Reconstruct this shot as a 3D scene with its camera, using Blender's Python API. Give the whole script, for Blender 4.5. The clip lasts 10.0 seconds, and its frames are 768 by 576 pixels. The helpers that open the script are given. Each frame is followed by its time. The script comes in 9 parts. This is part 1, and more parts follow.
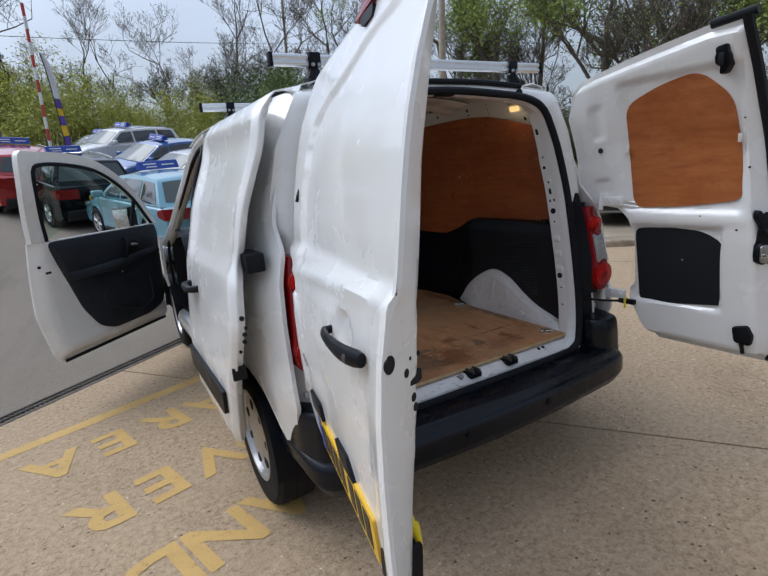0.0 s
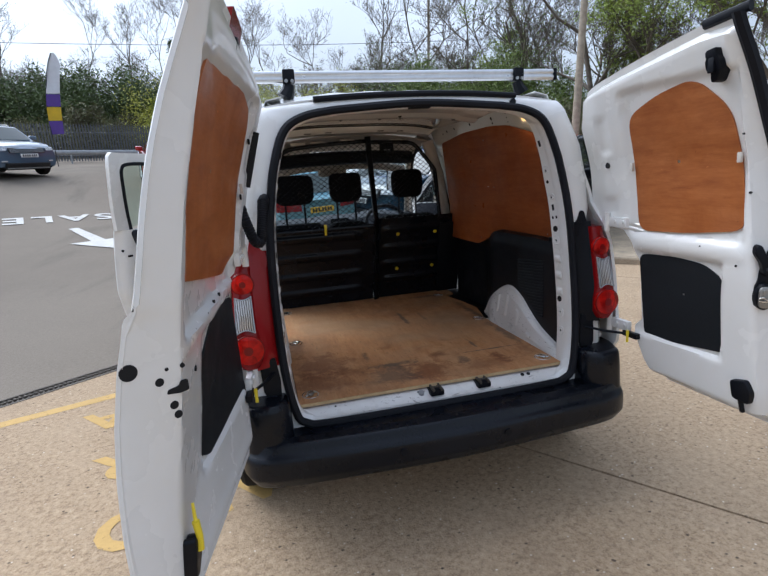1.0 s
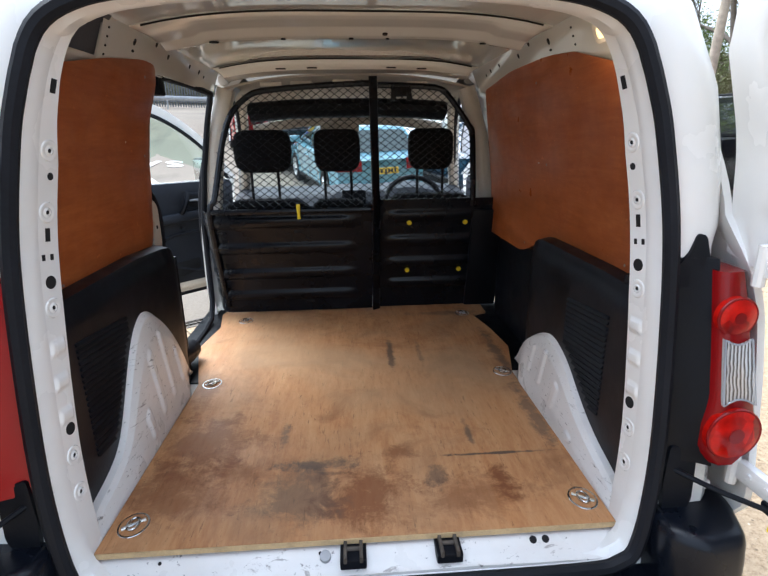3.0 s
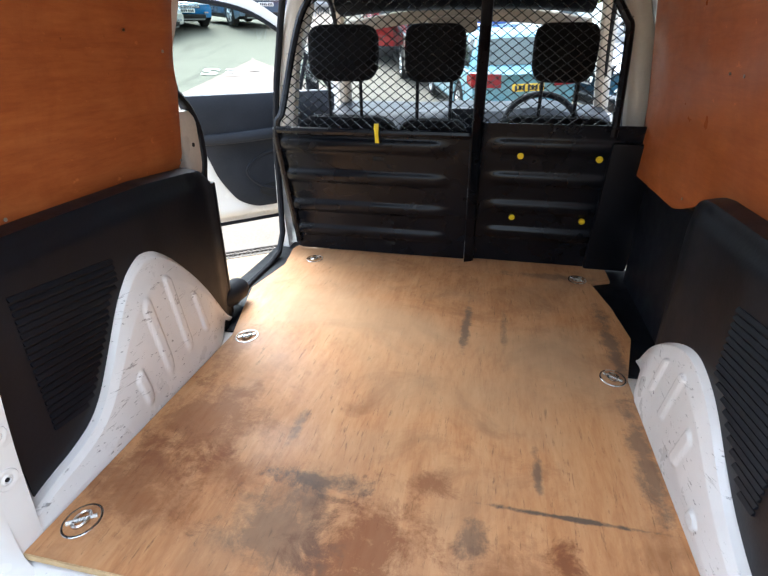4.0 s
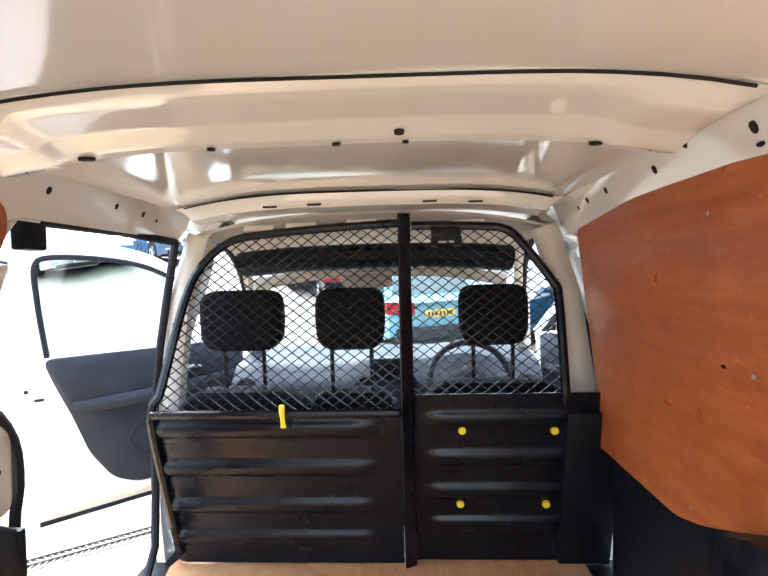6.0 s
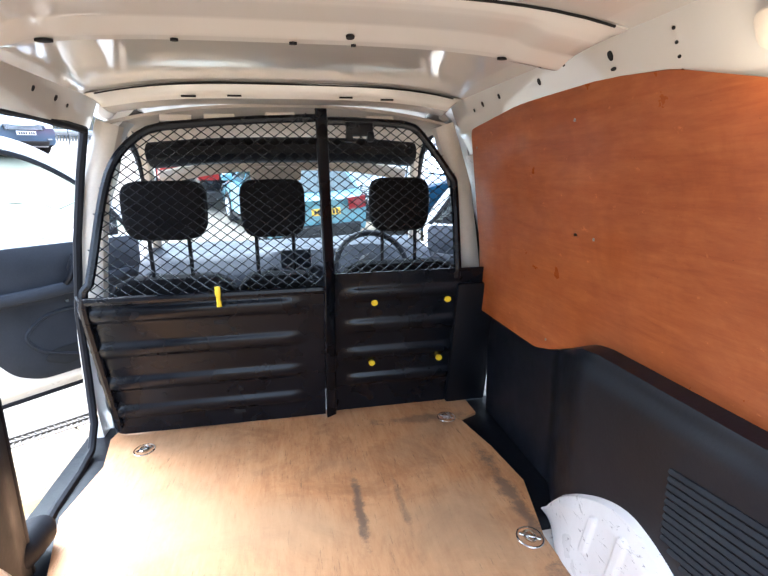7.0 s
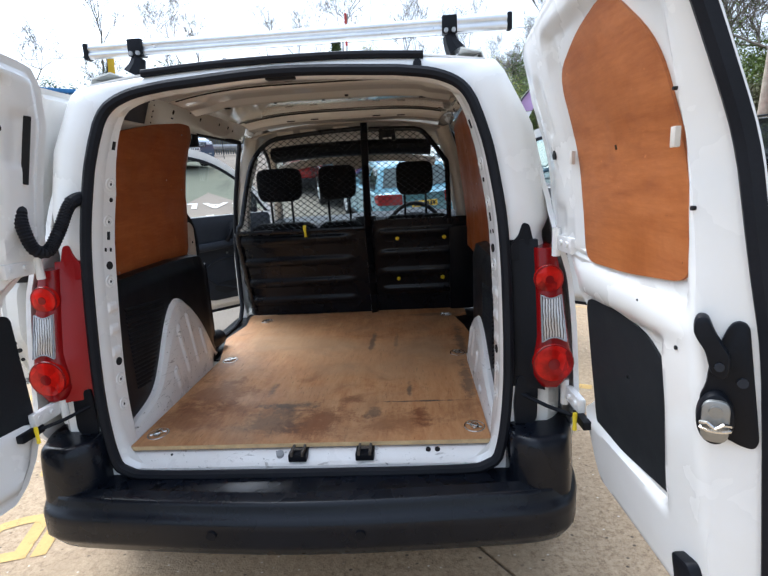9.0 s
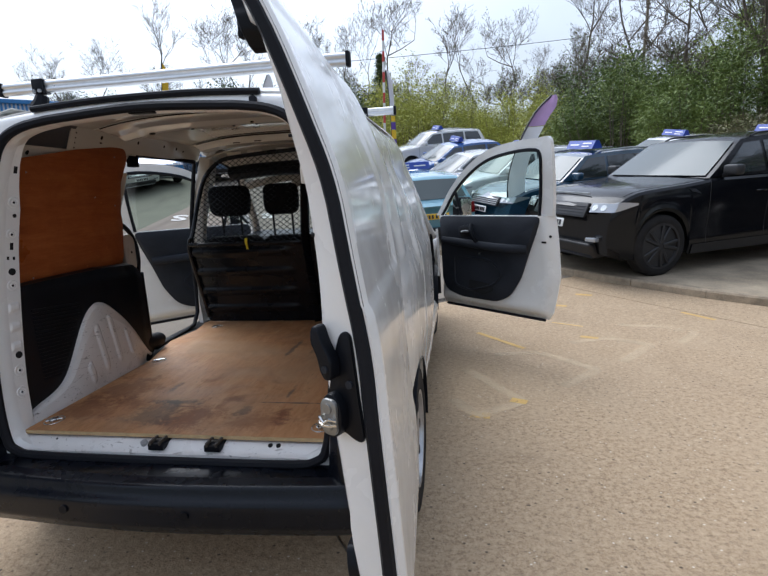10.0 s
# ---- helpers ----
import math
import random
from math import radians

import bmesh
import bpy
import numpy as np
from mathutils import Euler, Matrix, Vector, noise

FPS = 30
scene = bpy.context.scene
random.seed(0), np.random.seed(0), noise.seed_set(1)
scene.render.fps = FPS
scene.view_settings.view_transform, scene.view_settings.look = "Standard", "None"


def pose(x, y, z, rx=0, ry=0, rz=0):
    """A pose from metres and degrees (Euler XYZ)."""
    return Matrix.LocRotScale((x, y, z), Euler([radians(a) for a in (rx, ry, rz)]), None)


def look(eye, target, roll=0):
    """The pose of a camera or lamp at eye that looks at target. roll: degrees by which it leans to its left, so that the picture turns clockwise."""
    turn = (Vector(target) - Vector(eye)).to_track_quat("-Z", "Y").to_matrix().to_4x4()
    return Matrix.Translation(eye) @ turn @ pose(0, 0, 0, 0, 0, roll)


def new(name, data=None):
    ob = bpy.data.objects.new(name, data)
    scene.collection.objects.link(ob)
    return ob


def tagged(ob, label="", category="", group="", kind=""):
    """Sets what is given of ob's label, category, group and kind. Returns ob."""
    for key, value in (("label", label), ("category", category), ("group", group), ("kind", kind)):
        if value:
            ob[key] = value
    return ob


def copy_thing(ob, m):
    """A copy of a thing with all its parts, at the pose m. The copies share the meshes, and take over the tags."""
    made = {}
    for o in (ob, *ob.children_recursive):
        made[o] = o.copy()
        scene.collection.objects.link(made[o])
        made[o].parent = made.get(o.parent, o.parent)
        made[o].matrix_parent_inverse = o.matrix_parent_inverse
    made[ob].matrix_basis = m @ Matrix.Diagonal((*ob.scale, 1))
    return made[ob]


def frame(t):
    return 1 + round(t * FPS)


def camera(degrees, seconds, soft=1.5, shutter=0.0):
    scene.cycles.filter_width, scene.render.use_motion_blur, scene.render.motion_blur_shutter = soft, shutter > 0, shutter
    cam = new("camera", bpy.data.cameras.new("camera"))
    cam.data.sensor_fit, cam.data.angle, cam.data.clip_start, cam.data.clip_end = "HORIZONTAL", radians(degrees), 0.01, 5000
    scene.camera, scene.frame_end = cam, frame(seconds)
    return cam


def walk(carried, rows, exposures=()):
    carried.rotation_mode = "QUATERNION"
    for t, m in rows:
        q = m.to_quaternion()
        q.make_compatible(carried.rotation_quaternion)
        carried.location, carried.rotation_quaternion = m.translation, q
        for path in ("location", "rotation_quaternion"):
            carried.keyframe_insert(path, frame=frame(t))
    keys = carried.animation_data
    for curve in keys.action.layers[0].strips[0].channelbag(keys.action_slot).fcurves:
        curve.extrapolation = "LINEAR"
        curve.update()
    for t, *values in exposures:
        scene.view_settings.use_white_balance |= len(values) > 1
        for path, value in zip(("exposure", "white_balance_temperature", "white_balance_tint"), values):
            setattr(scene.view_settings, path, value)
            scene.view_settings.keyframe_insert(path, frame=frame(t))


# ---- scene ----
cam = camera(75.8, 10.0)
PATH = [
    (0, (-1.329, -1.615, 1.434), (-0.375, 0.081, 0.972), -5.0),
    (0.5, (-1.006, -1.787, 1.448), (-0.303, 0.033, 1.008), -4.0),
    (1, (-0.694, -1.901, 1.446), (-0.222, -0.008, 1.008), -3.5),
    (1.5, (-0.371, -1.79, 1.415), (0.016, 0.12, 0.962), -1.5),
    (2, (-0.136, -1.555, 1.412), (0.136, 0.371, 0.946), -1.0),
    (2.2, (-0.06, -1.439, 1.43), (0.135, 0.496, 0.963), -1.1),
    (3.3, (0.027, -0.755, 1.445), (0.087, 1.096, 0.689), -0.4),
    (3.5, (0.073, -0.654, 1.423), (0.032, 1.136, 0.532), -0.4),
    (4, (0.179, -0.46, 1.398), (-0.201, 1.303, 0.534), -0.1),
    (4.5, (0.246, -0.277, 1.416), (-0.586, 1.426, 0.776), -0.9),
    (5, (0.302, -0.1, 1.448), (-0.861, 1.505, 1.18), -2.9),
    (5.5, (0.291, -0.029, 1.482), (-0.614, 1.754, 1.448), -2.9),
    (6, (0.13, -0.021, 1.528), (0.029, 1.976, 1.478), -1.4),
    (6.2, (0.049, -0.024, 1.537), (0.292, 1.956, 1.399), -0.8),
    (7.3, (-0.017, -0.369, 1.481), (0.353, 1.533, 0.988), -0.6),
    (7.5, (0.001, -0.473, 1.461), (0.229, 1.451, 0.965), -1.5),
    (8, (0.039, -0.781, 1.428), (0.066, 1.162, 0.955), -3.1),
    (8.4, (0.091, -1.07, 1.447), (0.022, 0.868, 0.959), -3.9),
    (8.5, (0.116, -1.139, 1.444), (0.039, 0.802, 0.967), -3.8),
    (9, (0.378, -1.469, 1.402), (0.254, 0.479, 0.967), -3.2),
    (9.5, (0.702, -1.593, 1.38), (0.483, 0.356, 0.99), -2.7),
    (10, (1.082, -1.552, 1.401), (0.775, 0.387, 1.02), -2.8),
]
EXPOSURES = [(0.0, 0.30, 5900, 9), (1.0, 0.74, 5850, 9), (2.0, 1.25, 5750, 9), (3.5, 2.25, 5950, 6), (4.5, 2.8, 5950, 6), (5.5, 3.05, 5900, 6), (6.2, 3.5, 5750, 6), (7.5, 3.05, 5450, 8), (8.0, 2.4, 5550, 7), (8.5, 1.88, 5800, 5), (9.0, 1.45, 5850, 7), (10.0, 0.72, 6000, 9)]
walk(cam, [(t, look(eye, target, roll)) for t, eye, target, roll in PATH], EXPOSURES)


# ---- small building helpers ----
V = Vector


def thing(name, at=(0, 0, 0), label="", category="", group="", kind=""):
    ob = new(name)
    ob.empty_display_size = 0.1
    ob.location = at
    return tagged(ob, label, category, group, kind)


def mesh_of(bm, name, smooth=35):
    me = bpy.data.meshes.new(name)
    if bm.faces:
        bmesh.ops.recalc_face_normals(bm, faces=bm.faces)
    bm.to_mesh(me)
    bm.free()
    if smooth:
        me.polygons.foreach_set("use_smooth", [True] * len(me.polygons))
        me.set_sharp_from_angle(angle=radians(smooth))
    return me


def part(name, bm, material, parent=None, label="", smooth=35, kind=""):
    """One mesh object, its points in the frame of the whole place, under a thing or a part."""
    ob = new(name, mesh_of(bm, name, smooth))
    ob.data.materials.append(material)
    if parent is not None:
        ob.parent = parent
        if parent.type == "EMPTY":
            ob.matrix_parent_inverse = Matrix.Translation(parent.location).inverted()
    return tagged(ob, label, kind=kind)


def islands(bm):
    """Split a bmesh into one bmesh for each loose piece."""
    seen, out = set(), []
    for v0 in bm.verts:
        if v0 in seen:
            continue
        stack, group = [v0], []
        seen.add(v0)
        while stack:
            v = stack.pop()
            group.append(v)
            for e in v.link_edges:
                w = e.other_vert(v)
                if w not in seen:
                    seen.add(w)
                    stack.append(w)
        nb = bmesh.new()
        idx = {v: nb.verts.new(v.co) for v in group}
        for f in {f for v in group for f in v.link_faces}:
            nb.faces.new([idx[v] for v in f.verts])
        out.append(nb)
    bm.free()
    return out


def parts_each(name, bm, material, parent=None, label="", smooth=35):
    for b in islands(bm):
        part(name, b, material, parent, label, smooth)


def quad_grid(bm, rows, wrap=False):
    vs = [[bm.verts.new(p) for p in row] for row in rows]
    n = len(vs[0])
    for a, b in zip(vs, vs[1:]):
        for j in range(n if wrap else n - 1):
            bm.faces.new((a[j], a[(j + 1) % n], b[(j + 1) % n], b[j]))
    return vs


def solid(fa, fb, ss, rs):
    """A closed body between two surfaces fa(s, r) and fb(s, r) over the same grid."""
    bm = bmesh.new()
    a = [[bm.verts.new(fa(s, r)) for s in ss] for r in rs]
    b = [[bm.verts.new(fb(s, r)) for s in ss] for r in rs]
    m, n = len(rs), len(ss)
    for i in range(m - 1):
        for j in range(n - 1):
            bm.faces.new((a[i][j], a[i][j + 1], a[i + 1][j + 1], a[i + 1][j]))
            bm.faces.new((b[i][j], b[i + 1][j], b[i + 1][j + 1], b[i][j + 1]))
    for i in range(m - 1):
        bm.faces.new((a[i][0], a[i + 1][0], b[i + 1][0], b[i][0]))
        bm.faces.new((a[i][-1], b[i][-1], b[i + 1][-1], a[i + 1][-1]))
    for j in range(n - 1):
        bm.faces.new((a[0][j], b[0][j], b[0][j + 1], a[0][j + 1]))
        bm.faces.new((a[-1][j], a[-1][j + 1], b[-1][j + 1], b[-1][j]))
    return bm


def sheet(f, ss, rs, thick):
    """A panel of even thickness on the surface f(s, r)."""
    def normal(s, r, e=1e-3):
        n = (f(min(s + e, 1), r) - f(max(s - e, 0), r)).cross(f(s, min(r + e, 1)) - f(s, max(r - e, 0)))
        return n.normalized() if n.length > 1e-12 else V((0, 0, 1))
    return solid(f, lambda s, r: f(s, r) + normal(s, r) * thick, ss, rs)


def steps(n, *more):
    return sorted(set([i / n for i in range(n + 1)] + list(more)))


def curve(points, smooth=True):
    """A function of 0..1 along points, by chord length."""
    p = [V(q) for q in points]
    d = [0.0]
    for a, b in zip(p, p[1:]):
        d.append(d[-1] + (b - a).length)
    d = [x / d[-1] for x in d]

    def at(t):
        t = min(max(t, 0), 1)
        k = max(i for i in range(len(d) - 1) if d[i] <= t)
        u = (t - d[k]) / max(d[k + 1] - d[k], 1e-9)
        if not smooth:
            return p[k].lerp(p[k + 1], u)
        a, b, c, e = p[max(k - 1, 0)], p[k], p[k + 1], p[min(k + 2, len(p) - 1)]
        return 0.5 * ((2 * b) + (c - a) * u + (2 * a - 5 * b + 4 * c - e) * u * u + (3 * b - a - 3 * c + e) * u ** 3)
    return at


def tube(bm, pts, radius, sides=8, closed=False, caps=True, flat=1.0, up=None):
    pts = [V(p) for p in pts]
    n = len(pts)
    rad = radius if isinstance(radius, (list, tuple)) else [radius] * n
    rings, prev = [], None
    for i, p in enumerate(pts):
        if closed:
            t = pts[(i + 1) % n] - pts[i - 1]
        else:
            t = pts[min(i + 1, n - 1)] - pts[max(i - 1, 0)]
        t.normalize()
        if up is not None:
            a = V(up)
        elif prev is None:
            a = V((0, 0, 1)) if abs(t.z) < 0.9 else V((1, 0, 0))
        else:
            a = prev
        a = (a - t * a.dot(t)).normalized()
        prev = a
        b = t.cross(a)
        rings.append([bm.verts.new(p + (a * math.cos(k * math.tau / sides) + b * math.sin(k * math.tau / sides) * flat) * rad[i]) for k in range(sides)])
    for i in range(n if closed else n - 1):
        a, b = rings[i], rings[(i + 1) % n]
        for k in range(sides):
            bm.faces.new((a[k], a[(k + 1) % sides], b[(k + 1) % sides], b[k]))
    if caps and not closed:
        bm.faces.new(rings[0][::-1])
        bm.faces.new(rings[-1])
    return bm


def box(bm, lo, hi, bevel=0.0, m=None, seg=2):
    made = bmesh.ops.create_cube(bm, size=1)["verts"]
    lo, hi = V(lo), V(hi)
    for v in made:
        v.co = V([lo[k] + (v.co[k] + 0.5) * (hi[k] - lo[k]) for k in range(3)])
    if bevel:
        es = list({e for v in made for e in v.link_edges})
        out = bmesh.ops.bevel(bm, geom=es, offset=bevel, segments=seg, affect="EDGES", profile=0.6)
        made = list({v for f in out["faces"] for v in f.verts} | {v for v in made if v.is_valid})
    if m is not None:
        bmesh.ops.transform(bm, matrix=m, verts=made)
    return bm


def cyl(bm, a, b, r0, r1=None, sides=16):
    return tube(bm, [a, b], [r0, r0 if r1 is None else r1], sides)


def prism(bm, poly, f, d0, d1, bevel=0.0):
    """A flat outline poly [(u, v)] between depths d0 and d1, placed by f(u, v, d); bevel rounds its d1 rim."""
    cu, cv = sum(p[0] for p in poly) / len(poly), sum(p[1] for p in poly) / len(poly)

    def inset(k):
        return [(cu + (u - cu) * k, cv + (v - cv) * k) for u, v in poly]
    rings = [(poly, d0)]
    if bevel:
        size = max(max(abs(u - cu), abs(v - cv)) for u, v in poly)
        e = bevel / size
        rings += [(poly, d1 - (d1 - d0) / abs(d1 - d0) * bevel), (inset(1 - 0.3 * e), d1 - (d1 - d0) / abs(d1 - d0) * bevel * 0.3), (inset(1 - e), d1)]
    else:
        rings.append((poly, d1))
    vs = [[bm.verts.new(f(u, v, d)) for u, v in ring] for ring, d in rings]
    n = len(poly)
    for a, b in zip(vs, vs[1:]):
        for k in range(n):
            bm.faces.new((a[k], a[(k + 1) % n], b[(k + 1) % n], b[k]))
    bm.faces.new(vs[0][::-1])
    bm.faces.new(vs[-1])
    return bm


def rounded(pts, r, n=4):
    """Outline with its corners rounded by about r."""
    out, m = [], len(pts)
    for i in range(m):
        p, a, b = V(pts[i]), V(pts[i - 1]), V(pts[(i + 1) % m])
        ra = min(r, (a - p).length * 0.45)
        rb = min(r, (b - p).length * 0.45)
        s, e = p + (a - p).normalized() * ra, p + (b - p).normalized() * rb
        for k in range(n + 1):
            t = k / n
            q = s * (1 - t) ** 2 + p * 2 * t * (1 - t) + e * t * t
            out.append(tuple(q))
    return out


def lathe(bm, profile, m, sides=32):
    """profile: (radius, along) pairs turned about the z axis of m."""
    rows = []
    for r, z in profile:
        rows.append([m @ V((r * math.cos(k * math.tau / sides), r * math.sin(k * math.tau / sides), z)) for k in range(sides)])
    return quad_grid(bm, rows, wrap=True)


def disc(bm, c, n, r, d=0.002, sides=14, squash=1.0, up=(0, 0, 1)):
    """A thin round plug at c, proud by d along n."""
    n = V(n).normalized()
    a = V(up)
    a = (a - n * a.dot(n)).normalized()
    b = n.cross(a)
    c = V(c)
    lo = [bm.verts.new(c + a * r * math.cos(k * math.tau / sides) + b * r * squash * math.sin(k * math.tau / sides) - n * 0.004) for k in range(sides)]
    hi = [bm.verts.new(c + (a * math.cos(k * math.tau / sides) + b * squash * math.sin(k * math.tau / sides)) * r * 0.96 + n * d) for k in range(sides)]
    for k in range(sides):
        bm.faces.new((lo[k], lo[(k + 1) % sides], hi[(k + 1) % sides], hi[k]))
    bm.faces.new(hi)
    return bm


def interp(x, xs, ys):
    return float(np.interp(x, xs, ys))


def smooth01(x):
    x = min(max(x, 0), 1)
    return x * x * (3 - 2 * x)


def eased(x, xs, ys, d=0.045):
    """interp with its corners rounded over about 2 d."""
    return sum(interp(x + k * d, xs, ys) for k in (-1, -0.5, 0, 0.5, 1)) / 5


# ---- world and sun: a bright overcast sky ----
world = bpy.data.worlds.new("world")
scene.world = world
world.use_nodes = True
wn = world.node_tree.nodes
wl = world.node_tree.links
sky = wn.new("ShaderNodeTexSky")
sky.sky_type = "NISHITA"
sky.sun_disc = False
sky.sun_elevation = radians(54)
sky.sun_rotation = radians(316)
sky.air_density, sky.dust_density, sky.ozone_density = 1.0, 1.5, 1.5
grey = wn.new("ShaderNodeHueSaturation")
grey.inputs["Saturation"].default_value = 0.38
wl.new(sky.outputs[0], grey.inputs["Color"])
cloud = wn.new("ShaderNodeTexNoise")
cloud.inputs["Scale"].default_value, cloud.inputs["Detail"].default_value = 2.2, 6
tone = wn.new("ShaderNodeMapRange")
tone.inputs["From Min"].default_value, tone.inputs["From Max"].default_value = 0.3, 0.7
tone.inputs["To Min"].default_value, tone.inputs["To Max"].default_value = 0.84, 1.08
wl.new(cloud.outputs["Fac"], tone.inputs["Value"])
veil = wn.new("ShaderNodeMix")
veil.data_type, veil.blend_type = "RGBA", "MULTIPLY"
veil.inputs[0].default_value = 1.0
wl.new(grey.outputs[0], veil.inputs[6])
wl.new(tone.outputs[0], veil.inputs[7])
# an overcast sky is brighter overhead than along the horizon
where = wn.new("ShaderNodeTexCoord")
axes = wn.new("ShaderNodeSeparateXYZ")
wl.new(where.outputs["Generated"], axes.inputs[0])
climb = wn.new("ShaderNodeMapRange")
climb.inputs["From Min"].default_value, climb.inputs["From Max"].default_value = 0.0, 1.0
climb.inputs["To Min"].default_value, climb.inputs["To Max"].default_value = 0.42, 1.85
wl.new(axes.outputs[2], climb.inputs["Value"])
dome = wn.new("ShaderNodeMix")
dome.data_type, dome.blend_type = "RGBA", "MULTIPLY"
dome.inputs[0].default_value = 1.0
wl.new(veil.outputs[2], dome.inputs[6])
wl.new(climb.outputs[0], dome.inputs[7])
wl.new(dome.outputs[2], wn["Background"].inputs["Color"])
wn["Background"].inputs["Strength"].default_value = 0.148
sun = new("sun", bpy.data.lights.new("sun", "SUN"))
sun.data.energy, sun.data.angle, sun.data.color = 0.92, radians(45), (1.0, 0.985, 0.96)
sun.rotation_euler = (radians(36), 0, radians(224))


# ---- materials ----
class Mat:
    def __init__(self, name, color=(0.5, 0.5, 0.5), rough=0.5, metal=0.0, **more):
        self.m = bpy.data.materials.new(name)
        self.m.use_nodes = True
        self.t = self.m.node_tree
        self.b = self.t.nodes["Principled BSDF"]
        self.b.inputs["Base Color"].default_value = (*color, 1)
        self.b.inputs["Roughness"].default_value = rough
        self.b.inputs["Metallic"].default_value = metal
        for k, v in more.items():
            self.b.inputs[k.replace("_", " ")].default_value = v
        self.co = None

    def node(self, kind, **sets):
        n = self.t.nodes.new("ShaderNode" + kind)
        for k, v in sets.items():
            if k in n.inputs:
                n.inputs[k].default_value = v
            else:
                n.inputs[k.replace("_", " ")].default_value = v
        return n

    def link(self, a, b):
        self.t.links.new(a, b)

    def coords(self, scale=(1, 1, 1), rot=(0, 0, 0)):
        tc = self.t.nodes.new("ShaderNodeTexCoord")
        mp = self.t.nodes.new("ShaderNodeMapping")
        mp.inputs["Scale"].default_value = scale
        mp.inputs["Rotation"].default_value = rot
        self.link(tc.outputs["Object"], mp.inputs["Vector"])
        return mp.outputs[0]

    def noise(self, scale, detail=4, rough=0.55, vec=None, dist=0.0):
        n = self.node("TexNoise", Scale=scale, Detail=detail, Roughness=rough, Distortion=dist)
        self.link(vec if vec is not None else self.coords(), n.inputs["Vector"])
        return n.outputs["Fac"]

    def ramp(self, fac, stops):
        r = self.t.nodes.new("ShaderNodeValToRGB")
        e = r.color_ramp.elements
        while len(e) < len(stops):
            e.new(0.5)
        for el, (p, c) in zip(e, stops):
            el.position = p
            el.color = (*c, 1) if len(c) == 3 else c
        self.link(fac, r.inputs["Fac"])
        return r.outputs["Color"]

    def mix(self, fac, a, b, mode="MIX"):
        n = self.t.nodes.new("ShaderNodeMix")
        n.data_type, n.blend_type = "RGBA", mode
        for sock, val in ((n.inputs[0], fac), (n.inputs[6], a), (n.inputs[7], b)):
            if hasattr(val, "links"):
                self.link(val, sock)
            elif isinstance(val, (int, float)):
                sock.default_value = val
            else:
                sock.default_value = (*val, 1)
        return n.outputs[2]

    def color(self, sock):
        self.link(sock, self.b.inputs["Base Color"])

    def rough(self, sock):
        self.link(sock, self.b.inputs["Roughness"])

    def bump(self, height, strength=0.3, dist=0.01):
        n = self.node("Bump", Strength=strength, Distance=dist)
        self.link(height, n.inputs["Height"])
        self.link(n.outputs[0], self.b.inputs["Normal"])


G = lambda v: (v, v, v)


def speckled(name, color, amount=0.25, rough=0.5, scale=6, fine=90, bump=0.1, metal=0.0, **more):
    """A surface with a broad uneven tone and a fine grain."""
    m = Mat(name, color, rough, metal, **more)
    a = m.noise(scale, 5)
    lo = tuple(c * (1 - amount) for c in color)
    hi = tuple(min(1, c * (1 + amount)) for c in color)
    c = m.ramp(a, [(0.3, lo), (0.7, hi)])
    f = m.noise(fine, 3)
    m.color(m.mix(0.25, c, m.ramp(f, [(0.35, lo), (0.65, hi)])))
    m.rough(m.ramp(m.noise(scale * 2, 3), [(0.3, G(max(0, rough - 0.08))), (0.7, G(min(1, rough + 0.1)))]))
    if bump:
        m.bump(f, bump, 0.002)
    if max(color) < 0.05 and not metal:
        m.b.inputs["Specular IOR Level"].default_value = 0.16
    return m.m


def paint(name, color, rough=0.18, dirt=0.06, wave=0.02, coat=0.6):
    m = Mat(name, color, rough, 0.0, Coat_Weight=coat, Coat_Roughness=0.07)
    n = m.noise(2.2, 6, 0.6)
    dark = tuple(c * (1 - dirt) * k for c, k in zip(color, (1.0, 0.985, 0.95)))
    c = m.ramp(n, [(0.35, dark), (0.65, color)])
    s = m.ramp(m.noise(38, 4, 0.7), [(0.68, G(0)), (0.78, G(1))])
    m.color(m.mix(m.mix(0.25, G(0), s), c, tuple(x * (1 - 2 * dirt) for x in color)))
    m.rough(m.ramp(m.noise(5, 4), [(0.3, G(rough * 0.75)), (0.75, G(rough * 1.8))]))
    m.bump(m.noise(3.0, 2), wave, 0.02)
    return m.m


WHITE = paint("white_paint", (0.80, 0.80, 0.79), 0.2, 0.06, 0.006)


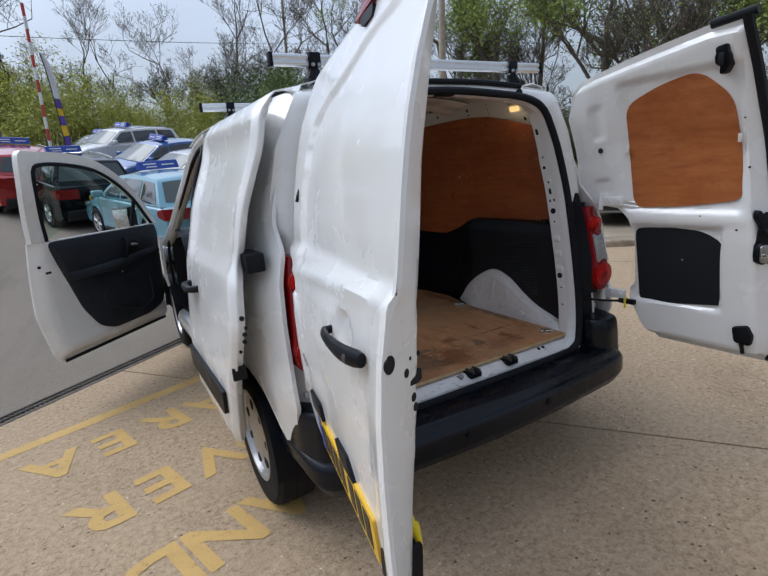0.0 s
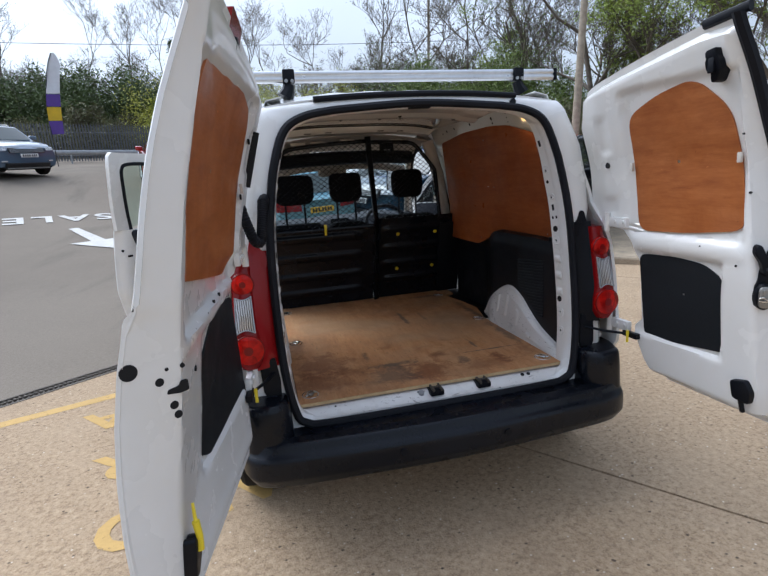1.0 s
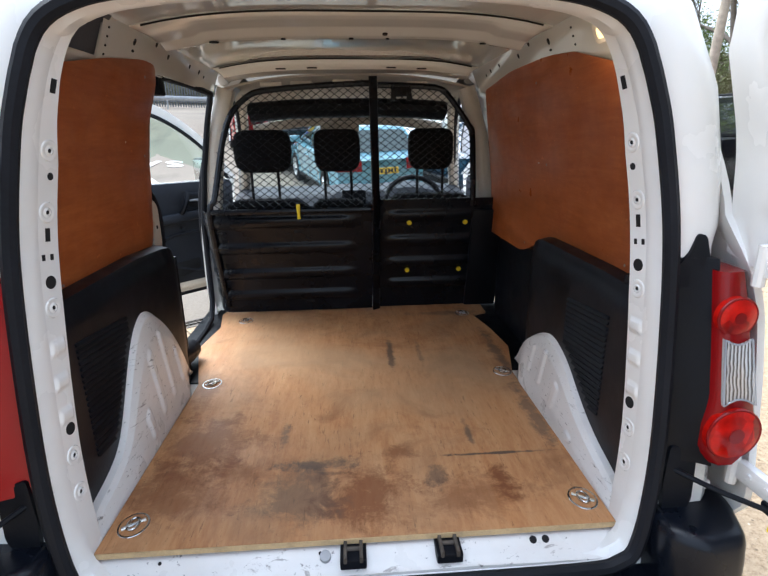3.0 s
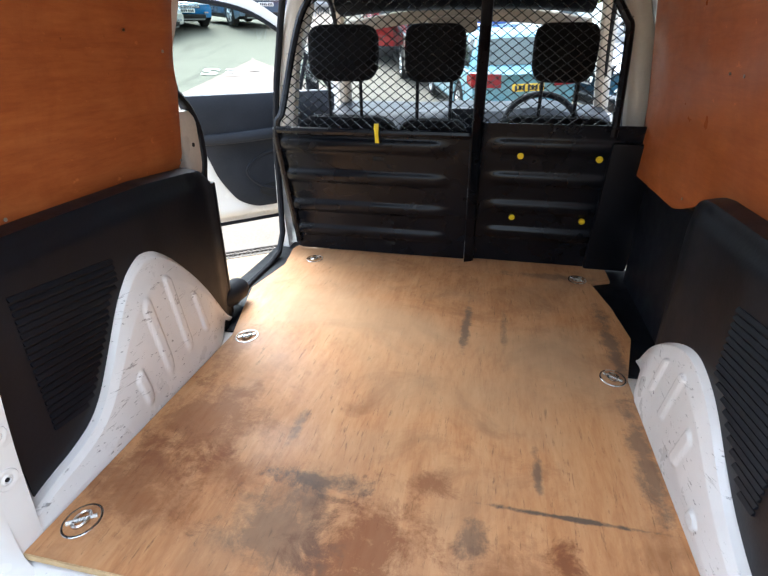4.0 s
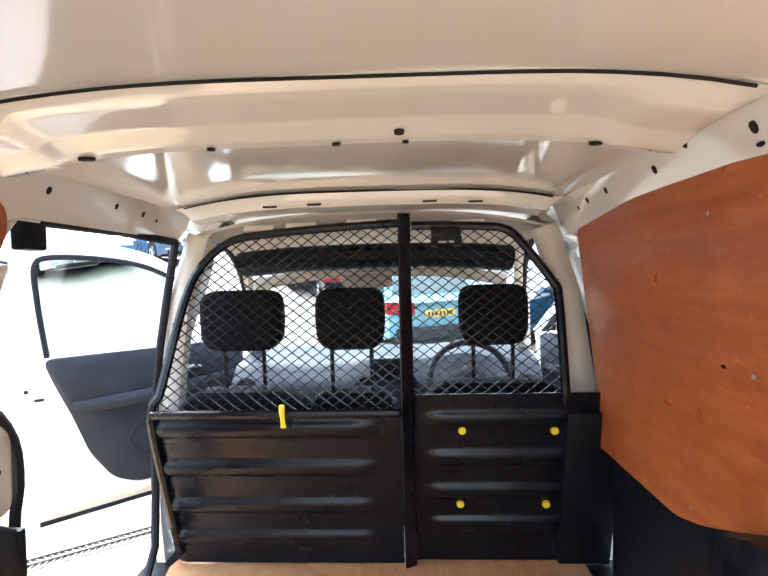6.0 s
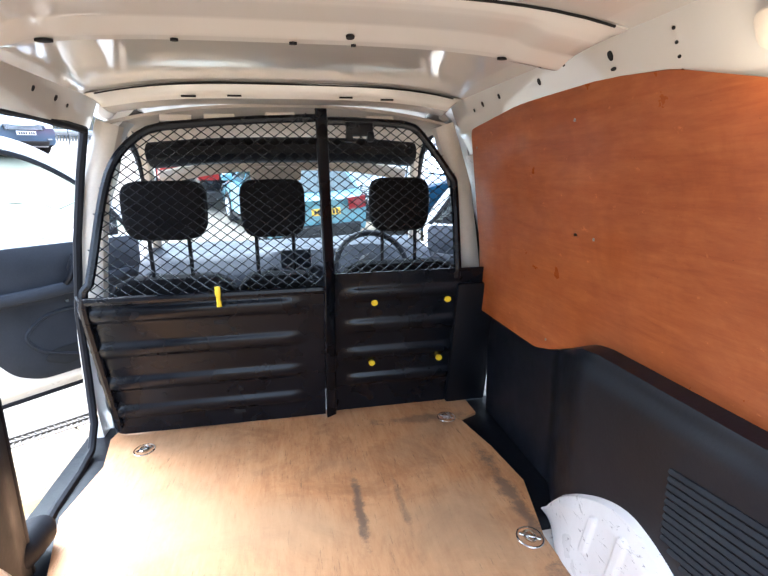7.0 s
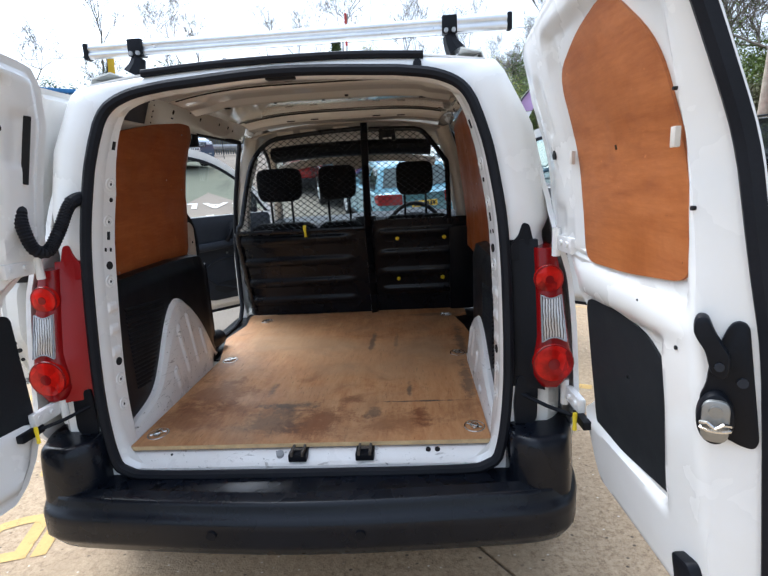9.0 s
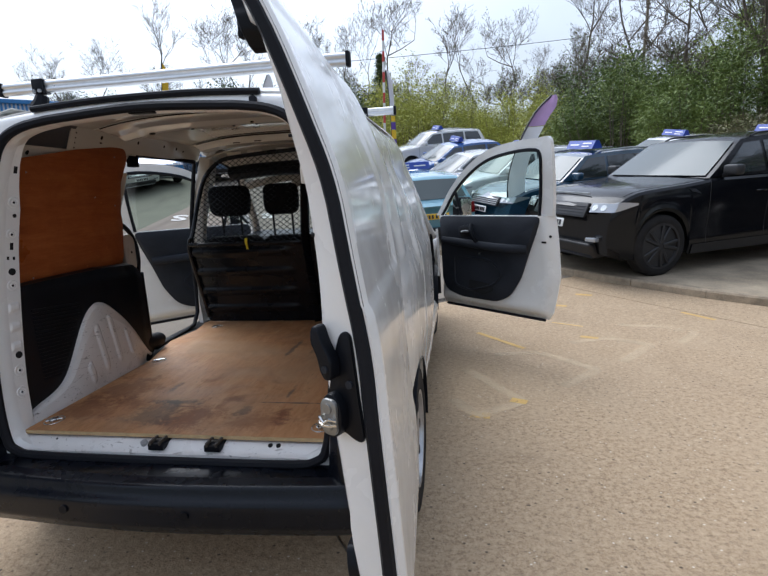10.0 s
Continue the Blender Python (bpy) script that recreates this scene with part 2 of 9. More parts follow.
def scuffed_white():
    m = Mat("scuffed_white_paint", (0.72, 0.71, 0.68), 0.3, 0.0, Coat_Weight=0.35, Coat_Roughness=0.15)
    base = m.ramp(m.noise(3.5, 6, 0.65), [(0.3, (0.66, 0.64, 0.61)), (0.7, (0.77, 0.76, 0.74))])
    st = m.noise(9, 6, 0.75, m.coords((1, 1, 6), (0.4, 0.7, 0.2)), 1.0)
    s = m.ramp(st, [(0.605, G(0)), (0.65, G(1))])
    fleck = m.ramp(m.noise(40, 4, 0.7, m.coords((1, 1, 2.2), (0.3, 0.2, 0.5))), [(0.635, G(0)), (0.68, G(1))])
    c = m.mix(m.mix(0.75, G(0), s), base, (0.26, 0.24, 0.22))
    c = m.mix(m.mix(0.85, G(0), fleck), c, (0.16, 0.15, 0.14))
    m.color(c)
    m.rough(m.ramp(m.noise(8, 4), [(0.3, G(0.22)), (0.7, G(0.5))]))
    m.bump(m.noise(7, 3), 0.05, 0.01)
    return m.m


SCUFF = scuffed_white()
CREAM = paint("cream_roof_paint", (0.71, 0.72, 0.695), 0.07, 0.04, 0.02, 1.0)
BLACK = speckled("black_plastic", (0.0055, 0.0065, 0.0095), 0.3, 0.42, 7, 160, 0.12)
BUMPER = speckled("bumper_plastic", (0.004, 0.0055, 0.0095), 0.3, 0.27, 5, 220, 0.05)
BUMPER.node_tree.nodes["Principled BSDF"].inputs["Specular IOR Level"].default_value = 0.26
TRIM = speckled("dark_trim_plastic", (0.0055, 0.0068, 0.0105), 0.35, 0.42, 5, 120, 0.15)
TRIM.node_tree.nodes["Principled BSDF"].inputs["Specular IOR Level"].default_value = 0.32
DOORTRIM = speckled("grey_door_trim", (0.024, 0.027, 0.034), 0.3, 0.5, 5, 150, 0.12)
RUBBER = speckled("black_rubber", (0.009, 0.010, 0.0135), 0.3, 0.55, 9, 120, 0.1)
TYRE = speckled("tyre_rubber", (0.018, 0.017, 0.017), 0.4, 0.8, 12, 140, 0.2)
STEELBLACK = speckled("black_painted_steel", (0.004, 0.0055, 0.0090), 0.35, 0.27, 4, 90, 0.015)
STEELBLACK.node_tree.nodes["Principled BSDF"].inputs["Specular IOR Level"].default_value = 0.25
# near-black colour that holds the shade of holes, pockets and car undersides
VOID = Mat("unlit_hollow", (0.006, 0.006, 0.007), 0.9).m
BOARD = speckled("grey_black_board", (0.013, 0.015, 0.018), 0.25, 0.6, 4, 120, 0.1)
CHROME = speckled("bright_steel", (0.62, 0.62, 0.60), 0.15, 0.25, 9, 80, 0.05, 1.0)
ALU = speckled("brushed_aluminium", (0.66, 0.67, 0.68), 0.12, 0.34, 6, 60, 0.05, 1.0)
LATCHSTEEL = speckled("dull_zinc_plated_steel", (0.30, 0.30, 0.29), 0.2, 0.42, 9, 80, 0.06, 0.8)
HUB = speckled("silver_hub_cap", (0.42, 0.42, 0.43), 0.2, 0.35, 9, 60, 0.05, 0.7)
YELLOW = Mat("yellow_plastic", (0.80, 0.62, 0.02), 0.4).m
PLATEY = Mat("yellow_plate", (0.72, 0.44, 0.02), 0.35).m
PLATEW = Mat("white_plate", (0.72, 0.72, 0.70), 0.35).m
INK = Mat("black_ink", (0.012, 0.012, 0.014), 0.5).m
BLUE = speckled("blue_sign_board", (0.02, 0.06, 0.34), 0.15, 0.35, 5, 60, 0.02)
FABRIC = speckled("black_seat_fabric", (0.006, 0.006, 0.007), 0.4, 0.9, 20, 400, 0.3)
LINING = speckled("beige_headlining", (0.48, 0.43, 0.37), 0.12, 0.9, 9, 300, 0.2)
GREYCOAT = speckled("grey_primed_steel", (0.085, 0.09, 0.105), 0.12, 0.4, 5, 120, 0.05)
PUTTY = speckled("beige_pillar_steel", (0.56, 0.52, 0.46), 0.1, 0.35, 5, 120, 0.05)


def ply(name, base, dark, light, stained, axis_scale, rough=0.4):
    m = Mat(name, base, rough, 0.0, Coat_Weight=0.06, Coat_Roughness=0.3, Specular_IOR_Level=0.35)
    vec = m.coords(axis_scale)
    g1 = m.noise(3.0, 8, 0.65, vec, 0.6)
    g2 = m.noise(16.0, 6, 0.7, vec, 0.2)
    c = m.ramp(g1, [(0.25, dark), (0.5, base), (0.75, light)])
    c = m.mix(0.35, c, m.ramp(g2, [(0.3, dark), (0.7, light)]))
    if stained:
        blot = m.ramp(m.noise(3.6, 8, 0.72, None, 0.5), [(0.50, G(0)), (0.66, G(1))])
        c = m.mix(m.mix(0.62, G(0), blot), c, stained)
        scratch = m.ramp(m.noise(26, 5, 0.8, m.coords((5, 0.5, 1)), 0.4), [(0.59, G(0)), (0.67, G(1))])
        c = m.mix(m.mix(0.75, G(0), scratch), c, tuple(x * 0.26 for x in base))
        speck = m.ramp(m.noise(75, 4, 0.7), [(0.70, G(0)), (0.75, G(1))])
        c = m.mix(m.mix(0.7, G(0), speck), c, tuple(x * 0.22 for x in base))
        worn = m.ramp(m.noise(1.7, 4, 0.5, None, 0.3), [(0.47, G(0)), (0.66, G(1))])
        c = m.mix(m.mix(0.6, G(0), worn), c, (0.40, 0.268, 0.155))
        # stains with their own place: centre, half sizes, strength, colour
        wob = m.noise(13, 9, 0.78, None, 0.3)
        for cx, cy, hx, hy, k, col in STAINS:
            mp = m.node("Mapping")
            mp.inputs["Location"].default_value = (-cx / hx, -cy / hy, 0)
            mp.inputs["Scale"].default_value = (1 / hx, 1 / hy, 0)
            m.link(m.t.nodes.new("ShaderNodeTexCoord").outputs["Object"], mp.inputs["Vector"])
            ln = m.t.nodes.new("ShaderNodeVectorMath")
            ln.operation = "LENGTH"
            m.link(mp.outputs[0], ln.inputs[0])
            ad = m.t.nodes.new("ShaderNodeMath")
            ad.operation = "MULTIPLY_ADD"
            ad.inputs[1].default_value = 2.4
            m.link(wob, ad.inputs[0])
            m.link(ln.outputs["Value"], ad.inputs[2])
            hf = m.t.nodes.new("ShaderNodeMath")
            hf.operation = "MULTIPLY"
            hf.inputs[1].default_value = 0.4
            m.link(ad.outputs[0], hf.inputs[0])
            c = m.mix(m.ramp(hf.outputs[0], [(0.58, G(k)), (0.74, G(0))]), c, col)
    else:
        blot = m.ramp(m.noise(5, 6, 0.7, None, 0.8), [(0.42, G(0)), (0.68, G(1))])
        c = m.mix(m.mix(0.55, G(0), blot), c, dark)
        fleck = m.ramp(m.noise(24, 4, 0.7, m.coords((1, 1, 1.6), (0.3, 0.4, 0.5))), [(0.66, G(0)), (0.74, G(1))])
        c = m.mix(m.mix(0.5, G(0), fleck), c, tuple(min(1, x * 1.5) for x in light))
        nick = m.ramp(m.noise(60, 3, 0.6), [(0.73, G(0)), (0.77, G(1))])
        c = m.mix(m.mix(0.6, G(0), nick), c, tuple(x * 0.4 for x in dark))
    m.color(c)
    m.rough(m.ramp(m.noise(6, 5), [(0.3, G(rough - 0.1)), (0.7, G(rough + 0.2))]))
    m.bump(g2, 0.12, 0.002)
    return m.m


RUST, SOOT = (0.185, 0.064, 0.023), (0.085, 0.066, 0.052)
STAINS = [(-0.47, 0.40, 0.25, 0.30, 0.62, RUST), (-0.50, 0.20, 0.26, 0.24, 0.6, RUST), (-0.34, 0.26, 0.16, 0.10, 0.5, RUST), (0.01, 0.14, 0.20, 0.22, 0.8, RUST), (-0.16, 0.16, 0.20, 0.20, 0.55, SOOT), (-0.12, 0.275, 0.22, 0.05, 0.75, SOOT), (-0.23, 0.42, 0.03, 0.13, 0.6, SOOT), (0.12, 0.32, 0.11, 0.07, 0.7, RUST), (0.38, 0.16, 0.07, 0.12, 0.9, RUST), (0.30, 0.13, 0.26, 0.16, 0.5, RUST), (0.21, 0.20, 0.06, 0.10, 0.6, SOOT), (0.40, 0.288, 0.30, 0.010, 0.9, SOOT), (0.145, 1.05, 0.025, 0.30, 0.75, SOOT), (0.27, 1.0, 0.02, 0.20, 0.45, SOOT), (0.60, 0.98, 0.05, 0.40, 0.7, SOOT), (0.58, 0.50, 0.06, 0.32, 0.65, SOOT), (0.34, 0.38, 0.02, 0.12, 0.7, SOOT), (-0.55, 0.75, 0.08, 0.30, 0.5, RUST), (0.46, 1.50, 0.30, 0.06, 0.5, SOOT)]
PLYFLOOR = ply("worn_floor_plywood", (0.50, 0.243, 0.100), (0.33, 0.125, 0.040), (0.60, 0.345, 0.168), (0.22, 0.084, 0.031), (6, 1.1, 9), 0.55)
PLYWALL = ply("varnished_wall_plywood", (0.35, 0.095, 0.024), (0.23, 0.052, 0.012), (0.46, 0.155, 0.046), None, (5, 0.9, 7), 0.35)
PLYDOOR = ply("varnished_door_plywood", (0.39, 0.125, 0.034), (0.25, 0.068, 0.017), (0.48, 0.175, 0.058), None, (7, 1.2, 9), 0.4)
PLYEDGE = speckled("plywood_edge", (0.50, 0.36, 0.19), 0.25, 0.7, 20, 200, 0.1)


def glass(name, tint=(0.92, 0.96, 0.95), rough=0.0):
    m = bpy.data.materials.new(name)
    m.use_nodes = True
    t = m.node_tree
    t.nodes.remove(t.nodes["Principled BSDF"])
    tr = t.nodes.new("ShaderNodeBsdfTransparent")
    tr.inputs[0].default_value = (*tint, 1)
    gl = t.nodes.new("ShaderNodeBsdfGlossy")
    gl.inputs["Roughness"].default_value = rough
    lw = t.nodes.new("ShaderNodeLayerWeight")
    pw = t.nodes.new("ShaderNodeMath")
    pw.operation = "POWER"
    pw.inputs[1].default_value = 5.0
    ad = t.nodes.new("ShaderNodeMath")
    ad.operation = "ADD"
    ad.use_clamp = True
    ad.inputs[1].default_value = 0.05
    mx = t.nodes.new("ShaderNodeMixShader")
    t.links.new(lw.outputs["Facing"], pw.inputs[0])
    t.links.new(pw.outputs[0], ad.inputs[0])
    t.links.new(ad.outputs[0], mx.inputs[0])
    t.links.new(tr.outputs[0], mx.inputs[1])
    t.links.new(gl.outputs[0], mx.inputs[2])
    t.links.new(mx.outputs[0], t.nodes["Material Output"].inputs["Surface"])
    return m


GLASS = glass("window_glass")
DOORGLASS = glass("green_tinted_glass", (0.70, 0.84, 0.78))
CARGLASS = Mat("dark_car_glass", (0.02, 0.026, 0.03), 0.04, 0.0, Coat_Weight=1.0, Coat_Roughness=0.02).m
SCREEN = Mat("windscreen_glass", (0.075, 0.09, 0.09), 0.12, 0.0, Coat_Weight=0.22, Coat_Roughness=0.05, Specular_IOR_Level=0.28).m
REDLENS = Mat("red_lens", (0.20, 0.004, 0.005), 0.2, 0.0, Coat_Weight=0.12, Specular_IOR_Level=0.25, Coat_Roughness=0.03).m
DEEPRED = Mat("deep_red_lens", (0.27, 0.006, 0.008), 0.24, 0.0, Coat_Weight=0.10, Specular_IOR_Level=0.25, Coat_Roughness=0.05).m


def red_facets():
    """A clear red lens over a faceted reflector."""
    m = Mat("bright_red_lens", (0.48, 0.007, 0.005), 0.16, 0.0, Coat_Weight=0.12, Specular_IOR_Level=0.2, Coat_Roughness=0.03)
    v = m.node("TexVoronoi", Scale=34.0)
    m.link(m.coords((1, 1, 0.6)), v.inputs["Vector"])
    tone = m.t.nodes.new("ShaderNodeSeparateColor")
    m.link(v.outputs["Color"], tone.inputs[0])
    broad = m.ramp(m.noise(16, 3, 0.6), [(0.38, (0.16, 0.002, 0.002)), (0.62, (0.70, 0.010, 0.005))])
    m.color(m.mix(0.45, broad, m.ramp(tone.outputs[0], [(0.1, (0.13, 0.002, 0.002)), (0.9, (0.78, 0.014, 0.007))])))
    m.bump(v.outputs["Distance"], 0.35, 0.004)
    return m.m


BRIGHTRED = red_facets()


def clear_lens():
    m = Mat("ribbed_clear_lens", (0.55, 0.55, 0.55), 0.12, 0.3, Coat_Weight=1.0, Coat_Roughness=0.03)
    w = m.node("TexWave", Scale=40.0, Distortion=3.0, Detail=3.0)
    w.bands_direction = "X"
    m.link(m.coords(), w.inputs["Vector"])
    m.color(m.ramp(w.outputs["Fac"], [(0.12, (0.10, 0.085, 0.075)), (0.40, (0.42, 0.40, 0.38)), (0.8, (0.60, 0.59, 0.58))]))
    m.bump(w.outputs["Fac"], 0.4, 0.006)
    return m.m


CLEARLENS = clear_lens()
LAMPGLASS = Mat("headlamp_glass", (0.40, 0.42, 0.45), 0.08, 0.3, Coat_Weight=1.0, Coat_Roughness=0.02).m
GLOW = Mat("lit_lamp_lens", (0.55, 0.36, 0.17), 0.3, Emission_Color=(1.0, 0.62, 0.22, 1), Emission_Strength=0.7).m


def aggregate():
    m = Mat("exposed_aggregate_concrete", (0.30, 0.225, 0.15), 0.85, 0.0, Specular_IOR_Level=0.25)
    broad = m.ramp(m.noise(0.5, 6, 0.62), [(0.3, (0.31, 0.218, 0.130)), (0.7, (0.41, 0.298, 0.185))])
    sand = m.ramp(m.noise(34, 9, 0.86), [(0.39, (0.12, 0.084, 0.053)), (0.50, (0.38, 0.276, 0.172)), (0.61, (0.56, 0.43, 0.285))])
    v = m.node("TexVoronoi", Scale=110.0, Randomness=1.0)
    m.link(m.coords(), v.inputs["Vector"])
    tone = m.t.nodes.new("ShaderNodeSeparateColor")
    m.link(v.outputs["Color"], tone.inputs[0])
    stones = m.ramp(tone.outputs[0], [(0.0, (0.23, 0.155, 0.095)), (0.5, (0.35, 0.255, 0.165)), (1.0, (0.47, 0.37, 0.265))])
    c = m.mix(0.25, m.mix(0.75, broad, sand), stones)
    # scattered white chips and dark pits
    for scale, shade, least in ((34.0, (0.70, 0.63, 0.52), 0.78), (23.0, (0.075, 0.055, 0.040), 0.66)):
        big = m.node("TexVoronoi", Scale=scale, Randomness=1.0)
        m.link(m.coords((1, 1.3, 1), (0.3, 0.2, scale)), big.inputs["Vector"])
        bt = m.t.nodes.new("ShaderNodeSeparateColor")
        m.link(big.outputs["Color"], bt.inputs[0])
        spot = m.ramp(big.outputs["Distance"], [(0.10, G(1)), (0.20, G(0))])
        few = m.ramp(bt.outputs[1], [(least, G(0)), (least + 0.12, G(1))])
        c = m.mix(m.mix(1.0, spot, few, "MULTIPLY"), c, shade)
    # paler worn film and darker damp patches
    worn = m.ramp(m.noise(2.3, 7, 0.7, None, 0.4), [(0.46, G(0)), (0.66, G(1))])
    c = m.mix(m.mix(0.35, G(0), worn), c, (0.43, 0.325, 0.215))
    damp = m.ramp(m.noise(0.8, 6, 0.65, None, 0.4), [(0.56, G(0)), (0.72, G(1))])
    c = m.mix(m.mix(0.38, G(0), damp), c, (0.18, 0.125, 0.080))
    spots = m.ramp(m.noise(9, 6, 0.7), [(0.64, G(0)), (0.70, G(1))])
    c = m.mix(m.mix(0.40, G(0), spots), c, (0.14, 0.10, 0.068))
    m.color(c)
    m.bump(m.mix(0.6, v.outputs["Distance"], m.noise(60, 5)), 0.7, 0.006)
    return m.m


AGG = aggregate()


def asphalt():
    m = Mat("grey_tarmac", (0.20, 0.165, 0.13), 0.95, 0.0, Specular_IOR_Level=0.15)
    broad = m.ramp(m.noise(0.22, 6, 0.6, None, 0.3), [(0.3, (0.16, 0.135, 0.108)), (0.7, (0.25, 0.215, 0.172))])
    fine = m.ramp(m.noise(70, 4, 0.7), [(0.3, (0.10, 0.085, 0.07)), (0.7, (0.31, 0.27, 0.22))])
    c = m.mix(0.35, broad, fine)
    st = m.ramp(m.noise(0.9, 5, 0.6, m.coords((1, 0.25, 1)), 0.6), [(0.58, G(0)), (0.72, G(1))])
    m.color(m.mix(m.mix(0.4, G(0), st), c, (0.085, 0.075, 0.065)))
    m.bump(m.noise(90, 4), 0.4, 0.006)
    return m.m


TARMAC = asphalt()


def road_paint(name, color, wear, cover=1.0):
    """Paint with flakes missing, through which the concrete shows."""
    m = Mat(name, color, 0.75)
    n = m.noise(26, 8, 0.8, None, 0.3)
    tint = m.mix(0.35, color, m.ramp(m.noise(85, 3), [(0.3, tuple(x * 0.55 for x in color)), (0.7, color)]))
    m.color(m.mix(0.5, tint, m.ramp(m.noise(4, 5, 0.7), [(0.3, tuple(x * 0.72 for x in color)), (0.7, tuple(min(1, x * 1.12) for x in color))])))
    left = m.ramp(n, [(wear - 0.02, G(0)), (wear + 0.05, G(cover))])
    m.link(left, m.b.inputs["Alpha"])
    m.bump(n, 0.3, 0.003)
    return m.m


YPAINT = road_paint("worn_yellow_road_paint", (0.57, 0.365, 0.115), 0.36, 0.96)
YFAINT = road_paint("faded_yellow_road_paint", (0.66, 0.51, 0.33), 0.41, 0.55)
WPAINT = road_paint("white_road_paint", (0.62, 0.60, 0.56), 0.36)
KERB = speckled("kerb_concrete", (0.27, 0.215, 0.15), 0.45, 0.9, 7, 70, 0.4)
PAVE = speckled("pale_slab_concrete", (0.27, 0.22, 0.155), 0.45, 0.9, 2.5, 45, 0.4)
IRON = speckled("rusty_cast_iron", (0.10, 0.085, 0.07), 0.4, 0.7, 15, 90, 0.3, 0.4)
FENCESTEEL = speckled("weathered_fence_steel", (0.13, 0.135, 0.14), 0.2, 0.6, 8, 60, 0.1, 0.4)
GALV = speckled("galvanised_steel", (0.34, 0.35, 0.36), 0.2, 0.5, 8, 60, 0.1, 0.7)
BARK = speckled("tree_bark", (0.15, 0.125, 0.10), 0.4, 0.95, 4, 40, 0.4)
WOODPOLE = speckled("weathered_pole_wood", (0.34, 0.29, 0.22), 0.3, 0.9, 6, 50, 0.3)


def leaves(name, a, b, c):
    m = Mat(name, b, 0.6)
    n = m.t.nodes.new("ShaderNodeNewGeometry")
    own = m.ramp(n.outputs["Random Per Island"], [(0.0, a), (0.5, b), (1.0, c)])
    # young shoots in patches over the crown
    shoots = m.ramp(m.noise(0.55, 5, 0.65), [(0.40, G(0)), (0.66, G(1))])
    m.color(m.mix(m.mix(0.6, G(0), shoots), own, tuple(min(1, 1.7 * x) for x in c)))
    m.b.inputs["Subsurface Weight"].default_value = 0.0
    return m.m


LEAF_YELLOW = leaves("young_willow_leaves", (0.22, 0.25, 0.03), (0.32, 0.34, 0.05), (0.42, 0.42, 0.09))
LEAF_GREEN = leaves("spring_green_leaves", (0.06, 0.10, 0.018), (0.10, 0.15, 0.03), (0.17, 0.22, 0.05))
LEAF_FRESH = leaves("fresh_green_leaves", (0.13, 0.19, 0.03), (0.20, 0.27, 0.045), (0.28, 0.34, 0.07))
LEAF_DARK = leaves("dark_evergreen_leaves", (0.026, 0.046, 0.014), (0.052, 0.082, 0.022), (0.09, 0.125, 0.036))
LEAF_BROWN = leaves("brown_scrub_twigs", (0.06, 0.05, 0.03), (0.10, 0.085, 0.045), (0.13, 0.135, 0.05))


# ---- the ground: a flat apron, a drain, and a yard that climbs beyond it ----
E1, E2 = V((0.809, 0.588, 0)), V((-0.588, 0.809, 0))
DRAIN = 3.12


def rise(x, y):
    s = (y - 2.6) * 0.9 + 0.5 * max(0, -x - 2)
    if s <= 0:
        return 0.0
    return 0.0085 * s * s if s < 16 else 2.176 + min(s - 16, 40) * 0.09


def on_ground(x, y, up=0.0):
    return V((x, y, rise(x, y) + up))


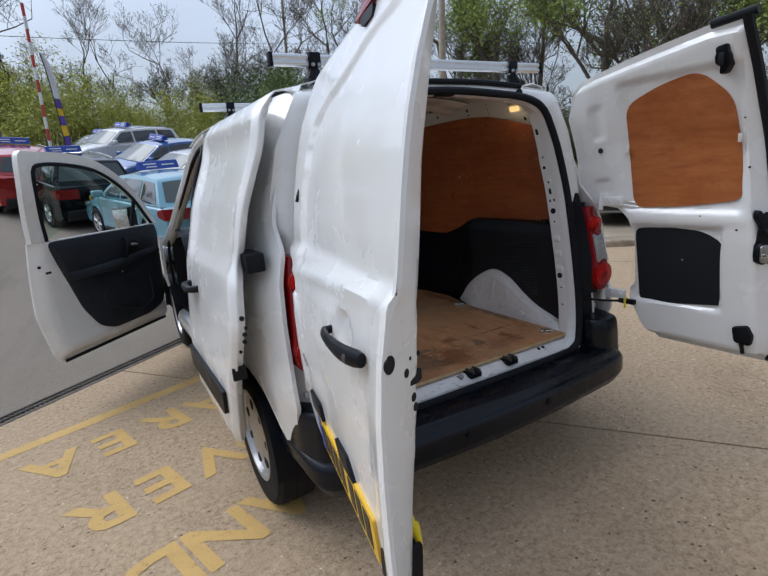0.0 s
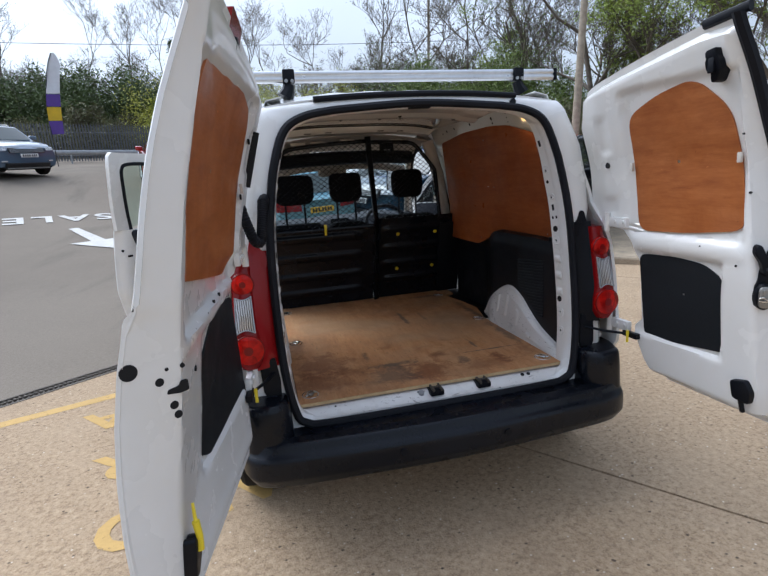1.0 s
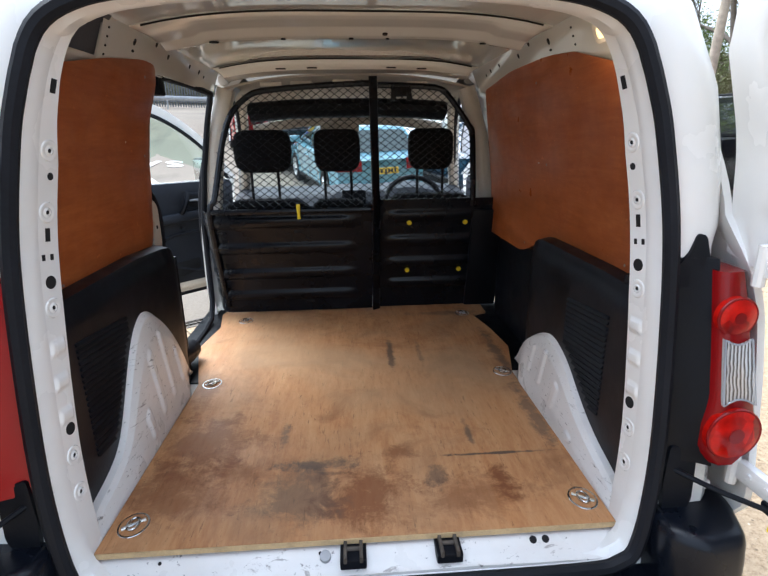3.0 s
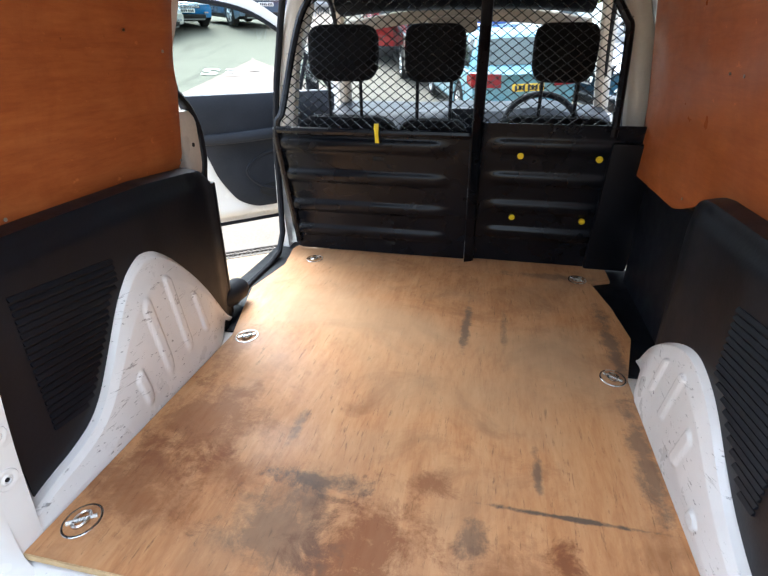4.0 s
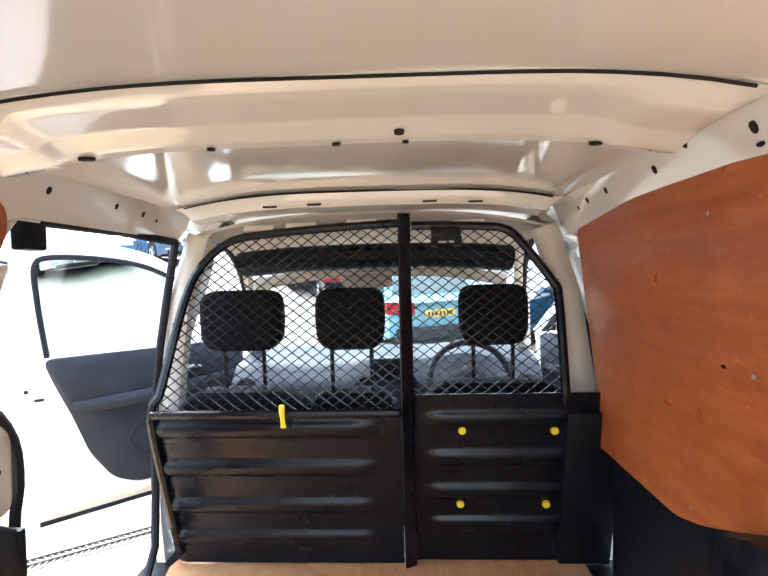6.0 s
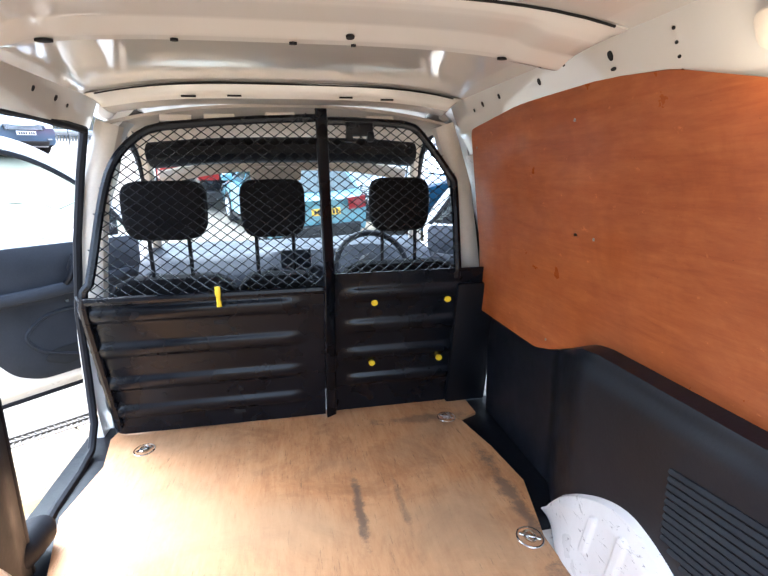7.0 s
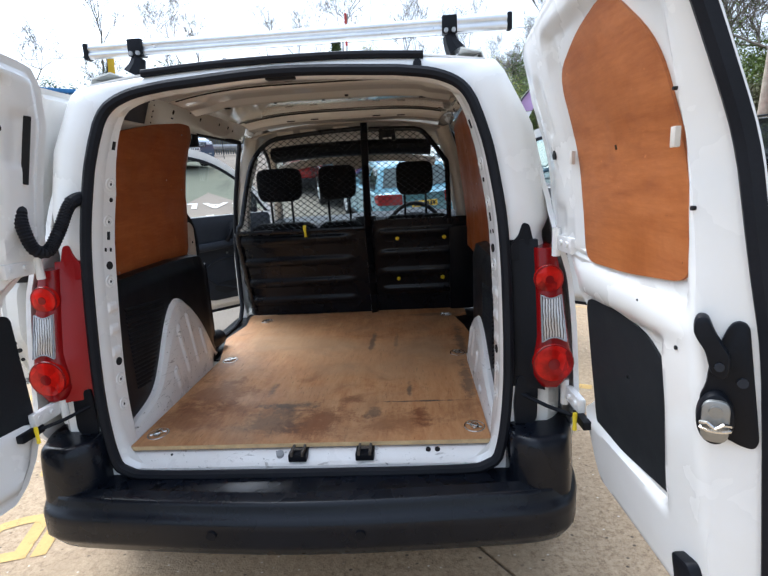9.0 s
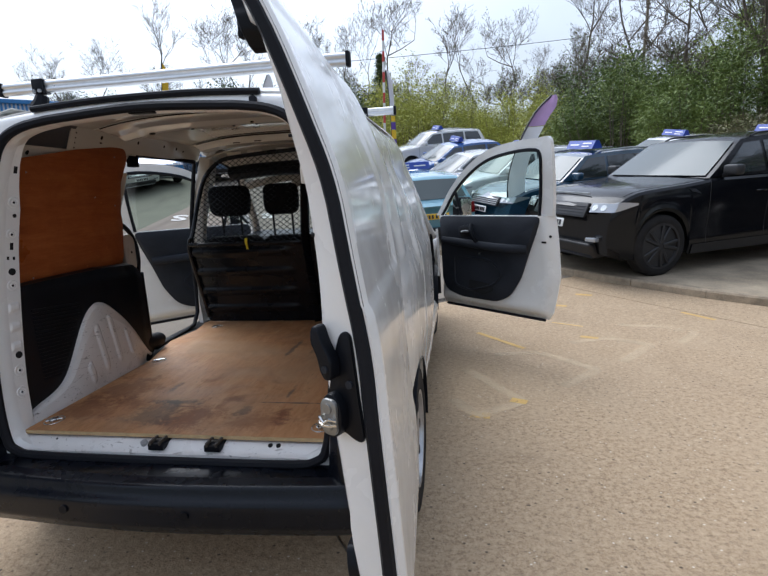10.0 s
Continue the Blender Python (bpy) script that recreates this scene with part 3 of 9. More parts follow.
def build_ground():
    def axis(lo, hi):
        a = [-3000, -800, -300, -150] + [lo + (hi - lo) * i / 80 for i in range(81)] + [150, 300, 800, 3000]
        return a
    bm = bmesh.new()
    quad_grid(bm, [[on_ground(x, y, -0.012) for x in axis(-60, 60)] for y in axis(-40, 80)])
    ob = part("ground", bm, TARMAC, None, "worn grey tarmac of the dealer's yard", smooth=60)
    tagged(ob, category="ground", kind="structure")
    # concrete slabs along the drain, parted by open joints
    pav = thing("pavement", (0, 0, 0), "tan exposed-aggregate concrete slabs with dark joints", "pavement", kind="structure")
    for k in range(-4, 4):
        u0, u1 = 0.577 + 4.5 * k + 0.007, 0.577 + 4.5 * (k + 1) - 0.007
        for v0, v1 in ((-11.0, -5.21), (-5.19, DRAIN)):
            def f(s, r):
                p = E1 * (u0 + (u1 - u0) * s) + E2 * (v0 + (v1 - v0) * r)
                return on_ground(p.x, p.y, 0.0)
            bm = solid(f, lambda s, r: f(s, r) - V((0, 0, 0.03)), steps(16), steps(24))
            part("slab", bm, AGG, pav, smooth=20)
    # the drain: a trough with a slotted grate
    drain = thing("drain", E1 * -1 + E2 * DRAIN, "rusty slotted iron drainage channel set in the ground", "drain", kind="structure")
    for w0, w1 in ((0.0, 0.022), (0.076, 0.086), (0.138, 0.16)):
        bm = bmesh.new()
        rows = []
        for i in range(61):
            u = -9 + 14 * i / 60
            row = []
            for w, dz in ((w0, -0.03), (w0, 0.004), (w1, 0.004), (w1, -0.03)):
                p = E1 * u + E2 * (DRAIN + w)
                row.append(on_ground(p.x, p.y, dz))
            rows.append(row)
        quad_grid(bm, rows)
        part("rail", bm, IRON, drain, smooth=20)
    bm = bmesh.new()
    rng = random.Random(4)
    for i in range(420):
        u = -9 + 14 * i / 420
        for w0, sl in ((0.053, 0.010), (0.108, -0.010)):
            p = E1 * u + E2 * (DRAIN + w0)
            a = on_ground(p.x, p.y, -0.002 + rng.uniform(-0.001, 0.001))
            vs = [bm.verts.new(a + E1 * (x * 0.006 + y * sl) + E2 * (y * 0.028) + V((0, 0, z))) for z in (-0.014, 0) for x, y in ((-1, -1), (1, -1), (1, 1), (-1, 1))]
            for q in ((4, 5, 6, 7), (0, 1, 5, 4), (1, 2, 6, 5), (2, 3, 7, 6), (3, 0, 4, 7)):
                bm.faces.new([vs[j] for j in q])
    part("grate_bars", bm, IRON, drain, smooth=0, kind="stuff")


def text_mesh(body, size, place, material, label, category, spacing=1.0, name="ground_lettering", pitch=0.0):
    """Letters lying on a surface; place(u, v) gives the point for the lettering's own plane."""
    bm = bmesh.new()
    for i, ch in enumerate(body if pitch else [body]):
        cu = bpy.data.curves.new(name, "FONT")
        cu.body, cu.size, cu.space_character, cu.offset = ch, size, spacing, size * 0.026
        cu.resolution_u = 3
        tmp = bpy.data.objects.new(name, cu)
        scene.collection.objects.link(tmp)
        bpy.context.view_layer.update()
        me = bpy.data.meshes.new_from_object(tmp.evaluated_get(bpy.context.evaluated_depsgraph_get()))
        bpy.data.objects.remove(tmp)
        if pitch:
            # each letter by its own middle, on an even pitch
            xs, ys = [v.co.x for v in me.vertices], [v.co.y for v in me.vertices]
            me.transform(Matrix.Translation((i * pitch - (min(xs) + max(xs)) / 2, -(min(ys) + max(ys)) / 2, 0)))
        bm.from_mesh(me)
    bmesh.ops.subdivide_edges(bm, edges=[e for e in bm.edges if e.calc_length() > 0.1], cuts=2)
    bmesh.ops.triangulate(bm, faces=bm.faces)
    for v in bm.verts:
        v.co = place(v.co.x, v.co.y)
    ob = part(name, bm, material, None, label, smooth=0)
    return tagged(ob, category=category, kind="structure")


STRIPS = []


def paint_strip(a, b, w, material, label="", parent=None, z=0.004, n=12):
    z += 0.0003 * (len(STRIPS) % 6) - 0.0025
    STRIPS.append(a)
    a, b = V((*a, 0)), V((*b, 0))
    side = (b - a).normalized().cross(V((0, 0, 1))) * w / 2
    bm = bmesh.new()
    rng = random.Random(int(abs(a.x * 91 + b.y * 37)))
    rows = []
    for i in range(n + 1):
        p = a.lerp(b, i / n)
        k = 1 + rng.uniform(-0.06, 0.06)
        rows.append([on_ground((p + side * k).x, (p + side * k).y, z), on_ground((p - side * k).x, (p - side * k).y, z)])
    quad_grid(bm, rows)
    ob = part("painted_line", bm, material, parent, label, smooth=0)
    if parent is None:
        tagged(ob, category="road marking", kind="structure")
    return ob


def build_markings():
    r, u = V((-0.963, -0.27, 0)), V((0.27, -0.963, 0))
    for word, at, gap in (("AREA", V((-0.895, 1.71, 0)), 0.305), ("OVER", V((-0.725, 1.055, 0)), 0.293), ("HAND", V((-0.55, 0.475, 0)), 0.290)):
        def place(x, y):
            p = at + r * x + u * y
            return on_ground(p.x, p.y, 0.003)
        text_mesh(word, 0.40, place, YPAINT, "worn yellow letters painted on the concrete", "road marking", pitch=gap)
    paint_strip((-3.4, 1.318), (0.4, 2.675), 0.10, YPAINT, "worn yellow bay line across the concrete", n=40)
    paint_strip((-3.3, 1.36), (-2.4, -2.4), 0.10, YPAINT, "worn yellow bay line across the concrete", n=40)
    # ghosts of older markings on the other side, a few flakes of paint left on them
    ghosts = [[(1.107, 2.18), (1.483, 1.596), (1.172, 1.365), (1.018, 1.617)], [(1.358, 2.535), (1.73, 2.602), (2.10, 2.199), (1.782, 1.855)], [(2.047, 2.875), (2.40, 3.0), (2.696, 2.803), (2.326, 2.366)], [(2.60, 3.431), (3.0, 3.35), (3.202, 3.166), (2.95, 2.85)], [(1.838, 3.641), (2.27, 3.385)], [(1.20, 4.7), (1.9, 4.25)]]
    for line in ghosts:
        for a, b in zip(line, line[1:]):
            paint_strip(a, b, 0.085, YFAINT, "faded marking worn into the concrete", n=10)
    for a, b, w in (((1.239, 3.196), (1.622, 2.707), 0.05), ((1.40, 1.62), (1.50, 1.58), 0.07), ((1.13, 1.39), (1.25, 1.37), 0.08), ((3.371, 3.89), (3.561, 3.587), 0.05), ((2.50, 4.77), (2.68, 4.70), 0.08), ((2.15, 4.25), (2.28, 4.20), 0.07), ((2.17, 3.06), (2.31, 3.0), 0.06), ((2.0, 3.54), (2.27, 3.385), 0.03)):
        paint_strip(a, b, w, YPAINT, "flakes of yellow paint left on the concrete", n=6)
    # white arrow and word in the yard
    bm = bmesh.new()
    o, f = V((-4.0, 9.9, 0)), V((0.55, -0.83, 0)).normalized()
    sd = f.cross(V((0, 0, 1)))
    for p in ([(-0.1, -1.5), (0.1, -1.5), (0.14, 0.0), (-0.14, 0.0)], [(-0.55, 0.0), (0.55, 0.0), (0.0, 1.0)]):
        vs = []
        for x, y in p:
            q = o + sd * x + f * y
            vs.append(bm.verts.new(on_ground(q.x, q.y, 0.006)))
        bm.faces.new(vs)
    bmesh.ops.triangulate(bm, faces=bm.faces)
    tagged(part("painted_arrow", bm, WPAINT, None, "white arrow painted on the grey tarmac", smooth=0), category="road marking", kind="structure")
    r2, u2 = V((-0.83, -0.3, 0)).normalized(), V((0.3, -0.83, 0)).normalized()

    def place(x, y):
        p = V((-4.4, 12.9, 0)) + r2 * x + u2 * y
        return on_ground(p.x, p.y, 0.008)
    text_mesh("SALES", 0.95, place, WPAINT, "white word painted on the grey tarmac", "road marking", 1.25)


def build_kerb():
    """The raised strip on which the cars for sale stand, edged with long kerb stones."""
    line = curve([(-1.0, 9.0, 0), (1.0, 7.6, 0), (2.42, 6.15, 0), (3.0, 5.45, 0), (3.69, 4.66, 0), (4.28, 4.08, 0), (6.2, 2.4, 0), (10.5, -1.2, 0)])
    kerb = thing("kerb", (3.5, 4.0, 0), "tan concrete kerb of long stones", "kerb", kind="structure")
    n = 16
    for i in range(n):
        a, b = line((i + 0.004) / n), line((i + 0.996) / n)
        d = (b - a).normalized()
        side = V((-d.y, d.x, 0))
        bm = bmesh.new()
        z = rise(*a.xy)
        prof = [(0.0, -0.05), (0.005, 0.075), (0.02, 0.095), (0.13, 0.10), (0.13, -0.05)]
        quad_grid(bm, [[p + side * w + V((0, 0, rise(*p.xy) + h)) for w, h in prof] for p in (a, b)])
        bm.faces.new([bm.verts.new(a + side * w + V((0, 0, rise(*a.xy) + h))) for w, h in prof])
        bm.faces.new([bm.verts.new(b + side * w + V((0, 0, rise(*b.xy) + h))) for w, h in prof])
        part("kerb_stone", bm, KERB, kerb, smooth=25)
    bm = bmesh.new()
    rows = []
    for i in range(41):
        p = line(i / 40)
        d = (line(min(1, i / 40 + 0.01)) - line(max(0, i / 40 - 0.01))).normalized()
        side = V((-d.y, d.x, 0))
        row = []
        for w in (0.128, 1, 2.5, 5, 9, 16):
            q = p + side * w
            row.append(V((q.x, q.y, rise(q.x, q.y) + 0.094)))
        rows.append(row)
    quad_grid(bm, rows)
    ob = part("forecourt", bm, PAVE, None, "raised pale concrete strip under the parked cars", smooth=40)
    tagged(ob, category="pavement", kind="structure")


build_ground()
build_markings()
build_kerb()


# ---- the van ----
ZP = [0.28, 0.45, 0.70, 0.95, 1.10, 1.17, 1.35, 1.55, 1.66, 1.725, 1.75]
XP = [0.845, 0.885, 0.905, 0.90, 0.888, 0.866, 0.825, 0.748, 0.690, 0.630, 0.585]


def half(z, y=1.0):
    """Half width of the body at a height."""
    w = eased(z, ZP, XP, 0.03)
    w += 0.035 * smooth01((z - 1.52) / 0.16) * smooth01((y - 0.08) / 0.14)
    if y < 0.6:
        w *= 1 - 0.035 * ((0.6 - y) / 0.6) ** 2
    if y > 2.6:
        w *= 1 - 0.10 * ((y - 2.6) / 1.5) ** 2
    return w


def lean(z):
    """Where the rear frame's face lies."""
    return -0.06 + (z - 0.51) * 0.13


def rear_loop(n=220):
    """The door opening's outline in (x, z), from the bottom round."""
    right = [(0.0, 0.497), (0.47, 0.50), (0.575, 0.515), (0.617, 0.565), (0.643, 0.75), (0.648, 1.0), (0.640, 1.25), (0.612, 1.445), (0.590, 1.533), (0.571, 1.588), (0.546, 1.635), (0.520, 1.660), (0.490, 1.676), (0.444, 1.691), (0.38, 1.701), (0.297, 1.709), (0.0, 1.724)]
    pts = [(x, z, 0) for x, z in right] + [(-x, z, 0) for x, z in right[-2:0:-1]] + [(0.0, 0.497, 0)]
    c = curve(pts)
    return [(c(i / n).x, c(i / n).y) for i in range(n)]


van = thing("van", (0, 1.8, 0), "white panel van with its doors open on the concrete", "van")


def side_sheet(sgn, y0, y1, zb, zt, off=0.0, thick=-0.02, ns=14, nr=26, dent=None):
    def f(s, r):
        y = y0 + (y1 - y0) * s
        lo, hi = zb(y), zt(y)
        z = lo + (hi - lo) * r
        x = half(z, y) + off
        if dent:
            x += dent(y, z)
        return V((sgn * x, y, z))
    return sheet(f, steps(ns), steps(nr), thick * sgn)


def arch(y, c, r=0.36, base=0.36):
    d = abs(y - c)
    return max(base, 0.33 + math.sqrt(r * r - d * d)) if d < r else base


REAR_AXLE, FRONT_AXLE = 0.47, 3.20


def emboss(y0, y1, z0, z1, depth=0.012, soft=0.03):
    def d(y, z):
        k = min(smooth01((y - y0) / soft + 0.5), smooth01((y1 - y) / soft + 0.5), smooth01((z - z0) / soft + 0.5), smooth01((z1 - z) / soft + 0.5))
        return -depth * k
    return d


def build_body():
    # rear quarters, with the wheel arch cut out of their lower edge
    top = lambda y: 1.745
    for sgn, front in ((-1, 0.97), (1, 0.93)):
        y0 = 0.06
        ss = sorted(set(steps(26) + [(REAR_AXLE - 0.36 - y0) / (front - y0), (REAR_AXLE + 0.355 - y0) / (front - y0)]))

        def f(s, r, sgn=sgn, front=front):
            lo_y = 0.06
            y = lo_y + (front - lo_y) * s
            lo = arch(y, REAR_AXLE, 0.36, 0.42)
            z = lo + (1.745 - lo) * r
            yy = y + (lean(z) + interp(z, [0.5, 0.60, 0.66, 1.19, 1.28, 1.5, 1.68], [-0.02, -0.06, -0.105, -0.105, -0.035, -0.03, 0.0])) * (1 - s)
            x = half(z, y) + emboss(0.14, front - 0.10, 1.08, 1.55, 0.010 if sgn < 0 else 0.009, 0.03)(y, z)
            x -= interp(z, [1.2, 1.3], [0.024, 0.010]) * (1 - smooth01(s / 0.14))
            x += 0.012 * smooth01((z - 1.66) / 0.05)
            return V((sgn * x, yy, z))
        part("rear_quarter_panel", sheet(f, ss, steps(40), -0.015 * sgn), WHITE, van)
        # dark arch liner and lip
        bm = bmesh.new()
        rows = []
        for i in range(25):
            a = math.pi * (i / 24) * 1.1 - 0.05 * math.pi
            rows.append([V((sgn * x, REAR_AXLE + 0.355 * math.cos(a), 0.33 + 0.355 * math.sin(a))) for x in (0.905, 0.66)])
        quad_grid(bm, rows)
        part("arch_liner", bm, BLACK, van)
    # side-door panel on the closed side
    door = part("closed_side_panel", side_sheet(1, 0.94, 1.66, lambda y: 0.42, top, 0.002, -0.02, 14, 30, emboss(1.03, 1.58, 1.10, 1.55, 0.008, 0.05)), WHITE, van)
    # sills
    for sgn in (-1, 1):
        bm = bmesh.new()
        tube(bm, [(sgn * 0.82, y, 0.36) for y in (0.86, 1.6, 2.3, 2.8)], 0.075, 10, flat=0.8)
        part("sill", bm, WHITE, van)
        part("middle_pillar", side_sheet(sgn, 1.63 if sgn < 0 else 1.67, 1.76 if sgn < 0 else 1.80, lambda y: 0.40, top, -0.125 if sgn < 0 else -0.02, -0.03, 3, 24), WHITE, van)
        # inner face of the pillar, pale steel
        bm = bmesh.new()
        tube(bm, [(sgn * interp(z, [1.1, 1.45, 1.68], [0.705, 0.655, 0.58]), 1.645, z) for z in (1.08, 1.2, 1.3, 1.45, 1.58, 1.68)], 0.045, 10, flat=0.9)
        part("pillar_lining", bm, PUTTY, van)
    # roof skin
    def roof(s, r):
        sn = 2 * s - 1
        x = sn * (0.615 + 0.03 * smooth01(r * 8))
        y = 0.118 + 2.16 * r
        z = 1.816 - (0.034 + 0.014 * smooth01(r * 8)) * abs(sn) ** 3
        z -= 0.050 * (1 - smooth01(r / 0.10)) + 0.10 * smooth01((r - 0.75) / 0.5)
        z += 0.004 * math.sin(x * 34) * (1 - abs(sn) ** 6) * smooth01(r * 5)
        return V((x, y, z))
    part("roof", sheet(roof, steps(40), steps(30), -0.006), WHITE, van)
    # rear frame: face between the opening and the body's outline
    loop = rear_loop()
    bm = bmesh.new()
    rows = []
    for k, (grow, dy) in enumerate(((0.0, 0.0), (0.35, -0.004), (0.6, -0.002), (0.75, 0.0), (0.88, 0.02), (1.0, 0.05))):
        row = []
        for x, z in loop:
            zo = z + grow * (0.036 * smooth01((z - 1.45) / 0.2) - 0.10 * smooth01((0.62 - z) / 0.1))
            xo_max = half(min(zo, 1.74), 0.08) - 0.06 + 0.012 * smooth01((zo - 1.3) / 0.3)
            if z > 1.66:
                xo_max = abs(x) * 1.14
            ax = abs(x) + (max(xo_max, abs(x)) - abs(x)) * grow * (1 if abs(x) > 0.4 else abs(x) / 0.4)
            yy = lean(z) + dy
            k = smooth01((z - 1.20) / 0.06) * smooth01((abs(x) - 0.34) / 0.14)
            if k:
                # the wide rear pillar, rounding into the flank
                xo = interp(zo, [1.2, 1.37, 1.54, 1.69, 1.75], [0.805, 0.79, 0.748, 0.668, 0.60])
                yo = 0.10 - lean(z)
                ax += (abs(x) + (max(xo, abs(x) + 0.03) - abs(x)) * grow - ax) * k
                yy += (lean(z) + yo * grow ** 4 - 0.012 * math.sin(grow * math.pi) - yy) * k
            kt = smooth01((z - 1.655) / 0.03)
            if kt:
                # the band above the seal, up to the roof's edge
                zo += (z + (1.764 - 0.034 * min(1, ax / 0.615) ** 2.5 - z) * grow - zo) * kt
                yy += (lean(z) + (0.124 - lean(z)) * grow ** 3 - yy) * kt
            row.append(V((math.copysign(ax, x), yy, zo)))
        rows.append(row)
    quad_grid(bm, rows, wrap=True)
    # the return into the opening
    rows = []
    for inw, dy, dx in ((0.0, 0.0, 0), (0.016, 0.02, 0), (0.016, 0.05, 0.0)):
        rows.append([V((x * (1 - inw), lean(z) + dy, z + (0.012 if z < 0.6 else -0.012 if z > 1.65 else 0) * (inw > 0))) for x, z in loop])
    quad_grid(bm, rows, wrap=True)
    part("rear_frame", bm, WHITE, van)
    # rubber seal round the opening
    bm = bmesh.new()
    tube(bm, [(x * 1.012, lean(z) - 0.012, z + (0.004 if z > 1.6 else -0.004 if z < 0.56 else 0)) for x, z in loop], 0.0165, 8, closed=True)
    part("door_seal", bm, RUBBER, van)
    # white jambs inside the opening, pierced
    for sgn in (-1, 1):
        zs = [0.56 + (1.70 - 0.56) * i / 30 for i in range(31)]

        def jx(z):
            xs = sorted((zz, abs(xx)) for xx, zz in loop if xx > 0.3)
            return interp(z, [a for a, _ in xs], [b for _, b in xs])

        def f(s, r):
            z = 0.545 + (1.70 - 0.545) * r
            x0 = jx(z) * 0.985
            x1 = x0 - interp(z, [0.55, 0.62, 1.1, 1.7], [-0.004, 0.004, 0.010, 0.010])
            y0, y1 = lean(z) + 0.045, lean(z) + interp(z, [1.40, 1.55, 1.70], [0.100, 0.075, 0.055] if sgn < 0 else [0.095, 0.08, 0.06])
            e = sum(smooth01(1.6 - ((z - zc) / 0.012) ** 2) for zc in (0.88, 0.955, 1.03))
            e = 0.005 * e * smooth01(1.5 - ((s - 0.5) / 0.34) ** 4)
            return V((sgn * (x0 + (x1 - x0) * s - e), y0 + (y1 - y0) * s, z))
        j = part("jamb", sheet(f, steps(18), steps(200), 0.012 * sgn), WHITE, van)
        bm = bmesh.new()
        bm2 = bmesh.new()
        # round holes, small slots, and dimples with a hole in the middle
        for z, s, kind in ((1.55, 0.55, "slot"), (1.43, 0.55, "dimple"), (1.38, 0.62, "dot"), (1.31, 0.5, "dimple"), (1.265, 0.5, "slot"), (1.22, 0.45, "slots"), (1.168, 0.5, "hole"), (1.115, 0.5, "dimple"), (0.845, 0.6, "hole"), (0.785, 0.55, "dimple"), (0.70, 0.5, "dimple")):
            r = (z - 0.545) / 1.155
            c = f(s, r)
            up = (f(s, r + 0.01) - f(s, r)).normalized()
            n = (f(s + 0.01, r) - f(s, r)).cross(up).normalized() * -sgn
            if kind in ("hole", "dot"):
                disc(bm, c, n, 0.0145 if kind == "hole" else 0.008, 0.0008, 18, up=up)
            elif kind == "dimple":
                mm = Matrix((n.cross(up), up, n)).transposed().to_4x4()
                lathe(bm2, [(0.022, -0.001), (0.020, 0.0022), (0.0165, 0.0028), (0.011, 0.0006), (0.0065, 0.0032), (0.0055, 0.0004)], Matrix.Translation(c) @ mm, 20)
                disc(bm, c, n, 0.0046, 0.0010, 10)
            else:
                for du in ((0.0,) if kind == "slot" else (-0.011, 0.011)):
                    mm = Matrix.Translation(c + n.cross(up) * du) @ Matrix((n.cross(up), up, n)).transposed().to_4x4()
                    k = 0.0062 if du == 0 else 0.0042
                    box(bm, (-k, -2.2 * k if du == 0 else -k * 1.5, -0.003), (k, 2.2 * k if du == 0 else k * 1.5, 0.0008), 0.0, mm)
        parts_each("hole", bm, VOID, j, "dark holes pierced in the steel", smooth=0)
        parts_each("pressing", bm2, WHITE, j)
    # sill inside the doors, with its two latch plates
    def sl(s, r):
        x = -0.61 + 1.22 * s
        y = -0.055 + 0.09 * r
        z = 0.512 + 0.026 * smooth01(r * 1.6) - 0.01 * abs(math.sin(s * 9)) * (1 - r) * 0.3
        return V((x, y, z))
    sill = part("loading_sill", sheet(sl, steps(30), steps(8), -0.02), SCUFF, van)
    for x in (-0.024, 0.195):
        bm = bmesh.new()
        box(bm, (x - 0.030, -0.052, 0.520), (x + 0.030, 0.012, 0.545), 0.004)
        part("latch_plate", bm, BLACK, sill)
        bm = bmesh.new()
        for dx in (-0.018, 0.018):
            box(bm, (x + dx - 0.004, -0.055, 0.54), (x + dx + 0.004, 0.0, 0.556), 0.002)
        cyl(bm, (x - 0.02, -0.02, 0.548), (x + 0.02, -0.02, 0.548), 0.005, sides=8)
        part("striker", bm, IRON, sill)
    bm = bmesh.new()
    for x in (-0.46, -0.1, 0.40, 0.43):
        disc(bm, (x, -0.012, 0.533), (0, -0.4, 1), 0.009 if x > 0 else 0.004, 0.002)
    parts_each("hole", bm, VOID, sill, smooth=0)
    bm = bmesh.new()
    disc(bm, (-0.088, -0.02, 0.530), (0, -0.4, 1), 0.013, 0.008)
    part("rubber_plug", bm, GALV, sill)
    # black strip and stop along the roof's rear edge
    bm = bmesh.new()
    c = curve([(-0.428, 0.106, 1.753), (-0.216, 0.106, 1.764), (0, 0.106, 1.767), (0.216, 0.106, 1.764), (0.432, 0.106, 1.751)])
    tube(bm, [c(i / 20) for i in range(21)], 0.0115, 8)
    part("roof_edge_strip", bm, RUBBER, van)
    bm = bmesh.new()
    disc(bm, (0.413, 0.094, 1.724), (0, -1, 0.2), 0.013, 0.008)
    part("rubber_stop", bm, RUBBER, van)


build_body()


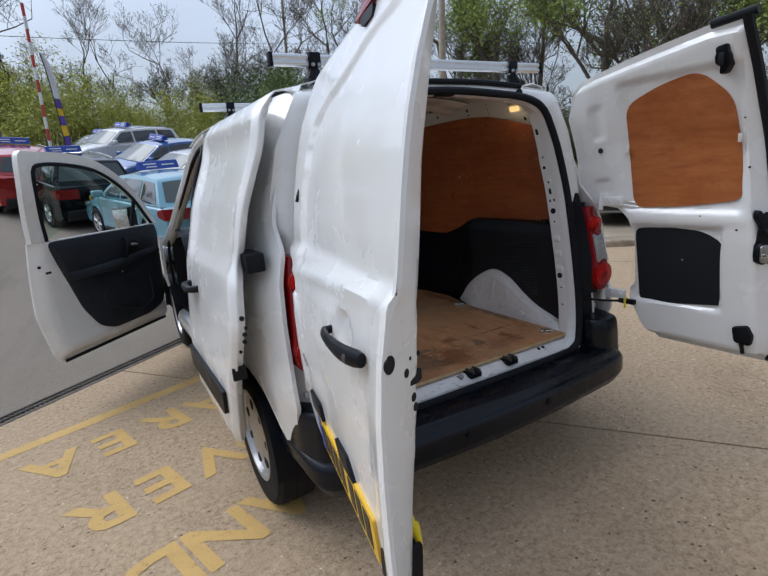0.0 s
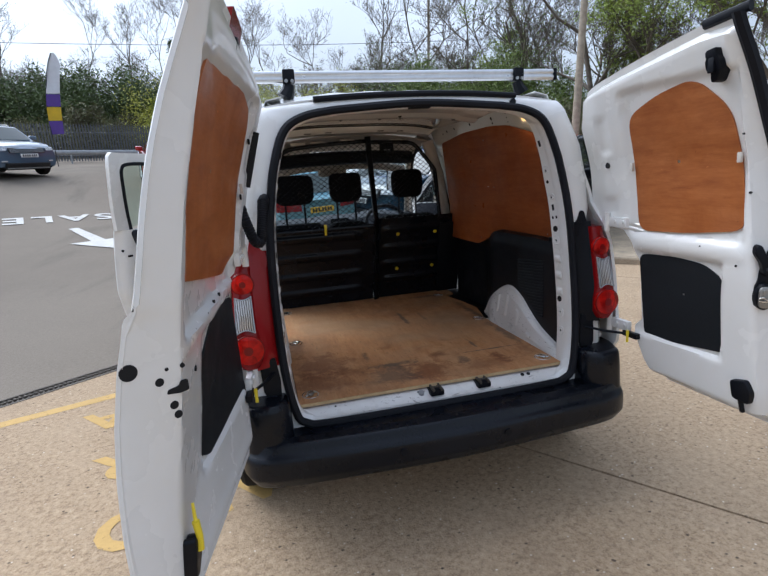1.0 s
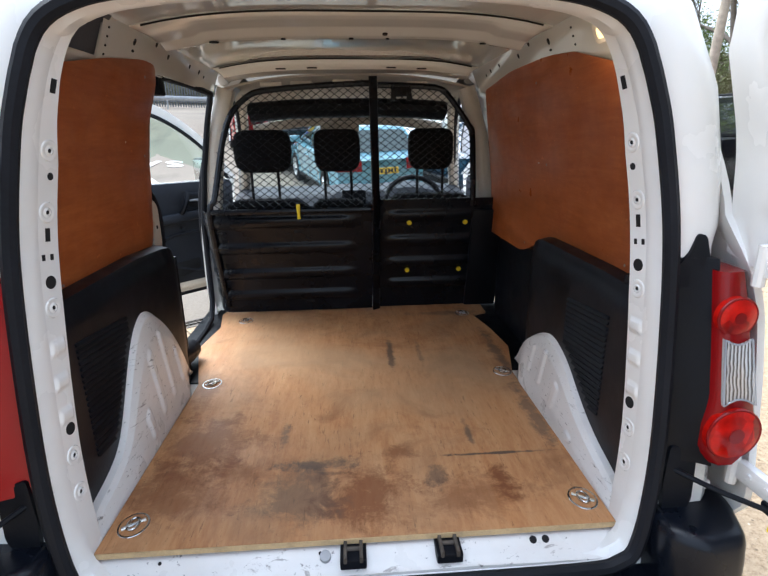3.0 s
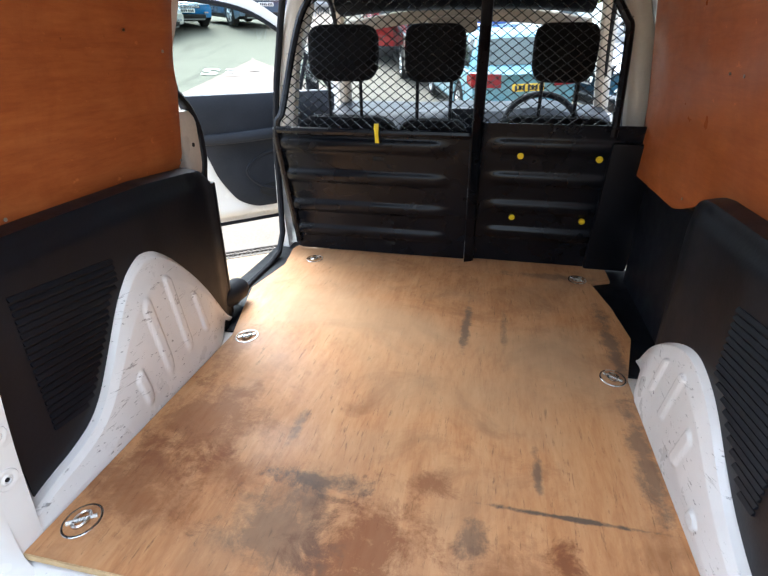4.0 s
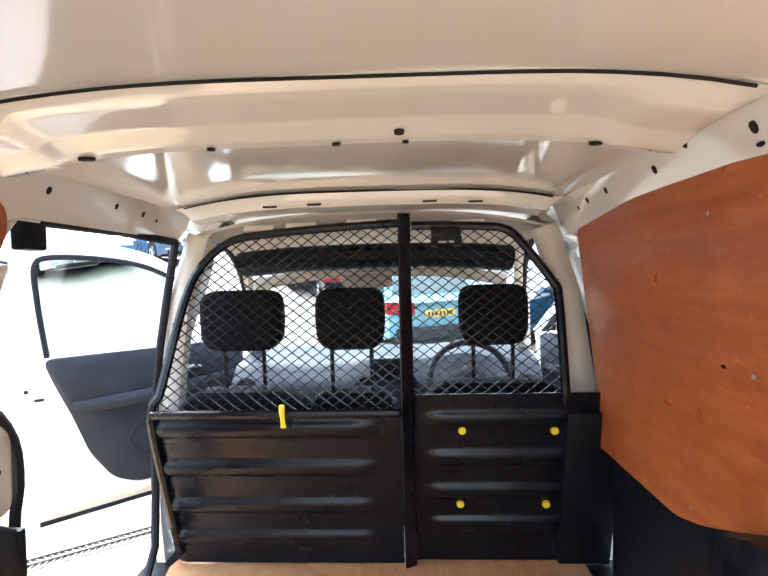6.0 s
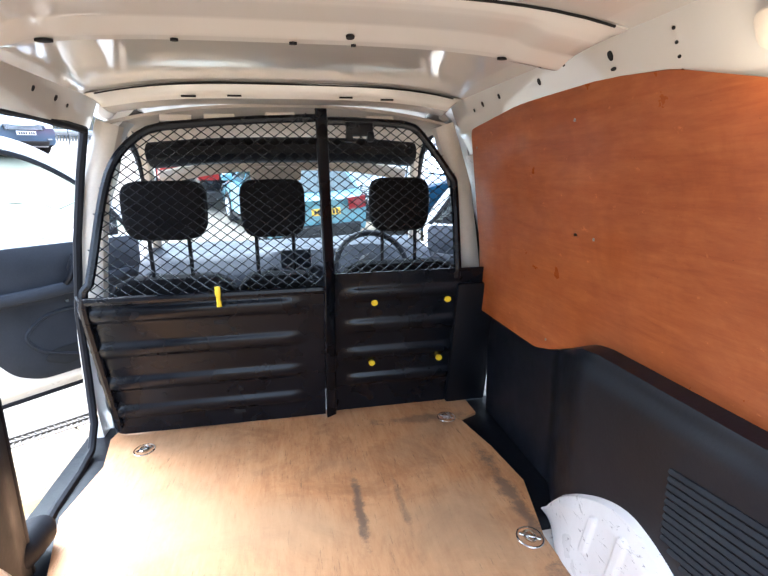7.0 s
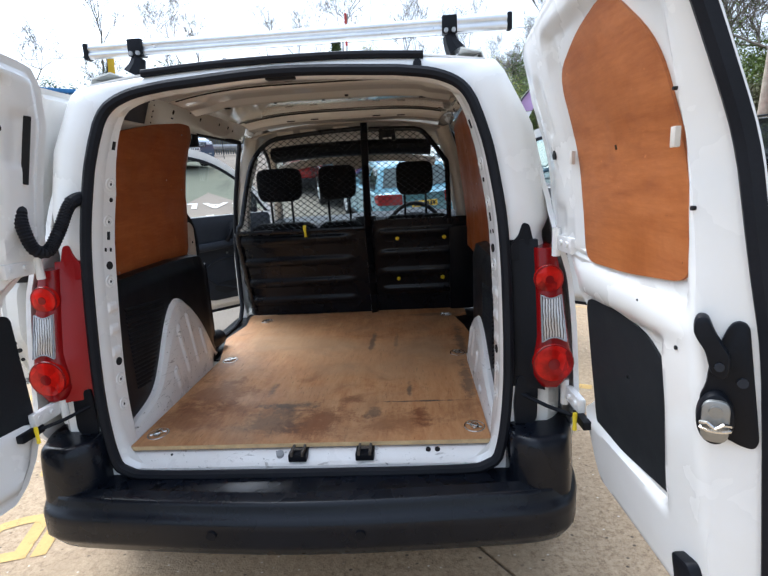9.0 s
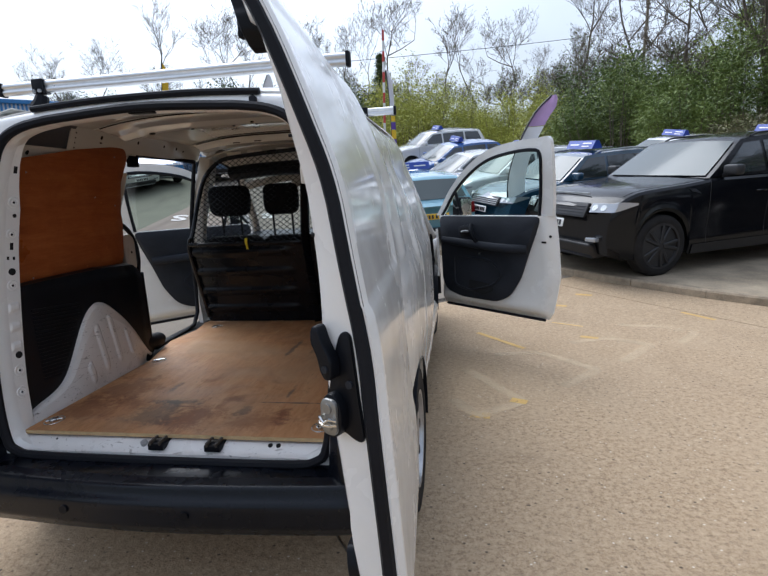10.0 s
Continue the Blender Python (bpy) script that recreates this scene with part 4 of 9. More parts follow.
def build_bumper():
    path = curve([(-0.865, 0.13, 0), (-0.86, -0.02, 0), (-0.835, -0.135, 0), (-0.765, -0.205, 0), (-0.55, -0.235, 0), (0, -0.262, 0), (0.55, -0.235, 0), (0.765, -0.205, 0), (0.835, -0.135, 0), (0.86, -0.02, 0), (0.865, 0.13, 0)])
    mid = V((0, 0.3, 0))

    def f(s, r):
        p = path(s)
        q = path(min(1, s + 0.004)) - path(max(0, s - 0.004))
        n = V((q.y, -q.x, 0)).normalized()
        z = interp(r, [0, 0.1, 0.3, 0.55, 0.62, 0.7, 0.85, 1.0], [0.312, 0.325, 0.372, 0.435, 0.452, 0.465, 0.495, 0.505])
        o = interp(r, [0, 0.1, 0.3, 0.55, 0.62, 0.7, 0.85, 1.0], [-0.10, -0.03, 0.0, 0.0, -0.006, -0.022, -0.034, -0.075])
        z += 0.075 * (1 - r) * (smooth01((0.13 - s) / 0.06) + smooth01((s - 0.87) / 0.06))
        return p + n * o + V((0, 0, z))
    b = part("rear_bumper", sheet(f, steps(60), steps(26), -0.012), BUMPER, van, "dark plastic rear bumper", smooth=60)

    def shelf(s, r):
        x = -0.66 + 1.32 * s
        y0, y1 = -0.195 + 0.03 * abs(x / 0.66) ** 2, -0.052
        y = y0 + (y1 - y0) * r
        return V((x, y, 0.492 + 0.004 * r - 0.008 * math.sin(r * math.pi)))
    part("bumper_top", sheet(shelf, steps(30), steps(8), -0.02), BUMPER, b)
    for sgn in (-1, 1):
        # raised corner
        bm = bmesh.new()
        rows = []
        for z, k in ((0.47, 1.02), (0.505, 1.0), (0.575, 0.975), (0.618, 0.94), (0.634, 0.90), (0.642, 0.82), (0.643, 0.70)):
            row = []
            for x, y in rounded([(0.64, 0.05), (0.64, -0.13), (0.70, -0.180), (0.805, -0.165), (0.85, -0.05), (0.855, 0.08)], 0.028, 4):
                cx, cy = 0.75, -0.03
                row.append(V((sgn * (cx + (x - cx) * k), cy + (y - cy) * k, z)))
            rows.append(row)
        vs = quad_grid(bm, rows, wrap=True)
        bm.faces.new(vs[-1])
        part("bumper_corner", bm, BUMPER, b, smooth=50)
        bm = bmesh.new()
        box(bm, (sgn * 0.74 - 0.06, -0.03, 0.662), (sgn * 0.74 + 0.06, 0.06, 0.684), 0.006)
        part("painted_ledge", bm, WHITE, van)
    bm = bmesh.new()
    for x in (-0.60, -0.242, 0.195, 0.62):
        p = V((x, -0.262 + 0.075 * abs(x / 0.7) ** 2 * 0.9, 0.415))
        disc(bm, p + V((0, -0.004, 0)), (0, -1, 0), 0.015, 0.003, 16)
    parts_each("parking_sensor", bm, BLACK, b)


build_bumper()


def build_tail_lamp(sgn):
    """A tall tail lamp: red bull's-eyes above and below a clear ribbed block."""
    side = DEEPRED if sgn < 0 else BLACK
    zs = [0.775, 0.80, 0.90, 1.0, 1.08, 1.15, 1.175]

    def xo(z):
        return interp(z, [0.77, 0.80, 0.86, 0.90, 1.0, 1.10, 1.175], [0.795, 0.823, 0.830, 0.820, 0.812, 0.806, 0.795])

    def xi(z):
        return interp(z, [0.77, 0.80, 0.86, 0.92, 1.0, 1.175], [0.745, 0.722, 0.722, 0.733, 0.735, 0.735])

    def yb(z):
        return lean(z) - 0.075 + 0.03 * abs((z - 0.9) / 0.3)
    bm = bmesh.new()
    rows = []
    for i in range(25):
        z = 0.772 + (1.178 - 0.772) * i / 24
        a, b, y = xi(z), xo(z), yb(z)
        rows.append([V((sgn * x, yy, z)) for x, yy in ((a + 0.004, y + 0.09), (a, y + 0.012), (a + 0.012, y), (b - 0.012, y), (b + 0.002, y + 0.014), (b + 0.004, y + 0.13))])
    vs = quad_grid(bm, rows)
    bm.faces.new(vs[0])
    bm.faces.new(vs[-1])
    lamp = part("tail_lamp", bm, REDLENS, van, "tall red tail lamp with a clear block", smooth=50)
    for zc, r in ((0.848, 0.058), (1.090, 0.041)):
        c = V((sgn * ((xi(zc) + xo(zc)) / 2 - 0.003), yb(zc) - 0.002, zc))
        m = Matrix.Translation(c) @ Matrix.Rotation(math.pi / 2, 4, "X")
        bm = bmesh.new()
        vs = lathe(bm, [(r, -0.012), (r, 0.001), (r * 0.95, 0.005), (r * 0.78, 0.008), (r * 0.5, 0.0098), (r * 0.25, 0.0105), (r * 0.02, 0.0108)], m, 28)
        bm.faces.new(vs[-1])
        lens = part("round_lens", bm, BRIGHTRED, lamp)
        bm = bmesh.new()
        disc(bm, m @ V((0, 0, 0.0098)), m.to_3x3() @ V((0, 0, 1)), r * 0.30, 0.0022, 18)
        part("lens_centre", bm, REDLENS, lens)
        bm = bmesh.new()
        tube(bm, [m @ V((r * 0.97 * math.cos(a), r * 0.97 * math.sin(a), 0.003)) for a in [k * math.tau / 32 for k in range(32)]], 0.0032, 6, closed=True)
        part("lens_rim", bm, REDLENS, lens)
    bm = bmesh.new()
    arc = lambda k: math.sin(math.pi * k / 8)
    poly = [(xi(0.93) + 0.008 + (xo(0.93) - xi(0.93) - 0.016) * k / 8, 0.912 + 0.013 * arc(k)) for k in range(9)]
    poly += [(xo(1.05) - 0.008 - (xo(1.05) - xi(1.05) - 0.016) * k / 8, 1.046 - 0.011 * arc(k)) for k in range(9)]
    prism(bm, poly, lambda u, v, d: V((sgn * u, yb(v) + d, v)), 0.01, -0.004, 0.003)
    block = part("clear_block", bm, CLEARLENS, lamp, "clear ribbed lens block")
    bm = bmesh.new()
    tube(bm, [(sgn * u, yb(v) - 0.005, v) for u, v in poly], 0.0022, 6, closed=True)
    part("block_rim", bm, LAMPGLASS, block)
    # the flank between lamp and seal
    bm = bmesh.new()
    rows = []
    for i in range(21):
        z = 0.755 + (1.20 - 0.755) * i / 20
        rows.append([V((sgn * x, y, z)) for x, y in ((0.668, lean(z) - 0.004), (0.70, lean(z) - 0.014), (xi(z) - 0.012, yb(z) + 0.035), (xi(z) + 0.012, yb(z) + 0.02), (xi(z) + 0.012, yb(z) + 0.07))])
    vs = quad_grid(bm, rows)
    cap = [V((sgn * 0.668, lean(1.2) - 0.004, 1.2)), V((sgn * 0.70, lean(1.2) + 0.02, 1.215)), V((sgn * 0.75, lean(1.2) + 0.05, 1.2))]
    bm.faces.new([vs[-1][0], vs[-1][1], vs[-1][2], vs[-1][3], vs[-1][4]])
    part("lamp_flank", bm, side, lamp, smooth=50)
    bm = bmesh.new()
    prism(bm, rounded([(0.668, 1.185), (0.668, 1.14), (0.738, 1.14), (0.738, 1.19), (0.726, 1.246), (0.706, 1.250), (0.694, 1.212)], 0.012, 4), lambda u, v, d: V((sgn * u, lean(v) - 0.012 + d, v)), 0.0, 0.035, 0.006)
    part("lamp_top_cover", bm, side if sgn < 0 else BLACK, lamp)
    bm = bmesh.new()
    prism(bm, rounded([(0.672, 0.585), (0.70, 0.60), (0.736, 0.66), (0.742, 0.775), (0.68, 0.79), (0.668, 0.70)], 0.01, 3), lambda u, v, d: V((sgn * u, lean(v) - 0.016 + d, v)), 0.0, 0.03, 0.005)
    part("lower_cover", bm, BLACK, lamp)


for sgn in (-1, 1):
    build_tail_lamp(sgn)


def build_rear_door(sgn, width, e):
    """A tall rear door seen open; u runs from the hinge, w outwards, z up."""
    e = V((e[0], e[1], 0)).normalized()
    n = V((-e.y, e.x, 0)) * (1 if sgn > 0 else -1)
    hinge = V((sgn * 0.78, -0.055, 0))

    def w_in(z, u=None):
        if sgn < 0:
            w = eased(z, [0.40, 0.55, 0.75, 1.07, 1.16, 1.44, 1.60, 1.75, 1.86], [0.07, 0.075, 0.06, 0.016, 0.008, -0.035, -0.075, -0.115, -0.14])
        else:
            w = eased(z, [0.40, 0.55, 0.72, 1.07, 1.25, 1.43, 1.60, 1.70, 1.86], [0.060, 0.065, 0.050, 0.014, 0.012, -0.004, -0.055, -0.088, -0.135])
        if sgn > 0 and u is not None:
            w += 0.022 * smooth01((0.02 - u) / 0.15)
        return w if u is None else min(w, w_out(z, u) - 0.034)

    def w_out(z, u=0.7):
        if sgn < 0:
            w = interp(z, [0.53, 0.62, 0.69, 0.795, 0.92, 1.02, 1.12, 1.205, 1.235, 1.315, 1.39, 1.47, 1.535, 1.61, 1.68, 1.86], [0.085, 0.103, 0.109, 0.113, 0.116, 0.114, 0.103, 0.086, 0.066, 0.058, 0.045, 0.028, 0.011, -0.013, -0.040, -0.114])
            flare = interp(z, [0.53, 0.69, 0.795, 0.92, 1.02, 1.20, 1.235, 1.32], [0.026, 0.029, 0.027, 0.021, 0.016, 0.010, 0.010, 0.0])
            return w - interp(z, [0.6, 0.9, 1.1], [0.09, 0.08, 0.075]) * (1 - u / 0.88) + flare * smooth01((u - 0.80) / 0.14)
        return w_in(z) + 0.015 * smooth01((0.02 - u) / 0.15) + eased(z, [0.4, 0.55, 1.1, 1.25, 1.7, 1.86], [0.06, 0.100, 0.119, 0.095, 0.068, 0.03])

    far = 0.135 if sgn > 0 else 0.0

    def u0(z):
        low = 0.03 * smooth01((0.80 - z) / 0.1) if sgn < 0 else 0.0
        return -low + interp(z, [0.53, 0.56, 0.62, 0.72, 0.76, 0.79, 1.04, 1.12, 1.17, 1.20, 1.60, 1.70, 1.78], [0.24, 0.19, 0.135, 0.085, 0.085, 0.112, 0.112, 0.085, 0.03, -0.045 - far, -0.055 - far, -0.02 - far * 0.85, 0.05 - far * 0.7])

    def u1(z):
        if sgn > 0:
            return eased(z, [0.53, 0.62, 1.0, 1.2, 1.42, 1.62, 1.85], [0.700, 0.725, 0.705, 0.685, 0.665, 0.648, 0.630])
        return eased(z, [0.53, 0.62, 0.75, 0.85, 0.95, 1.05, 1.15, 1.40, 1.75], [0.922, 0.942, 0.946, 0.940, 0.930, 0.917, 0.905, 0.880, 0.842])

    def at(s, r):
        zt = 1.742 + 0.10 * min(1, (s * width) / 0.62) ** 0.7 if sgn > 0 else 1.742 + 0.10 * min(1, (s * width) / 0.78) ** 0.7
        z = 0.53 + (zt - 0.53) * r
        return u0(z) + (u1(z) - u0(z)) * s, z

    def place(u, z, w):
        return hinge + e * u + n * w + V((0, 0, z))

    def rim(s, r):
        u, z = at(s, r)
        zt = at(s, 1)[1]
        return min(u - u0(z), u1(z) - u, z - 0.53, zt - z)

    pw0, pw1 = (0.145, 0.590) if sgn > 0 else (0.120, 0.79)
    pz = 1.165 if sgn > 0 else 1.148
    bw0, bw1 = (0.160, 0.525) if sgn > 0 else (0.085, 0.62)

    ridge = 1.0 if sgn > 0 else 1.24

    def slope(z):
        return 0.058 if sgn > 0 else eased(z, [0.6, 0.85, 1.05, 1.2, 1.5], [0.10, 0.10, 0.080, 0.068, 0.058])

    def flat(w, z, d):
        """A point on the sloping flat of the lock side, at depth w, lifted by d."""
        lip = w_out(z, u1(z)) - (0.014 if sgn > 0 else 0.009)
        drop_w = (lip - w_in(z)) * ridge
        up = (e * drop_w - n * slope(z)).normalized()
        return place(u1(z) - slope(z) * (lip - w) / drop_w, z, w) + up * d

    def inner(s, r):
        u, z = at(s, r)
        d = rim(s, r)
        edge = w_out(z, u) - (0.014 if sgn > 0 else 0.009)
        # the lock side slopes in one broad flat from the skin to the inner face
        others = min(u - u0(z), z - 0.53, at(s, 1)[1] - z)
        w = edge - (edge - w_in(z, u)) * min(smooth01((others - 0.022) / 0.03), interp(u1(z) - u, [0.0, slope(z), slope(z) + 0.06], [0.0, ridge, 1.0]))
        inp = min(smooth01((u - pw0) / 0.018 + 0.8), smooth01((pw1 - u) / 0.018 + 0.8), smooth01((z - pz) / 0.018 + 0.8), smooth01((1.70 - z) / 0.018 + 0.8))
        inb = min(smooth01((u - bw0) / 0.018 + 0.8), smooth01((bw1 - u) / 0.018 + 0.8), smooth01((z - 0.74) / 0.018 + 0.8), smooth01((1.085 - z) / 0.018 + 0.8))
        w += 0.016 * max(inp, inb)
        # a pocket near the hinge and beads
        h0 = -0.035 if sgn > 0 else 0.02
        w += 0.010 * min(smooth01((u - h0) / 0.02), smooth01((h0 + 0.08 - u) / 0.02), smooth01((z - 1.48) / 0.015), smooth01((1.64 - z) / 0.03))
        w += 0.008 * min(smooth01((u - h0) / 0.02), smooth01((h0 + 0.09 - u) / 0.02), smooth01((z - 1.22) / 0.02), smooth01((1.31 - z) / 0.02))
        w -= 0.005 * math.exp(-((z - 1.125) / 0.02) ** 2) * smooth01((d - 0.05) / 0.05)
        return place(u, z, w)

    def outer(s, r):
        u, z = at(s, r)
        d = rim(s, r)
        w = w_out(z, u) - (0.012 if sgn > 0 else 0.005) * (1 - smooth01(d / 0.02))
        if sgn < 0:
            # the window-shaped pressing and its step at the waist
            lid = interp(u, [0.10, 0.13, 0.17, 0.26, 0.365, 0.54, 0.70, 0.9], [1.35, 1.52, 1.59, 1.64, 1.668, 1.735, 1.765, 1.78])
            foot = 1.155 + 0.075 * (u / 0.88)
            k = min(smooth01((u - 0.105) / 0.022), smooth01((z - foot) / 0.016), smooth01((lid - z) / 0.02))
            w -= 0.016 * smooth01(1.6 - ((u - 0.645) / 0.055) ** 2 - ((z - 1.105) / 0.042) ** 2)
            w -= 0.012 * k - 0.006 * math.exp(-((z - foot + 0.012) / 0.012) ** 2)
        else:
            k = min(smooth01((u - 0.07) / 0.02), smooth01((width - 0.06 - u) / 0.02), smooth01((z - 1.19) / 0.02), smooth01((1.76 - z) / 0.02))
            w -= 0.007 * k
        return place(u, z, w)
    ss = sorted(set(steps(44, 0.012, 0.03, 0.045, 0.915, 0.925, 0.935, 0.945, 0.955, 0.965, 0.975, 0.988)))
    rs = sorted(set(steps(110, 0.005, 0.014, 0.986, 0.995)))
    door = part("rear_door", solid(inner, outer, ss, rs), WHITE, van, "white steel rear door standing open", smooth=40)

    def onto(poly, z_off, thick, name, mat, label="", bevel=0.0, parent=door, r=0.03):
        bm = bmesh.new()
        pts = rounded(poly, r, 5)
        # a fan of strips keeps the panel on the door's curve
        cu, cz = sum(p[0] for p in pts) / len(pts), sum(p[1] for p in pts) / len(pts)
        rows_f, rows_b = [], []
        for k in (1.0, 0.95, 0.9, 0.85, 0.8, 0.7, 0.6, 0.5, 0.35, 0.2, 0.02):
            ring = [(cu + (u - cu) * k, cz + (z - cz) * k) for u, z in pts]
            rows_f.append([place(u, z, w_in(z, u) + 0.016 - z_off - thick) for u, z in ring])
            rows_b.append([place(u, z, w_in(z, u) + 0.016 - z_off) for u, z in ring])
        quad_grid(bm, rows_f, wrap=True)
        quad_grid(bm, [rows_b[0], rows_f[0]], wrap=True)
        return part(name, bm, mat, parent, label)
    if sgn > 0:
        onto([(0.142, 1.50), (0.150, 1.615), (0.30, 1.672), (0.455, 1.700), (0.563, 1.590), (0.583, 1.40), (0.600, 1.205), (0.38, 1.180), (0.160, 1.172), (0.146, 1.34)], 0.0, 0.006, "plywood_panel", PLYDOOR, "orange varnished plywood panel", r=0.055)
        onto([(0.168, 1.074), (0.22, 1.082), (0.355, 1.086), (0.462, 1.074), (0.535, 1.030), (0.552, 0.95), (0.556, 0.765), (0.36, 0.740), (0.182, 0.725)], 0.0, 0.005, "lower_board", BOARD, "grey-black board", r=0.035)
    else:
        onto([(0.130, 1.62), (0.185, 1.676), (0.38, 1.718), (0.56, 1.722), (0.66, 1.722), (0.71, 1.705), (0.747, 1.655), (0.787, 1.495), (0.800, 1.378), (0.788, 1.306), (0.769, 1.258), (0.50, 1.215), (0.24, 1.178), (0.160, 1.215), (0.135, 1.44)], 0.0, 0.006, "plywood_panel", PLYDOOR, "orange varnished plywood panel")
        onto([(0.085, 1.07), (0.277, 1.10), (0.454, 1.075), (0.60, 1.01), (0.648, 0.92), (0.652, 0.823), (0.595, 0.760), (0.536, 0.735), (0.10, 0.695), (0.085, 0.73)], 0.0, 0.005, "lower_board", BOARD, "grey-black board", r=0.03)
    # small clips, holes, plugs
    bm = bmesh.new()
    for u, z in ([(0.142, 1.425), (0.584, 1.44)] if sgn > 0 else [(0.140, 1.437)]):
        c = place(u, z, w_in(z, u) - 0.004)
        mm = Matrix((e, V((0, 0, 1)), n)).transposed().to_4x4()
        box(bm, (-0.007, -0.016, -0.005), (0.007, 0.016, 0.005), 0.002, Matrix.Translation(c) @ mm)
    parts_each("panel_clip", bm, PUTTY, door)
    bm = bmesh.new()
    holes = [(0.008, 1.437, 0.013), (0.615, 1.33, 0.004), (0.585, 1.09, 0.004), (0.600, 1.51, 0.003), (0.45, 1.14, 0.004)] if sgn > 0 else [(0.115, 1.584, 0.009), (0.120, 1.41, 0.009), (0.36, 1.14, 0.006), (0.72, 1.05, 0.007), (0.70, 1.13, 0.007), (0.55, 1.13, 0.006), (0.45, 1.14, 0.005)]
    for u, z, r in holes:
        disc(bm, place(u, z, w_in(z, u) - 0.001), -n, r, 0.002, 14)
    if sgn < 0:
        c = [place(u, z, w_in(z, u) - 0.001) for u, z in ((0.035, 1.62), (0.035, 1.44))]
        tube(bm, c, 0.012, 8, flat=0.4)
    parts_each("hole", bm, VOID, door, smooth=30)
    # edge of the leading door: holes and latch along its lock edge
    if sgn < 0:
        bm = bmesh.new()
        for z, w, r in ((1.119, 0.094, 0.017), (1.084, 0.051, 0.009), (1.106, 0.037, 0.004), (1.029, 0.034, 0.009), (1.007, 0.030, 0.0085), (1.105, 0.011, 0.005)):
            c = flat(w, z, 0.0)
            disc(bm, c, flat(w, z, 1.0) - c, r, 0.002, 16)
        prism(bm, rounded([(0.043, 1.055), (0.040, 1.064), (0.022, 1.066), (0.018, 1.074), (0.006, 1.074), (0.006, 1.052), (0.020, 1.050)], 0.003, 3), flat, -0.004, 0.0022)
        parts_each("edge_hole", bm, VOID, door, smooth=0)
    # hinges and check strap
    for z in (1.20, 0.745):
        bm = bmesh.new()
        mm = Matrix((e, n, V((0, 0, 1)))).transposed().to_4x4()
        box(bm, (-0.03, -0.012, -0.022), (0.075, 0.010, 0.022), 0.006, Matrix.Translation(place(0.04, z, w_in(z, 0.04))) @ mm)
        cyl(bm, place(0.005, z - 0.04, w_in(z, 0.0) - 0.012), place(0.005, z + 0.04, w_in(z, 0.0) - 0.012), 0.012, sides=10)
        for du in (0.03, 0.075):
            disc(bm, place(du + 0.02, z + 0.004, w_in(z, du) - 0.012), -n, 0.008, 0.006, 8)
        part("hinge", bm, WHITE, door)
    bm = bmesh.new()
    a = V((sgn * 0.68, -0.03, 0.735))
    b = place(0.12, 0.715, w_in(0.7, 0.12) - 0.01)
    tube(bm, [a, a.lerp(b, 0.5) + V((0, 0, -0.006)), b], 0.006, 8)
    box(bm, (-0.03, -0.012, -0.012), (0.05, 0.012, 0.012), 0.004, Matrix.Translation(b) @ Matrix((e, n, V((0, 0, 1)))).transposed().to_4x4())
    part("check_strap", bm, BLACK, door)
    bm = bmesh.new()
    tube(bm, [b + n * -0.020 + V((0, -0.010, dz)) for dz in (0.022, 0.010, -0.010, -0.030)], [0.006, 0.007, 0.0055, 0.0065], 8, flat=0.7)
    part("release_tab", bm, YELLOW, door, "bright yellow release tab")
    if sgn > 0:
        # the locks of the second door and the rubber along its edge
        bm = bmesh.new()
        zs = [0.545 + (1.84 - 0.545) * i / 40 for i in range(41)]
        quad_grid(bm, [[place(u1(z) + du, z, w_out(z) + dw) for du, dw in ((-0.026, -0.026), (-0.024, -0.040), (-0.012, -0.046), (0.003, -0.040), (0.006, -0.022), (-0.006, -0.014), (-0.026, -0.026))] for z in zs])
        part("edge_seal", bm, RUBBER, door)
        bm = bmesh.new()
        prism(bm, rounded([(0.528, 1.752), (0.534, 1.760), (0.566, 1.764), (0.568, 1.740), (0.574, 1.728), (0.574, 1.700), (0.556, 1.672), (0.536, 1.668), (0.540, 1.694), (0.524, 1.704), (0.524, 1.728), (0.530, 1.736)], 0.005, 3), lambda u, z, d: place(u, z, w_in(z) - d), -0.02, 0.024, 0.005)
        box(bm, (-0.010, -0.022, -0.005), (0.010, 0.022, 0.005), 0.003, Matrix.Translation(place(0.548, 1.716, w_in(1.716) - 0.026)) @ Matrix((e, V((0, 0, 1)), n)).transposed().to_4x4())
        part("upper_lock", bm, BLACK, door)
        bm = bmesh.new()
        prism(bm, rounded([(0.585, 0.685), (0.64, 0.70), (0.66, 0.66), (0.655, 0.615), (0.595, 0.62)], 0.012), lambda u, z, d: place(u, z, w_in(z) - d), -0.02, 0.022, 0.006)
        cyl(bm, place(0.62, 0.62, w_in(0.62) - 0.01), place(0.625, 0.575, w_in(0.58) - 0.005), 0.008, sides=8)
        part("lower_lock", bm, BLACK, door)
        # black handle plate with its pull, and the latch in a housing below it
        grip = lambda w, z, d: flat(w + 0.010, z, d)
        bm = bmesh.new()
